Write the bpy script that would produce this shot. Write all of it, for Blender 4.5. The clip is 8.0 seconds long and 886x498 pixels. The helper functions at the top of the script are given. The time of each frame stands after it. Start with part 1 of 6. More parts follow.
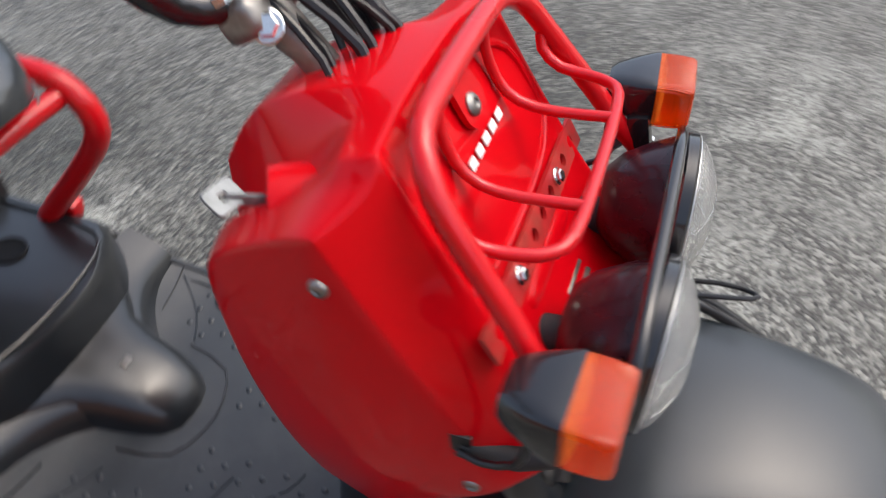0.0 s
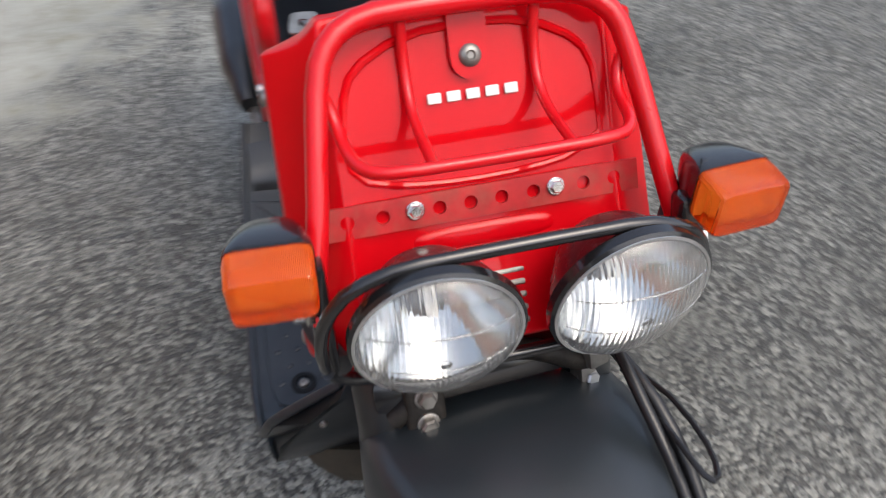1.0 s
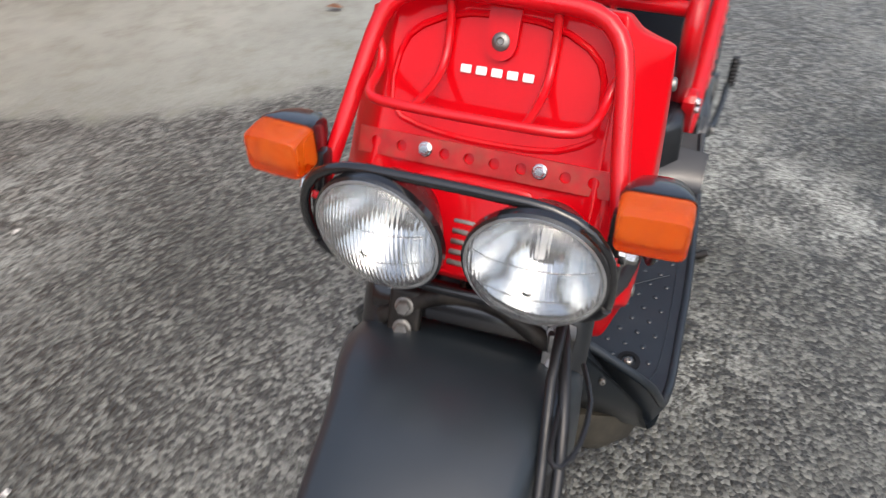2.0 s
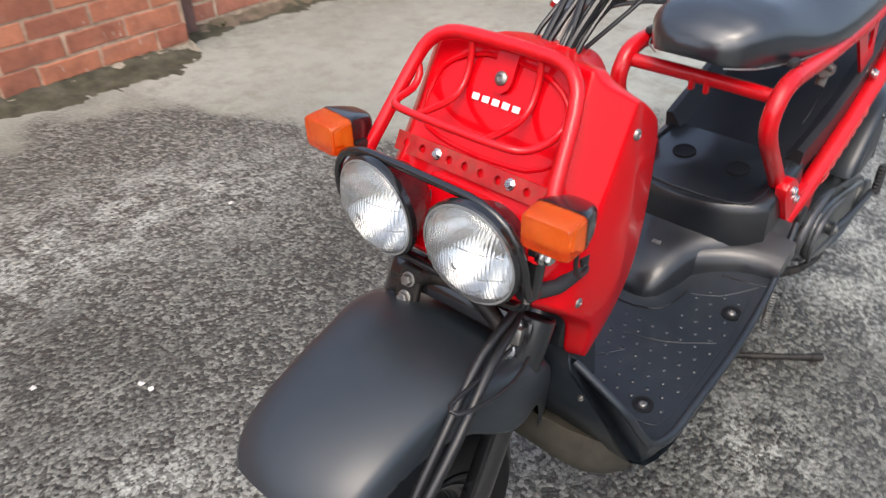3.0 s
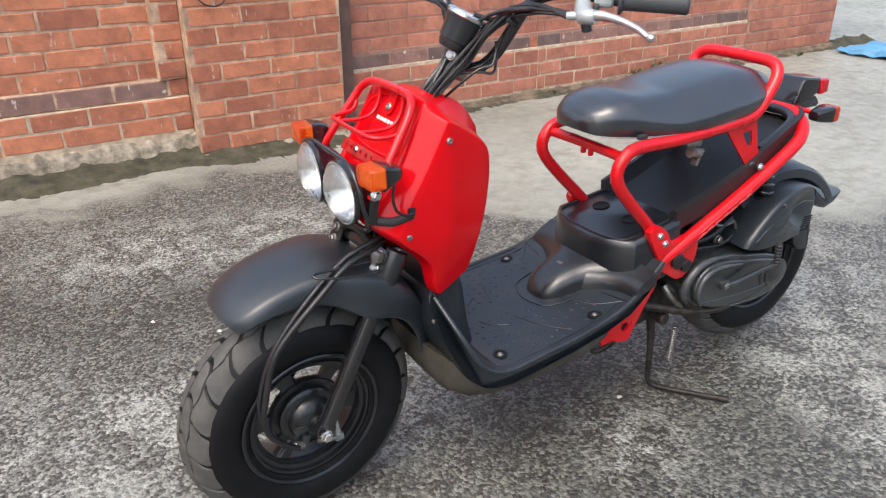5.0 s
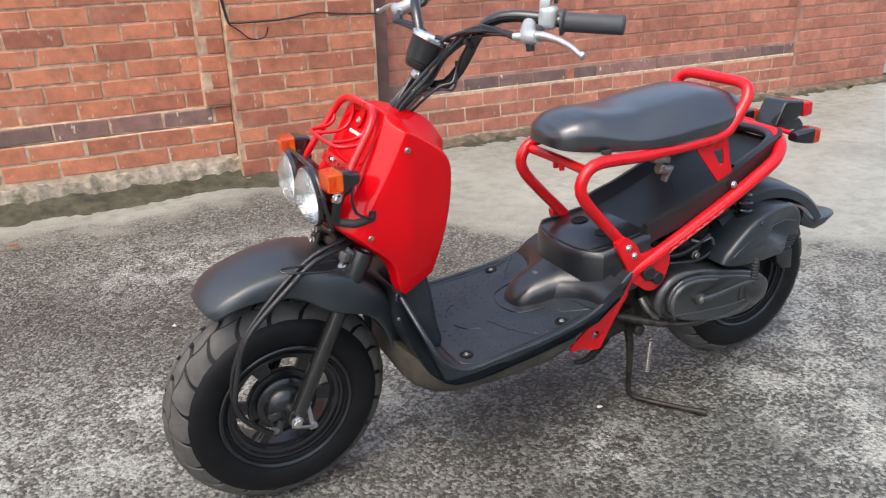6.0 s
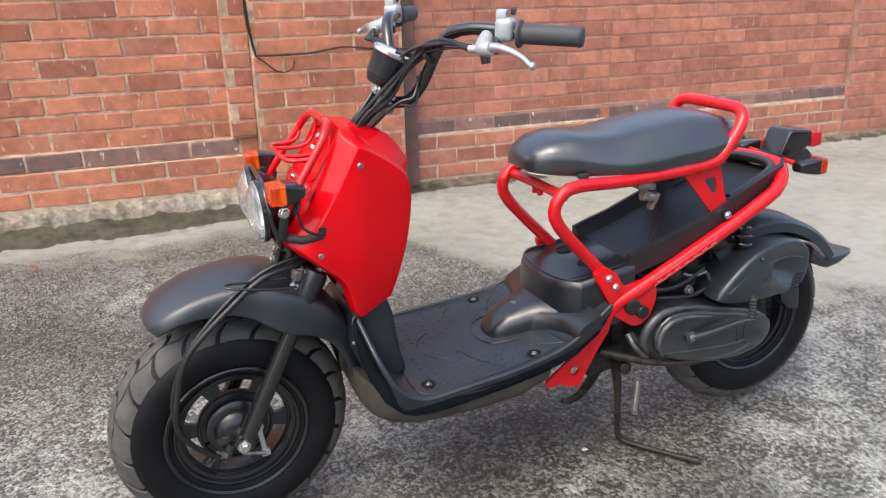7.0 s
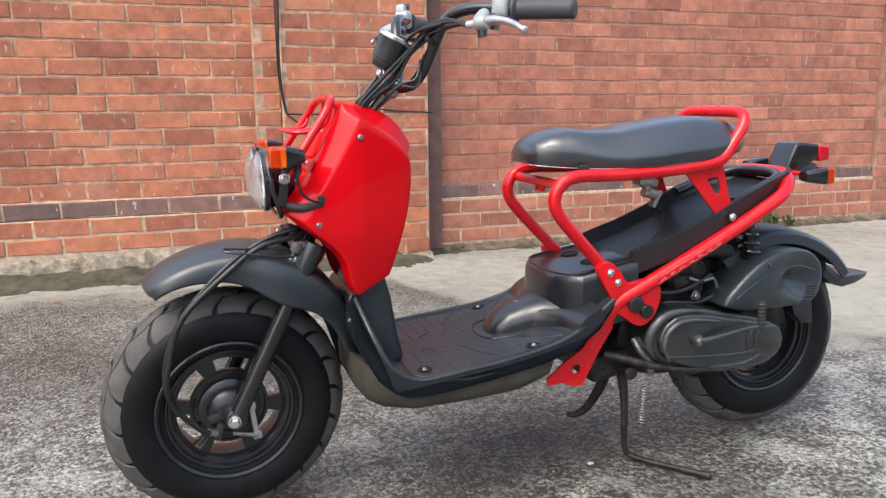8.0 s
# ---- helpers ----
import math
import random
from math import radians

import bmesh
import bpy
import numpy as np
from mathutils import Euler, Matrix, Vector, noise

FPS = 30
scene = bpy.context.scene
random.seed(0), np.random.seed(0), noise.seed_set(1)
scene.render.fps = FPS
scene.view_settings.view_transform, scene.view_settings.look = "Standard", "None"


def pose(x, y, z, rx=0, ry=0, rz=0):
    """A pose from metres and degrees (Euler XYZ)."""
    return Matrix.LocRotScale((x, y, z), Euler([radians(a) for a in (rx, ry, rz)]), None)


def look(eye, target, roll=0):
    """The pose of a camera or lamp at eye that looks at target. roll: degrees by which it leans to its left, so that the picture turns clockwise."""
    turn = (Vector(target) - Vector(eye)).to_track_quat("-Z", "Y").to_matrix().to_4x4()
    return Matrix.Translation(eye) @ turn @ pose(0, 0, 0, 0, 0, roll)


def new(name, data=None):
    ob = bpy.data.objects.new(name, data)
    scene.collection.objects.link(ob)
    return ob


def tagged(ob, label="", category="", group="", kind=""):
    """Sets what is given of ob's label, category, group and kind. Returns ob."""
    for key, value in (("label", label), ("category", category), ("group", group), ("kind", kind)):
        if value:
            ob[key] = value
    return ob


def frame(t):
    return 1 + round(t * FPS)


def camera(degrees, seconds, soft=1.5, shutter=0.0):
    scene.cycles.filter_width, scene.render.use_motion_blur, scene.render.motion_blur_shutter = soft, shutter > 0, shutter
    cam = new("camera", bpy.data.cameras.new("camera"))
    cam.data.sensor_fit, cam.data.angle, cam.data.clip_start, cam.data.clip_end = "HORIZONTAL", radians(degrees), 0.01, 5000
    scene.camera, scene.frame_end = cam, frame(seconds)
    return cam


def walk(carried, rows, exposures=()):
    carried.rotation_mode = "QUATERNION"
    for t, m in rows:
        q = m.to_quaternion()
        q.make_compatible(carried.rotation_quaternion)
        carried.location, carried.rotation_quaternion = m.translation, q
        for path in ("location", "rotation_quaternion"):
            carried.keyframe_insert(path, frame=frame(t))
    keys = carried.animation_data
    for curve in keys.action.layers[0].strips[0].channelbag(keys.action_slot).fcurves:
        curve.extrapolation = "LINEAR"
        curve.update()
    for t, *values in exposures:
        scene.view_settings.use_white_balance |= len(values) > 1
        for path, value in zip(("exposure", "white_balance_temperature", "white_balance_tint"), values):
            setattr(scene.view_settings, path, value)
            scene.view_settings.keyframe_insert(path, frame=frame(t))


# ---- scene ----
cam = camera(60.0, 8.0, soft=1.2, shutter=0.5)
PATH = [
    (0, (0.097, 0.372, 1.052), (0.587, -0.973, -0.344), -3.9),
    (0.2, (0.025, 0.341, 1.028), (0.71, -0.904, -0.38), -1.2),
    (0.3, (-0.006, 0.317, 1.017), (0.773, -0.866, -0.395), 0.2),
    (0.5, (-0.067, 0.262, 1.018), (0.9, -0.758, -0.405), 1.6),
    (0.7, (-0.128, 0.208, 1.029), (1.051, -0.554, -0.395), -0.1),
    (1, (-0.222, 0.141, 1.038), (1.195, -0.258, -0.317), -0.9),
    (1.2, (-0.279, 0.101, 1.052), (1.204, -0.085, -0.276), -1.3),
    (1.5, (-0.321, 0.025, 1.052), (1.212, 0.127, -0.228), -1.2),
    (1.7, (-0.335, -0.052, 1.046), (1.188, 0.234, -0.217), -1.0),
    (2, (-0.346, -0.155, 1.061), (1.086, 0.384, -0.227), -1.4),
    (2.2, (-0.376, -0.221, 1.077), (0.992, 0.465, -0.21), -1.8),
    (3.3, (-0.378, -0.54, 1.097), (0.783, 0.68, 0.019), -1.1),
    (3.5, (-0.377, -0.615, 1.105), (0.732, 0.674, 0.053), -1.0),
    (4, (-0.414, -0.809, 1.13), (0.612, 0.607, 0.159), -0.3),
    (4.5, (-0.409, -0.976, 1.133), (0.589, 0.505, 0.232), -0.2),
    (4.7, (-0.43, -1.072, 1.134), (0.557, 0.431, 0.26), -0.3),
    (5.8, (-0.351, -1.343, 1.11), (0.523, 0.289, 0.353), -0.9),
    (6, (-0.317, -1.389, 1.115), (0.519, 0.266, 0.367), -1.3),
    (6.5, (-0.22, -1.442, 1.108), (0.556, 0.256, 0.39), -1.3),
    (7, (-0.123, -1.425, 1.047), (0.593, 0.331, 0.41), -1.2),
    (7.5, (-0.089, -1.456, 0.935), (0.578, 0.366, 0.45), -0.9),
    (8, (-0.087, -1.515, 0.815), (0.574, 0.336, 0.445), -0.5),
]
walk(cam, [(t, look(eye, target, roll)) for t, eye, target, roll in PATH], [(0.0, -0.27), (0.4, -0.22), (0.8, -0.32), (1.5, -0.36), (2.2, -0.25), (3.5, -0.07), (5.8, 0.0), (8.0, 0.12)])

# ---- light ----
SUN_AZ, SUN_EL = radians(240), radians(58)
world = bpy.data.worlds.new("overcast_sky")
scene.world = world
world.use_nodes = True
wn = world.node_tree.nodes
wl = world.node_tree.links
sky = wn.new("ShaderNodeTexSky")
sky.sky_type, sky.sun_disc = "NISHITA", False
sky.sun_elevation, sky.sun_rotation = SUN_EL, SUN_AZ
sky.air_density, sky.dust_density, sky.ozone_density = 1.0, 5.0, 1.0
hsv = wn.new("ShaderNodeHueSaturation")
hsv.inputs["Saturation"].default_value = 0.84
wl.new(sky.outputs[0], hsv.inputs["Color"])
wl.new(hsv.outputs[0], wn["Background"].inputs["Color"])
wn["Background"].inputs["Strength"].default_value = 0.355

sun = new("sun", bpy.data.lights.new("sun", "SUN"))
sun.data.energy, sun.data.angle, sun.data.color = 0.30, radians(55), (1.0, 0.985, 0.95)
# the sun stands where the sky's rotation puts it
sun_dir = Vector((math.sin(SUN_AZ) * math.cos(SUN_EL), math.cos(SUN_AZ) * math.cos(SUN_EL), math.sin(SUN_EL)))
sun.matrix_world = look(sun_dir * 30, (0, 0, 0))


# ---- materials ----
def mat(name, base, rough=0.5, metal=0.0, coat=0.0, var=0.15, scale=30.0, bump=0.0, bump_scale=200.0, rough_var=0.1,
        transmission=0.0, ior=1.45, sheen=0.0, dirt=None, dirt_amount=0.0, dirt_scale=6.0, coat_rough=0.06, coat_ior=1.5):
    """A painted, plastic, rubber or metal surface with cloudy variation, fine relief and patchy dirt."""
    m = bpy.data.materials.new(name)
    m.use_nodes = True
    n, l = m.node_tree.nodes, m.node_tree.links
    p = n["Principled BSDF"]
    co = n.new("ShaderNodeTexCoord")
    a = n.new("ShaderNodeTexNoise")
    a.inputs["Scale"].default_value, a.inputs["Detail"].default_value = scale, 6
    l.new(co.outputs["Object"], a.inputs["Vector"])
    ramp = n.new("ShaderNodeMapRange")
    ramp.inputs["From Min"].default_value, ramp.inputs["From Max"].default_value = 0.3, 0.7
    ramp.inputs["To Min"].default_value, ramp.inputs["To Max"].default_value = 1 - var, 1 + var
    l.new(a.outputs[0], ramp.inputs["Value"])
    mul = n.new("ShaderNodeMix")
    mul.data_type, mul.blend_type = "RGBA", "MULTIPLY"
    mul.inputs[0].default_value = 1.0
    mul.inputs[6].default_value = (*base, 1)
    l.new(ramp.outputs[0], mul.inputs[7])
    colour = mul.outputs[2]
    if dirt:
        d = n.new("ShaderNodeTexNoise")
        d.inputs["Scale"].default_value, d.inputs["Detail"].default_value, d.inputs["Roughness"].default_value = dirt_scale, 8, 0.65
        l.new(co.outputs["Object"], d.inputs["Vector"])
        dr = n.new("ShaderNodeMapRange")
        dr.inputs["From Min"].default_value, dr.inputs["From Max"].default_value = 0.45, 0.75
        dr.inputs["To Max"].default_value = dirt_amount
        l.new(d.outputs[0], dr.inputs["Value"])
        dm = n.new("ShaderNodeMix")
        dm.data_type = "RGBA"
        l.new(dr.outputs[0], dm.inputs[0])
        l.new(colour, dm.inputs[6])
        dm.inputs[7].default_value = (*dirt, 1)
        colour = dm.outputs[2]
    l.new(colour, p.inputs["Base Color"])
    rr = n.new("ShaderNodeMapRange")
    rr.inputs["To Min"].default_value, rr.inputs["To Max"].default_value = max(0.0, rough - rough_var), min(1.0, rough + rough_var)
    l.new(a.outputs[0], rr.inputs["Value"])
    l.new(rr.outputs[0], p.inputs["Roughness"])
    p.inputs["Metallic"].default_value = metal
    p.inputs["Coat Weight"].default_value = coat
    p.inputs["Coat Roughness"].default_value = coat_rough
    p.inputs["Coat IOR"].default_value = coat_ior
    p.inputs["Transmission Weight"].default_value = transmission
    p.inputs["IOR"].default_value = ior
    p.inputs["Sheen Weight"].default_value = sheen
    if bump:
        b = n.new("ShaderNodeTexNoise")
        b.inputs["Scale"].default_value, b.inputs["Detail"].default_value = bump_scale, 4
        l.new(co.outputs["Object"], b.inputs["Vector"])
        bn = n.new("ShaderNodeBump")
        bn.inputs["Strength"].default_value, bn.inputs["Distance"].default_value = bump, 0.001
        l.new(b.outputs[0], bn.inputs["Height"])
        l.new(bn.outputs[0], p.inputs["Normal"])
    return m


RED = mat("red_gloss_paint", (0.60, 0.0010, 0.006), 0.40, coat=0.5, var=0.05, scale=9, rough_var=0.05)
RED.node_tree.nodes["Principled BSDF"].inputs["Specular IOR Level"].default_value = 0.05
RED_FRAME = mat("red_frame_paint", (0.60, 0.0025, 0.008), 0.30, coat=0.6, var=0.07, scale=14, dirt=(0.30, 0.04, 0.035), dirt_amount=0.2, dirt_scale=25)
RED_FRAME.node_tree.nodes["Principled BSDF"].inputs["Specular IOR Level"].default_value = 0.3
RED_WORN = mat("worn_red_primer", (0.50, 0.020, 0.022), 0.42, var=0.2, scale=60, dirt=(0.28, 0.13, 0.08), dirt_amount=0.5, dirt_scale=40)
BLACK = mat("black_plastic", (0.007, 0.0090, 0.0115), 0.38, coat=0.8, coat_rough=0.22, coat_ior=1.5, var=0.2, scale=18, bump=0.10, bump_scale=900, dirt=(0.09, 0.09, 0.085), dirt_amount=0.08)
FENDER = mat("satin_black_mudguard_plastic", (0.0160, 0.0220, 0.0275), 0.45, coat=0.65, coat_rough=0.30, coat_ior=1.5, var=0.15, scale=12, bump=0.1, bump_scale=1200, dirt=(0.06, 0.06, 0.06), dirt_amount=0.06)
FOOT = mat("grey_black_footboard_plastic", (0.0105, 0.0155, 0.0210), 0.46, coat=0.5, coat_rough=0.26, coat_ior=1.5, var=0.15, scale=25, bump=0.25, bump_scale=700, dirt=(0.10, 0.10, 0.095), dirt_amount=0.14, dirt_scale=18)
GLOSSBLACK = mat("gloss_black_enamel", (0.010, 0.010, 0.011), 0.22, coat=0.8, coat_rough=0.10, var=0.1)
ENGINE = mat("black_engine_casting", (0.018, 0.021, 0.022), 0.32, coat=0.8, coat_rough=0.20, coat_ior=1.6, var=0.3, scale=25, bump=0.25, bump_scale=500, dirt=(0.12, 0.105, 0.085), dirt_amount=0.14, dirt_scale=14)
CASE_GREY = mat("grey_casting_paint", (0.075, 0.078, 0.082), 0.42, metal=0.3, coat=0.4, coat_rough=0.2, var=0.3, scale=50, bump=0.25, bump_scale=500, dirt=(0.03, 0.03, 0.03), dirt_amount=0.5, dirt_scale=40)
GREASE = mat("oily_dark_metal", (0.022, 0.020, 0.018), 0.5, metal=0.3, var=0.5, scale=60, bump=0.4, bump_scale=300, dirt=(0.13, 0.10, 0.07), dirt_amount=0.35, dirt_scale=30)
BUCKET = mat("plum_black_lamp_shell", (0.022, 0.004, 0.008), 0.28, coat=0.15, var=0.1)
RUBBER = mat("tyre_rubber", (0.006, 0.0065, 0.0075), 0.55, var=0.2, scale=30, bump=0.25, bump_scale=700, dirt=(0.022, 0.021, 0.02), dirt_amount=0.2, dirt_scale=16)
RUBBER.node_tree.nodes["Principled BSDF"].inputs["Specular IOR Level"].default_value = 0.25
TREAD = mat("dusty_tread_rubber", (0.070, 0.068, 0.064), 0.66, var=0.22, scale=35, bump=0.25, bump_scale=600, dirt=(0.15, 0.14, 0.125), dirt_amount=0.45, dirt_scale=22)
GRIP = mat("soft_black_rubber", (0.028, 0.028, 0.029), 0.62, var=0.15, bump=0.2, bump_scale=800)
HANDGRIP = mat("grey_black_grip_rubber", (0.050, 0.054, 0.060), 0.6, var=0.15, bump=0.2, bump_scale=800)
CABLE = mat("black_cable_sheath", (0.012, 0.012, 0.013), 0.38, var=0.15, coat=0.25, coat_rough=0.2)
VINYL = mat("black_seat_vinyl", (0.0120, 0.0170, 0.0220), 0.38, coat=1.0, coat_rough=0.26, coat_ior=1.75, var=0.12, scale=10, bump=0.22, bump_scale=1100, dirt=(0.05, 0.05, 0.055), dirt_amount=0.08)
CHROME = mat("bright_zinc", (0.72, 0.72, 0.70), 0.22, metal=1.0, var=0.1, scale=80)
KEYMETAL = mat("worn_nickel_key", (0.24, 0.26, 0.27), 0.5, metal=0.7, var=0.2, scale=120)
ALU = mat("cast_aluminium", (0.55, 0.56, 0.56), 0.36, metal=0.85, var=0.12, scale=60, bump=0.1)
RIMPAINT = mat("satin_black_rim_enamel", (0.008, 0.009, 0.011), 0.34, coat=0.5, coat_rough=0.15, var=0.15, scale=40, dirt=(0.06, 0.06, 0.058), dirt_amount=0.12, dirt_scale=30)
FADED = mat("faded_rail_print", (0.62, 0.10, 0.10), 0.5, var=0.3, scale=120)
POD = mat("pale_grey_cast_housing", (0.40, 0.43, 0.44), 0.36, metal=0.3, var=0.10, scale=60, bump=0.1, dirt=(0.20, 0.20, 0.19), dirt_amount=0.25, dirt_scale=40)
STEEL = mat("dull_steel", (0.30, 0.29, 0.27), 0.45, metal=0.9, var=0.25, scale=90)
WHITE = mat("white_print", (0.80, 0.79, 0.76), 0.45, var=0.03)
PALE = mat("faded_pink_rubber", (0.62, 0.20, 0.22), 0.5, var=0.1)
BELLY = mat("dirty_taupe_belly_plastic", (0.052, 0.047, 0.037), 0.7, var=0.3, scale=20, bump=0.3, bump_scale=300, dirt=(0.13, 0.115, 0.085), dirt_amount=0.5, dirt_scale=15)
REFLECTOR = mat("lamp_reflector", (0.62, 0.64, 0.65), 0.14, metal=1.0, var=0.04, rough_var=0.04)
REDLENS = mat("red_lens", (0.60, 0.01, 0.02), 0.15, coat=0.5, var=0.1, transmission=0.25)


def ribbed(name, base, transmission, rough, scale, axis, strength, ior=1.47):
    """Moulded lens plastic or glass with fine vertical flutes."""
    m = mat(name, base, rough, var=0.05, transmission=transmission, ior=ior, rough_var=0.02)
    n, l = m.node_tree.nodes, m.node_tree.links
    co = n.new("ShaderNodeTexCoord")
    w = n.new("ShaderNodeTexWave")
    w.bands_direction = axis
    w.inputs["Scale"].default_value, w.inputs["Distortion"].default_value = scale, 0.15
    l.new(co.outputs["Object"], w.inputs["Vector"])
    b = n.new("ShaderNodeBump")
    b.inputs["Strength"].default_value, b.inputs["Distance"].default_value = strength, 0.002
    l.new(w.outputs[1], b.inputs["Height"])
    l.new(b.outputs[0], n["Principled BSDF"].inputs["Normal"])
    return m


LENS = ribbed("fluted_lamp_glass", (0.97, 0.98, 0.97), 0.96, 0.05, 85, "X", 0.10)
AMBER = ribbed("amber_lens_plastic", (0.64, 0.062, 0.001), 0.60, 0.06, 300, "X", 0.30)


def asphalt_material():
    m = bpy.data.materials.new("damp_worn_asphalt")
    m.use_nodes = True
    n, l = m.node_tree.nodes, m.node_tree.links
    p = n["Principled BSDF"]
    co = n.new("ShaderNodeTexCoord")

    def tex(kind, scale, **kw):
        t = n.new(kind)
        t.inputs["Scale"].default_value = scale
        for k, v in kw.items():
            t.inputs[k].default_value = v
        l.new(co.outputs["Object"], t.inputs["Vector"])
        return t

    def rng(src, a, b, c=0.0, d=1.0):
        r = n.new("ShaderNodeMapRange")
        for k, v in zip(("From Min", "From Max", "To Min", "To Max"), (a, b, c, d)):
            r.inputs[k].default_value = v
        l.new(src, r.inputs["Value"])
        return r.outputs[0]

    def mix(f, a, b, mode="MIX"):
        x = n.new("ShaderNodeMix")
        x.data_type, x.blend_type = "RGBA", mode
        for i, v in ((0, f), (6, a), (7, b)):
            if isinstance(v, (float, int)):
                x.inputs[i].default_value = v
            elif isinstance(v, tuple):
                x.inputs[i].default_value = (*v, 1)
            else:
                l.new(v, x.inputs[i])
        return x.outputs[2]

    def math_node(op, a, b):
        x = n.new("ShaderNodeMath")
        x.operation, x.use_clamp = op, True
        for i, v in ((0, a), (1, b)):
            if isinstance(v, (float, int)):
                x.inputs[i].default_value = v
            else:
                l.new(v, x.inputs[i])
        return x.outputs[0]

    stones = tex("ShaderNodeTexVoronoi", 125, Randomness=1.0)
    grit = tex("ShaderNodeTexVoronoi", 330, Randomness=1.0)
    blot = tex("ShaderNodeTexNoise", 7.0, Detail=9, Roughness=0.72)
    large = tex("ShaderNodeTexNoise", 1.1, Detail=6, Roughness=0.62)
    mid = tex("ShaderNodeTexNoise", 14, Detail=6, Roughness=0.65)
    fine = tex("ShaderNodeTexNoise", 75, Detail=5, Roughness=0.7)
    # binder with light and dark chippings
    sep = n.new("ShaderNodeSeparateColor")
    l.new(stones.outputs["Color"], sep.inputs[0])
    chips = mix(rng(sep.outputs[0], 0.40, 0.95), (0.022, 0.022, 0.018), (0.350, 0.356, 0.315))
    sep2 = n.new("ShaderNodeSeparateColor")
    l.new(grit.outputs["Color"], sep2.inputs[0])
    base = mix(0.36, chips, mix(sep2.outputs[0], (0.015, 0.0145, 0.013), (0.200, 0.198, 0.178)))
    base = mix(rng(blot.outputs[0], 0.45, 0.75, 0.0, 0.55), base, (0.042, 0.041, 0.036))
    # damp dark patches with frayed edges; those beneath the scooter paint in its shade
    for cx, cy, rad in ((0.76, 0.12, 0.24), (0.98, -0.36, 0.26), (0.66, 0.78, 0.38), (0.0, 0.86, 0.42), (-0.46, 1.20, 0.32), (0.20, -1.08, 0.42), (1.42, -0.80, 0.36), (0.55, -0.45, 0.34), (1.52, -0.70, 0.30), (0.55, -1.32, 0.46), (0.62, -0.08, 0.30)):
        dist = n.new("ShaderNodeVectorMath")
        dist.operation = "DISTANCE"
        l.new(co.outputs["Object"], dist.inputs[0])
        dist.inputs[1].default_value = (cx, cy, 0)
        damp_shade = math_node("MULTIPLY", rng(dist.outputs["Value"], rad * 0.3, rad * 1.2, 1.0, 0.0), rng(blot.outputs[0], 0.30, 0.55, 0.35, 1.0))
        base = mix(math_node("MULTIPLY", damp_shade, 0.76), base, (0.50, 0.50, 0.48), "MULTIPLY")
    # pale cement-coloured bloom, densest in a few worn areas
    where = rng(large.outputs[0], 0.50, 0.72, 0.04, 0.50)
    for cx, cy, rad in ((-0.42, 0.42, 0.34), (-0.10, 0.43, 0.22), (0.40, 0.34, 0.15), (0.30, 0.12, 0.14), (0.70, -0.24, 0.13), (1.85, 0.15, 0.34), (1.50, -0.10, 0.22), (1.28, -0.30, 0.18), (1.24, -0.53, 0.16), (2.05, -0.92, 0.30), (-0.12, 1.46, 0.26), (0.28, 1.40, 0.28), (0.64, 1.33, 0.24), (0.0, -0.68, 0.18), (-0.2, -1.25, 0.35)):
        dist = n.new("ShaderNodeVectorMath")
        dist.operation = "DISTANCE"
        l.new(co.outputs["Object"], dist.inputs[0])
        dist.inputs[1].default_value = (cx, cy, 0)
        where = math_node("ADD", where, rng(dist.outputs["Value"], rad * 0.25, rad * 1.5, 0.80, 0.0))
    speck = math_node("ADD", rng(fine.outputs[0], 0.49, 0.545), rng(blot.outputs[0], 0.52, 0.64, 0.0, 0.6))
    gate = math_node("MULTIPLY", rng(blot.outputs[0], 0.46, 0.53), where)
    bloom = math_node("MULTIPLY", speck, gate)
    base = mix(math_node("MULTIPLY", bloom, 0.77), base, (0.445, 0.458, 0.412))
    # smoother concrete along the wall and past the tail, its edge frayed
    xyz = n.new("ShaderNodeSeparateXYZ")
    l.new(co.outputs["Object"], xyz.inputs[0])
    ramp = n.new("ShaderNodeValToRGB")
    l.new(rng(xyz.outputs[0], -4.0, 8.0), ramp.inputs[0])
    edge = ((-4.0, 2.1), (-0.7, 2.03), (-0.3, 1.93), (0.4, 2.08), (0.85, 2.05), (1.0, 1.45), (1.12, 1.12), (1.45, 0.74), (1.9, 0.45), (2.6, 0.20), (3.6, -0.1), (5.0, -0.8), (8.0, -2.0))
    while len(ramp.color_ramp.elements) < len(edge):
        ramp.color_ramp.elements.new(0.5)
    for e, (x, y) in zip(ramp.color_ramp.elements, edge):
        e.position = (x + 4.0) / 12.0
        g = (y + 3.0) / 6.0
        e.color = (g, g, g, 1)
    border = rng(ramp.outputs[0], 0.0, 1.0, -3.0, 3.0)
    off = n.new("ShaderNodeMath")
    off.operation = "SUBTRACT"
    l.new(xyz.outputs[1], off.inputs[0])
    l.new(border, off.inputs[1])
    wob = n.new("ShaderNodeMath")
    wob.operation = "ADD"
    l.new(off.outputs[0], wob.inputs[0])
    both = n.new("ShaderNodeMath")
    both.operation = "ADD"
    l.new(rng(blot.outputs[0], 0.3, 0.7, -0.17, 0.17), both.inputs[0])
    l.new(rng(large.outputs[0], 0.3, 0.7, -0.14, 0.14), both.inputs[1])
    l.new(both.outputs[0], wob.inputs[1])
    conc = rng(wob.outputs[0], -0.10, 0.12)
    tone = mix(rng(large.outputs[0], 0.35, 0.65), (0.188, 0.197, 0.168), (0.332, 0.342, 0.298))
    tone = mix(rng(blot.outputs[0], 0.48, 0.66, 0.0, 0.75), tone, (0.150, 0.152, 0.105))
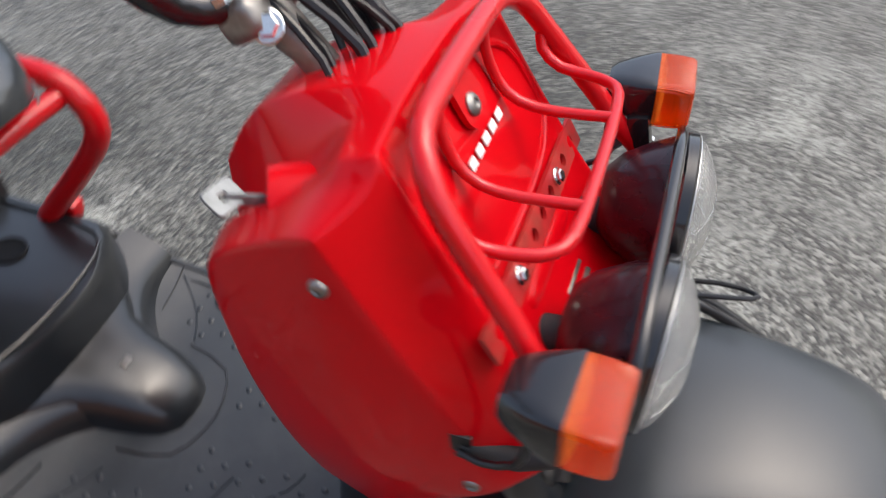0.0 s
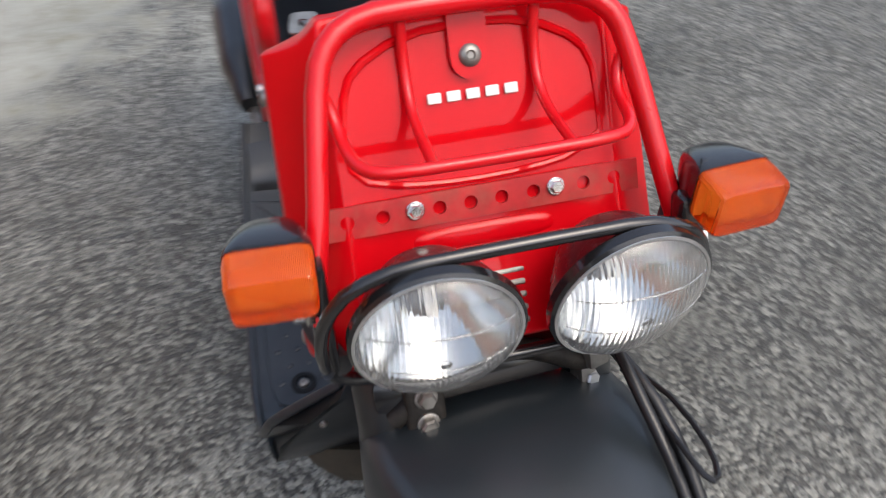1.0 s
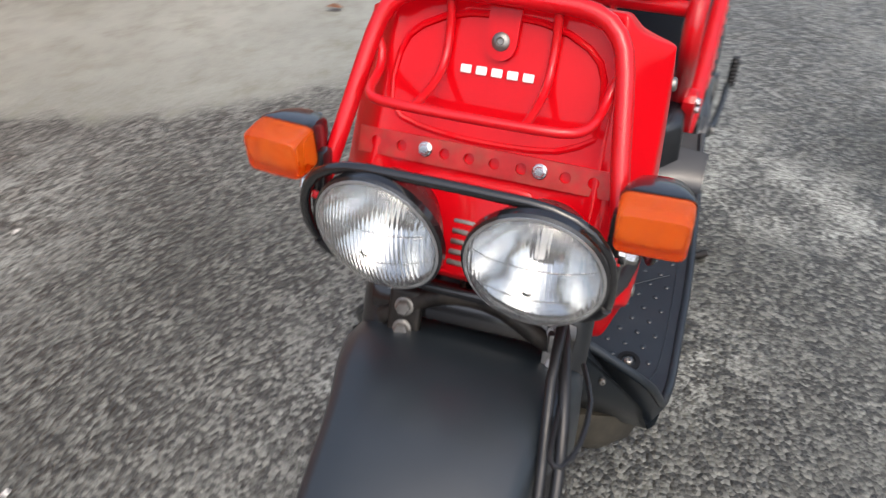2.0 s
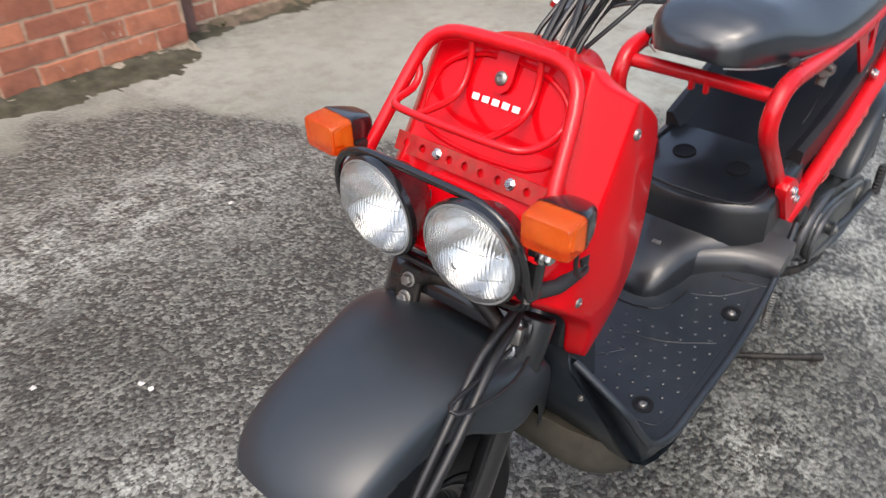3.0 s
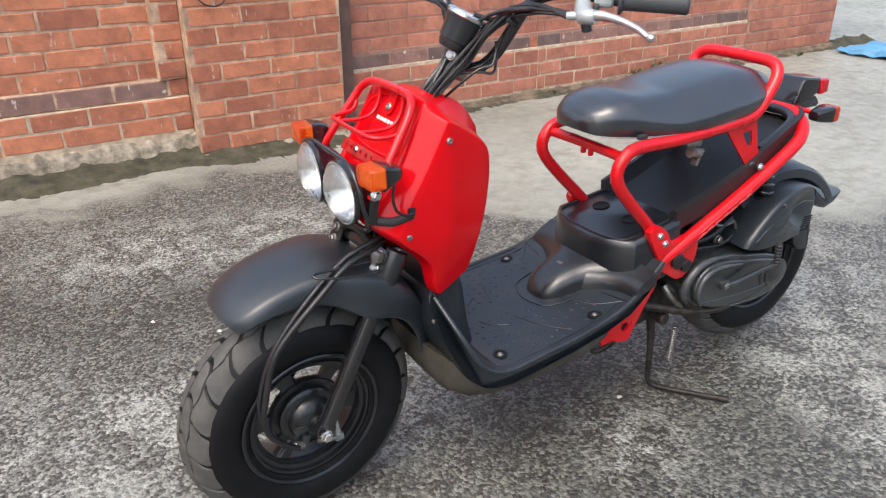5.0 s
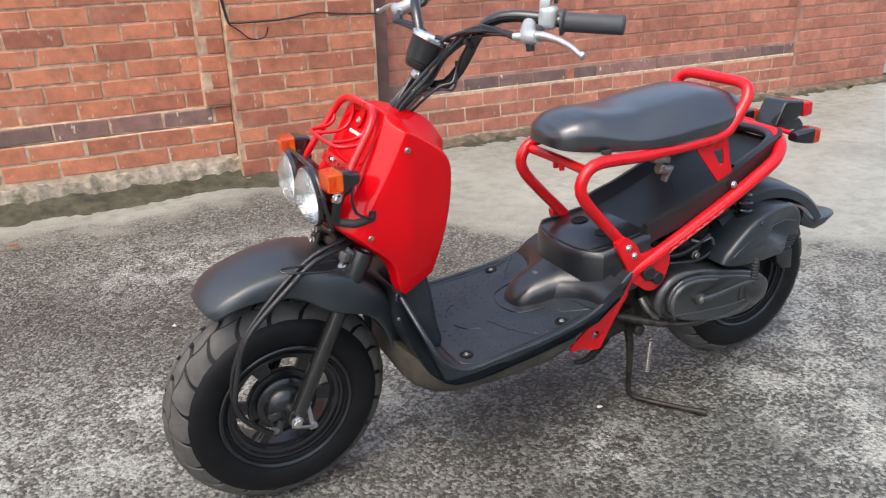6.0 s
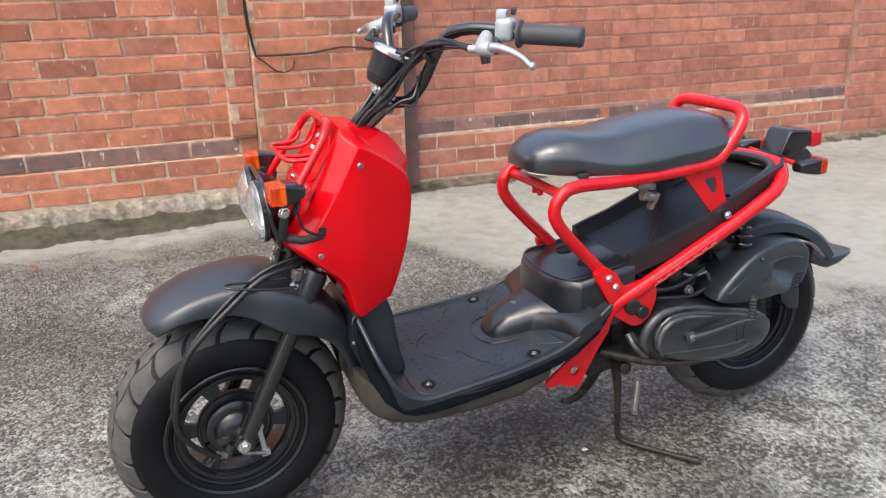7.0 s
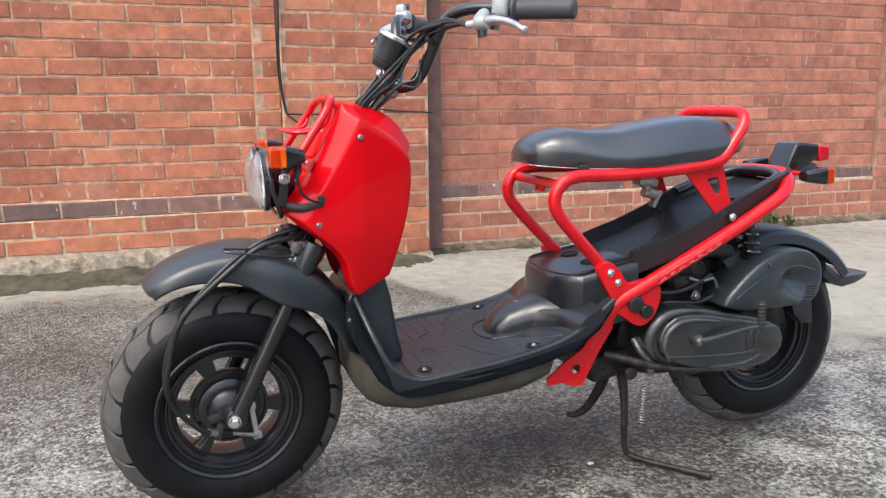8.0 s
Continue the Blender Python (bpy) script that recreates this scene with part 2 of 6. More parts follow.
    tone = mix(rng(fine.outputs[0], 0.3, 0.7, 0.0, 0.35), tone, (0.42, 0.41, 0.37))
    base = mix(conc, base, tone)
    l.new(base, p.inputs["Base Color"])
    l.new(rng(mid.outputs[0], 0.3, 0.7, 0.28, 0.72), p.inputs["Roughness"])
    bump = n.new("ShaderNodeBump")
    l.new(rng(conc, 0.0, 1.0, 1.0, 0.25), bump.inputs["Strength"])
    bump.inputs["Distance"].default_value = 0.004
    l.new(stones.outputs["Distance"], bump.inputs["Height"])
    bump.invert = True
    l.new(bump.outputs[0], p.inputs["Normal"])
    return m


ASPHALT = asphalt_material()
MORTAR_DULL = mat("sooty_red_mortar", (0.30, 0.165, 0.125), 0.9, var=0.35, scale=12, bump=0.6, bump_scale=160, dirt=(0.36, 0.25, 0.185), dirt_amount=0.6, dirt_scale=3)
# dark colour that carries the shade beside the pier
NIB_SHADE = mat("shaded_nib_render", (0.165, 0.092, 0.076), 0.85, var=0.3, scale=14, bump=0.5, bump_scale=90, dirt=(0.09, 0.07, 0.06), dirt_amount=0.6, dirt_scale=5)
MORTAR = mat("old_lime_mortar", (0.47, 0.325, 0.225), 0.9, var=0.35, scale=25, bump=0.6, bump_scale=160, dirt=(0.20, 0.10, 0.07), dirt_amount=0.8, dirt_scale=5)
MORTAR_PALE = mat("pale_salted_mortar", (0.50, 0.40, 0.29), 0.9, var=0.3, scale=25, bump=0.7, bump_scale=160, dirt=(0.24, 0.15, 0.10), dirt_amount=0.5, dirt_scale=7)
FOOTING = mat("crumbly_wall_footing", (0.34, 0.29, 0.225), 0.9, var=0.45, scale=30, bump=1.0, bump_scale=70, dirt=(0.075, 0.066, 0.038), dirt_amount=1.0, dirt_scale=18)
FOOTING_BROWN = mat("brown_crumbled_footing", (0.17, 0.125, 0.088), 0.9, var=0.4, scale=18, bump=1.0, bump_scale=70, dirt=(0.10, 0.085, 0.045), dirt_amount=1.0, dirt_scale=16)


def brick_material(name, dark, light, spots=0.5):
    m = bpy.data.materials.new(name)
    m.use_nodes = True
    n, l = m.node_tree.nodes, m.node_tree.links
    p = n["Principled BSDF"]
    info, co = n.new("ShaderNodeObjectInfo"), n.new("ShaderNodeNewGeometry")
    ramp = n.new("ShaderNodeMix")
    ramp.data_type = "RGBA"
    add = n.new("ShaderNodeMath")
    add.operation = "ADD"
    fr = n.new("ShaderNodeMath")
    fr.operation = "FRACT"
    l.new(info.outputs["Random"], add.inputs[0])
    l.new(co.outputs["Random Per Island"], add.inputs[1])
    l.new(add.outputs[0], fr.inputs[0])
    l.new(fr.outputs[0], ramp.inputs[0])
    ramp.inputs[6].default_value, ramp.inputs[7].default_value = (*dark, 1), (*light, 1)
    a = n.new("ShaderNodeTexNoise")
    a.inputs["Scale"].default_value, a.inputs["Detail"].default_value, a.inputs["Roughness"].default_value = 14, 8, 0.65
    l.new(co.outputs["Position"], a.inputs["Vector"])
    mul = n.new("ShaderNodeMix")
    mul.data_type, mul.blend_type = "RGBA", "OVERLAY"
    mul.inputs[0].default_value = 0.7
    l.new(ramp.outputs[2], mul.inputs[6])
    l.new(a.outputs[0], mul.inputs[7])
    s = n.new("ShaderNodeTexNoise")
    s.inputs["Scale"].default_value, s.inputs["Detail"].default_value = 30, 3
    stretch = n.new("ShaderNodeMapping")
    stretch.inputs["Scale"].default_value = (1.6, 1.0, 0.6)
    l.new(co.outputs["Position"], stretch.inputs["Vector"])
    l.new(stretch.outputs[0], s.inputs["Vector"])
    sr = n.new("ShaderNodeMapRange")
    sr.inputs["From Min"].default_value, sr.inputs["From Max"].default_value, sr.inputs["To Max"].default_value = 0.665, 0.70, spots
    l.new(s.outputs[0], sr.inputs["Value"])
    sm = n.new("ShaderNodeMix")
    sm.data_type = "RGBA"
    l.new(sr.outputs[0], sm.inputs[0])
    l.new(mul.outputs[2], sm.inputs[6])
    sm.inputs[7].default_value = (0.55, 0.50, 0.42, 1)
    w = n.new("ShaderNodeTexNoise")
    w.inputs["Scale"].default_value, w.inputs["Detail"].default_value, w.inputs["Roughness"].default_value = 3.2, 9, 0.72
    l.new(co.outputs["Position"], w.inputs["Vector"])
    colour = sm.outputs[2]
    for lo, hi, top, tint in ((0.54, 0.72, 0.40, (0.46, 0.28, 0.20)), (0.46, 0.28, 0.55, (0.16, 0.085, 0.065))):
        wr = n.new("ShaderNodeMapRange")
        wr.inputs["From Min"].default_value, wr.inputs["From Max"].default_value, wr.inputs["To Max"].default_value = lo, hi, top
        l.new(w.outputs[0], wr.inputs["Value"])
        wm = n.new("ShaderNodeMix")
        wm.data_type = "RGBA"
        l.new(wr.outputs[0], wm.inputs[0])
        l.new(colour, wm.inputs[6])
        wm.inputs[7].default_value = (*tint, 1)
        colour = wm.outputs[2]
    l.new(colour, p.inputs["Base Color"])
    p.inputs["Roughness"].default_value = 0.8
    b = n.new("ShaderNodeBump")
    b.inputs["Strength"].default_value, b.inputs["Distance"].default_value = 0.5, 0.003
    f = n.new("ShaderNodeTexNoise")
    f.inputs["Scale"].default_value, f.inputs["Detail"].default_value = 90, 5
    l.new(co.outputs["Position"], f.inputs["Vector"])
    l.new(f.outputs[0], b.inputs["Height"])
    l.new(b.outputs[0], p.inputs["Normal"])
    return m


BRICK = brick_material("red_clay_brick", (0.310, 0.108, 0.064), (0.51, 0.190, 0.102))
BRICK_DULL = brick_material("dull_red_brick", (0.30, 0.112, 0.074), (0.45, 0.178, 0.114), 0.30)
BLUE_BRICK = brick_material("dark_engineering_brick", (0.13, 0.088, 0.080), (0.26, 0.140, 0.115), 0.9)


# ---- geometry helpers ----
def part(name, bm, material, parent=None, label="", smooth=True):
    """Links a bmesh as one mesh object under a thing or a part."""
    bmesh.ops.recalc_face_normals(bm, faces=bm.faces)
    me = bpy.data.meshes.new(name)
    bm.to_mesh(me)
    bm.free()
    if smooth:
        me.polygons.foreach_set("use_smooth", [True] * len(me.polygons))
        me.set_sharp_from_angle(angle=radians(38))
    me.materials.append(material)
    ob = new(name, me)
    ob.parent = parent
    if label:
        ob["label"] = label
    return ob


def thing(name, label, category, group="", at=(0, 0, 0)):
    ob = new(name)
    ob.location = at
    return tagged(ob, label, category, group)


def resample(pts, step=0.02):
    """A Catmull-Rom curve through the points."""
    p = [Vector(q) for q in pts]
    if len(p) < 3:
        return p
    p = [2 * p[0] - p[1]] + p + [2 * p[-1] - p[-2]]
    out = []
    for a, b, c, d in zip(p, p[1:], p[2:], p[3:]):
        k = max(2, int((c - b).length / step))
        for i in range(k):
            t = i / k
            out.append(0.5 * ((2 * b) + (c - a) * t + (2 * a - 5 * b + 4 * c - d) * t * t + (3 * b - a - 3 * c + d) * t ** 3))
    return out + [p[-2]]


def sweep(bm, pts, r, seg=12, step=0.02, smooth=True):
    """A round bar along the points; r is a radius or one radius for each resampled share of the way."""
    path = resample(pts, step) if smooth else [Vector(q) for q in pts]
    n = len(path)
    tan = [(path[min(i + 1, n - 1)] - path[max(i - 1, 0)]).normalized() for i in range(n)]
    ref = Vector((0, 0, 1)) if abs(tan[0].z) < 0.9 else Vector((0, 1, 0))
    u = tan[0].cross(ref).normalized()
    rings = []
    for i in range(n):
        u = (u - tan[i] * u.dot(tan[i])).normalized()
        v = tan[i].cross(u)
        f = i / max(1, n - 1)
        rad = r if isinstance(r, float) else float(np.interp(f, np.linspace(0, 1, len(r)), r))
        rings.append([bm.verts.new(path[i] + rad * (u * math.cos(2 * math.pi * k / seg) + v * math.sin(2 * math.pi * k / seg))) for k in range(seg)])
    skin(bm, rings)
    return bm


def skin(bm, rings, caps=True, closed=True):
    """Quads between successive rings of vertices."""
    for a, b in zip(rings, rings[1:]):
        m = len(a)
        for k in range(m if closed else m - 1):
            bm.faces.new((a[k], a[(k + 1) % m], b[(k + 1) % m], b[k]))
    if caps:
        bm.faces.new(rings[0][::-1])
        bm.faces.new(rings[-1])


def bar(name, pts, r, material, parent, label="", seg=12, step=0.02, smooth=True):
    return part(name, sweep(bmesh.new(), pts, r, seg, step, smooth), material, parent, label)


def lathe(bm, profile, m=None, seg=40, closed_profile=False):
    """Turns (radius, height) pairs about z, then moves them by m."""
    m = m or Matrix()
    rings = []
    for r, h in profile:
        rings.append([bm.verts.new(m @ Vector((r * math.cos(2 * math.pi * k / seg), r * math.sin(2 * math.pi * k / seg), h))) for k in range(seg)])
    if closed_profile:
        rings.append(rings[0])
        skin(bm, rings, caps=False)
    else:
        skin(bm, rings)
    return bm


def aim(at, axis):
    """A pose whose z runs along axis."""
    return Matrix.Translation(at) @ Vector(axis).to_track_quat("Z", "Y").to_matrix().to_4x4()


def bevelled(bm, width, seg=2, angle=25):
    edges = [e for e in bm.edges if len(e.link_faces) == 2 and e.calc_face_angle(0) > radians(angle)]
    bmesh.ops.bevel(bm, geom=edges, offset=width, segments=seg, affect="EDGES", profile=0.6, clamp_overlap=True)
    return bm


def box(bm, size, m=None, bevel=0.004, seg=2):
    b = bmesh.new()
    bmesh.ops.create_cube(b, size=1)
    bmesh.ops.scale(b, vec=size, verts=b.verts)
    if bevel:
        bevelled(b, bevel, seg)
    return join(bm, b, m)


def join(bm, other, m=None):
    """Adds another bmesh, moved by m."""
    if m:
        other.transform(m)
    me = bpy.data.meshes.new("tmp")
    other.to_mesh(me)
    other.free()
    bm.from_mesh(me)
    bpy.data.meshes.remove(me)
    return bm


def rod(bm, a, b, r, seg=12, bevel=0.0):
    """A straight pin from a to b, with eased ends."""
    a, b = Vector(a), Vector(b)
    h = (b - a).length
    e = bevel or r * 0.15
    return lathe(bm, [(r - e, 0), (r, e), (r, h - e), (r - e, h)], aim(a, b - a), seg)


def slab(outline, y0, y1, bevel=0.006, seg=2):
    """A plate whose side outline is given as (x, z), from y0 to y1, with rounded edges."""
    bm = bmesh.new()
    a = [bm.verts.new((x, y0, z)) for x, z in outline]
    b = [bm.verts.new((x, y1, z)) for x, z in outline]
    skin(bm, [a, b])
    bmesh.ops.recalc_face_normals(bm, faces=bm.faces)
    if bevel:
        bevelled(bm, bevel, seg)
    return bm


def smooth_loop(pts, step):
    """A closed Catmull-Rom loop through 2D points."""
    n, out = len(pts), []
    p = [Vector(q) for q in pts]
    for i in range(n):
        a, b, c, d = p[i - 1], p[i], p[(i + 1) % n], p[(i + 2) % n]
        k = max(1, int((c - b).length / step))
        for j in range(k):
            t = j / k
            out.append(tuple(0.5 * ((2 * b) + (c - a) * t + (2 * a - 5 * b + 4 * c - d) * t * t + (3 * b - a - 3 * c + d) * t ** 3)))
    return out


def bolt(name, at, axis, parent, r=0.007, h=0.006, material=None, label="zinc-plated bolt head"):
    """A hexagonal head on a round washer."""
    bm = bmesh.new()
    m = aim(at, axis)
    lathe(bm, [(r * 1.25, -0.004), (r * 1.25, 0.0012), (r * 1.1, 0.0018)], m, 16)
    lathe(bm, [(r * 0.95, 0.0), (r * 0.95, h * 0.8), (r * 0.75, h)], m, 6)
    return part(name, bm, material or CHROME, parent, label, smooth=False)


def screw(name, at, axis, parent, r=0.006, material=None):
    """A domed screw head with a recess."""
    bm = bmesh.new()
    lathe(bm, [(r, -0.003), (r, 0.001), (r * 0.8, 0.0026), (r * 0.45, 0.0032), (r * 0.3, 0.0018)], aim(at, axis), 16)
    return part(name, bm, material or STEEL, parent, "domed steel screw")


def mirror_y(pts):
    return [(x, -y, z) for x, y, z in pts]


# ---- ground ----
def ground_mesh():
    """One sheet to the horizon, finer near the scooter, with slight unevenness."""
    bm = bmesh.new()
    xs = [-400, -60, -15] + list(np.linspace(-5, 9, 71)) + [20, 60, 400]
    ys = [-400, -60, -15] + list(np.linspace(-6, 4.2, 52)) + [12, 60, 400]
    rows = []
    for y in ys:
        rows.append([bm.verts.new((x, y, 0.0 if math.hypot(x - 0.5, y) < 0.9 or abs(x) > 12 or y < -8 or y > 3.5 else
                                   0.008 * noise.noise((x * 0.8, y * 0.8, 3.1)))) for x in xs])
    for a, b in zip(rows, rows[1:]):
        for k in range(len(xs) - 1):
            bm.faces.new((a[k], a[k + 1], b[k + 1], b[k]))
    return bm


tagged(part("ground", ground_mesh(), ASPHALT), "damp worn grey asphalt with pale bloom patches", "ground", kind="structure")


def gutter():
    """A dark mossy strip of damp dirt where the wall meets the ground."""
    bm = bmesh.new()
    rings = []
    for x in np.linspace(-6.0, 6.2, 820):
        x = float(x)
        step = 0.5 + 0.5 * math.tanh((x - P0) * 14), 0.5 + 0.5 * math.tanh((x - P1) * 14)
        y = Y_A - 0.05 + (Y_P - 0.02 - Y_A + 0.05) * step[0] + (Y_B - 0.04 - Y_P + 0.02) * step[1]
        w = 0.27 + 0.12 * noise.noise((x * 1.6, 2.0, 0)) + 0.06 * noise.noise((x * 6, 4.0, 0))
        w *= 1.0 if x < P1 else 0.6
        bank = 0.098 - 0.050 * step[0] - 0.005 * step[1] + 0.024 * noise.noise((x * 4, 9.0, 0)) + 0.018 * noise.noise((x * 15, 8.0, 0))
        row = []
        for k in range(15):
            f = k / 14
            h = bank * (1 - f) ** 2.6 - 0.010 * f + 0.007 * noise.noise((x * 9, f * w * 9, 5)) + 0.005 * noise.noise((x * 34, f * w * 34, 1))
            row.append(bm.verts.new((x, y + 0.06 - (w + 0.06) * f, h)))
        rings.append(row)
    skin(bm, rings, caps=False, closed=False)
    return bm


Y_A, Y_P, Y_B = 2.475, 2.370, 2.545
P0, P1 = 0.472, 1.225
MOSS = mat("dark_mossy_dirt", (0.050, 0.047, 0.028), 0.85, var=0.45, scale=20, bump=0.9, bump_scale=80, dirt=(0.15, 0.14, 0.105), dirt_amount=0.5, dirt_scale=14)
tagged(part("trim_gutter", gutter(), MOSS), "dark mossy dirt along the foot of the wall", "gutter", kind="structure")

# ---- scooter ----
YAW = radians(-1.6)
STEER_AT, STEER_AXIS = Vector((0.155, 0, 0.54)), Vector((0.46, 0, 0.89)).normalized()
STEER = Matrix.Translation(STEER_AT) @ Matrix.Rotation(radians(4.5), 4, STEER_AXIS) @ Matrix.Translation(-STEER_AT)
scooter = thing("scooter", "red naked-frame motor scooter with black seat, parked on its stand", "scooter")
scooter.rotation_euler = (0, 0, YAW)
scooter.location = (0, 0.0056, 0)

# front wheel and rear wheel
def wheel(name, centre, radius, width, rim_r, offset):
    w = new(name)
    w.parent, w.location = scooter, centre
    to_y = Matrix.Rotation(radians(90), 4, "X")
    half = width / 2
    # carcass
    prof = []
    for i in range(17):
        s = -0.8 + 1.6 * i / 16
        prof.append((tyre_r(s, radius - 0.006, rim_r + 0.004), s * half))
    sr = tyre_r(0.8, radius - 0.006, rim_r + 0.004)
    wall = [(rim_r + (sr - rim_r) * f, half * g) for f, g in ((0.90, 0.90), (0.76, 0.97), (0.60, 1.0), (0.44, 0.995), (0.28, 0.965), (0.14, 0.91), (0.05, 0.85))]
    prof = [(r, -h) for r, h in wall[::-1]] + prof + wall
    inner = [(rim_r - 0.012, half * 0.78), (rim_r - 0.012, -half * 0.78)]
    bm = lathe(bmesh.new(), prof + inner, to_y, 64, closed_profile=True)
    part("tyre", bm, RUBBER, w, "black tubeless tyre")
    tread_bm = bmesh.new()
    tread_blocks(tread_bm, radius, rim_r, half, to_y)
    tagged(part("tread", tread_bm, TREAD, w, "dusty grey tread blocks"), kind="stuff")
    # rim: stepped barrel with a rolled lip on both sides
    bm = bmesh.new()
    lip = half * 0.80
    prof = [(rim_r + 0.003, lip + 0.002), (rim_r + 0.004, lip + 0.007), (rim_r + 0.001, lip + 0.009), (rim_r - 0.004, lip + 0.006), (rim_r - 0.006, lip - 0.003),
            (rim_r - 0.013, lip - 0.005), (rim_r - 0.015, lip - 0.001), (rim_r - 0.019, lip - 0.002), (rim_r - 0.021, lip - 0.010), (rim_r - 0.028, lip - 0.012), (rim_r - 0.031, lip - 0.022), (rim_r - 0.032, 0.0)]
    prof = prof + [(r, -h) for r, h in prof[-2::-1]]
    back = [(rim_r - 0.012, -half * 0.6), (rim_r - 0.026, 0), (rim_r - 0.012, half * 0.6)]
    lathe(bm, prof + back, to_y, 64, closed_profile=True)
    part("rim", bm, RIMPAINT, w, "black steel rim with stepped edge")
    # pierced disc
    bm = bmesh.new()
    r1, r2, r3, r4 = 0.030, rim_r * 0.555, rim_r * 0.735, rim_r - 0.020
    n_win = 6
    turn = radians(-15)
    for k in range(n_win * 12):
        a0, a1 = turn + 2 * math.pi * k / (n_win * 12), turn + 2 * math.pi * (k + 1) / (n_win * 12)
        web = (k % 12) < 4
        bands = [(r1, r4)] if web else [(r1, r2), (r3, r4)]
        for ra, rb in bands:
            ring_piece(bm, ra, rb, a0, a1, offset, 0.010, to_y)
    bmesh.ops.remove_doubles(bm, verts=bm.verts, dist=0.0002)
    # rolled edges of the disc's inner and outer bands
    for rr, hh in ((r2 - 0.004, 0.0035), (r3 + 0.006, 0.0030)):
        lathe(bm, [(rr - 0.004, offset + 0.004), (rr - 0.002, offset + 0.005 + hh), (rr + 0.002, offset + 0.005 + hh), (rr + 0.004, offset + 0.004)], to_y, 64, closed_profile=True)
    part("wheel_disc", bm, RIMPAINT, w, "pierced black wheel disc")
    return w


def tyre_r(s, radius, rim_r):
    """Outer radius of the tyre across its width, s from -1 to 1."""
    a = abs(s)
    if a < 0.80:
        return radius - 0.050 * a ** 2.5
    k = (a - 0.80) / 0.20
    shoulder = radius - 0.050 * 0.80 ** 2.5
    return shoulder + (rim_r - shoulder) * k ** 1.5


def tread_blocks(bm, radius, rim_r, half, m):
    """Raised blocks: two rows on each flank, parted by curved cross grooves and a wavy ring groove."""
    count = 20
    for side in (-1, 1):
        for row, (s0, s1) in enumerate(((0.015, 0.40), (0.445, 0.92))):
            for i in range(count):
                shift = 0.5 * (side > 0) + 0.25 * row
                th0 = 2 * math.pi * (i + shift) / count
                span = 2 * math.pi / count * 0.845
                nu, nv = 8, 4
                top, low = [], []
                for u in range(nu + 1):
                    ru, rl = [], []
                    for v in range(nv + 1):
                        f = v / nv
                        s = s0 + (s1 - s0) * f
                        lag = (0.75 * s ** 1.3 - 0.10 * math.sin(7 * s)) * 2 * math.pi / count
                        th = th0 + span * u / nu + lag
                        s = s + 0.04 * math.sin(count * th) * (1 - f if row else f)
                        edge = u in (0, nu) or v in (0, nv)
                        r = tyre_r(s, radius, rim_r)
                        for out, rr in ((ru, r - (0.001 if edge else 0)), (rl, r - 0.009)):
                            out.append(bm.verts.new(m @ Vector((rr * math.cos(th), rr * math.sin(th), side * s * half))))
                    top.append(ru)
                    low.append(rl)
                for u in range(nu):
                    for v in range(nv):
                        f = bm.faces.new((top[u][v], top[u + 1][v], top[u + 1][v + 1], top[u][v + 1]))
                        f.smooth = True
                loop = [(u, 0) for u in range(nu)] + [(nu, v) for v in range(nv)] + [(u, nv) for u in range(nu, 0, -1)] + [(0, v) for v in range(nv, 0, -1)]
                for (ua, va), (ub, vb) in zip(loop, loop[1:] + loop[:1]):
                    bm.faces.new((top[ua][va], top[ub][vb], low[ub][vb], low[ua][va]))


def ring_piece(bm, ra, rb, a0, a1, h, t, m):
    """One sector of a flat ring at height h, t thick."""
    c = []
    for z in (h - t / 2, h + t / 2):
        for r, a in ((ra, a0), (rb, a0), (rb, a1), (ra, a1)):
            c.append(bm.verts.new(m @ Vector((r * math.cos(a), r * math.sin(a), z))))
    bm.faces.new(c[0:4])
    bm.faces.new(c[4:8])
    for i in range(4):
        bm.faces.new((c[i], c[(i + 1) % 4], c[4 + (i + 1) % 4], c[4 + i]))


# the wheels' discs lie toward the scooter's own left (negative y)
front_wheel = wheel("front_wheel", (-0.006, 0, 0.235), 0.235, 0.125, 0.137, 0.022)
front_wheel.matrix_basis = STEER @ front_wheel.matrix_basis
wheel("rear_wheel", (1.264, 0.012, 0.250), 0.238, 0.130, 0.137, 0.012)

# front hub with drum brake plate
hub = bmesh.new()
lathe(hub, [(0.058, 0.0), (0.059, 0.006), (0.054, 0.010), (0.046, 0.012), (0.044, 0.020), (0.036, 0.028), (0.024, 0.034), (0.016, 0.036), (0.016, 0.050)], aim((0, -0.032, 0), (0, -1, 0)), 36)
part("brake_drum", hub, RIMPAINT, front_wheel, "black drum brake plate")
bm = bmesh.new()
box(bm, (0.010, 0.006, 0.064), pose(0.041, -0.066, -0.020, 0, -8, 0), 0.0025)
box(bm, (0.018, 0.010, 0.016), pose(0.046, -0.066, -0.052, 0, -8, 0), 0.003)
lathe(bm, [(0.009, 0), (0.009, 0.014), (0.005, 0.016)], aim((0.037, -0.058, 0.010), (0, -1, 0)), 12)
part("brake_arm", bm, ALU, front_wheel, "dull steel brake arm")
bm = bmesh.new()
rod(bm, (0, -0.115, 0), (0, 0.115, 0), 0.008)
part("axle", bm, STEEL, front_wheel)
bolt("axle_nut", (0, -0.110, 0), (0, -1, 0), front_wheel, 0.010, 0.010)
bm = bmesh.new()
rod(bm, (-0.050, -0.074, -0.026), (-0.030, -0.070, -0.035), 0.0075)
part("cable_ferrule", bm, STEEL, front_wheel, "dull steel cable ferrule")
bm = bmesh.new()
rod(bm, (0.0, -0.070, -0.040), (0.046, -0.070, -0.052), 0.0042)
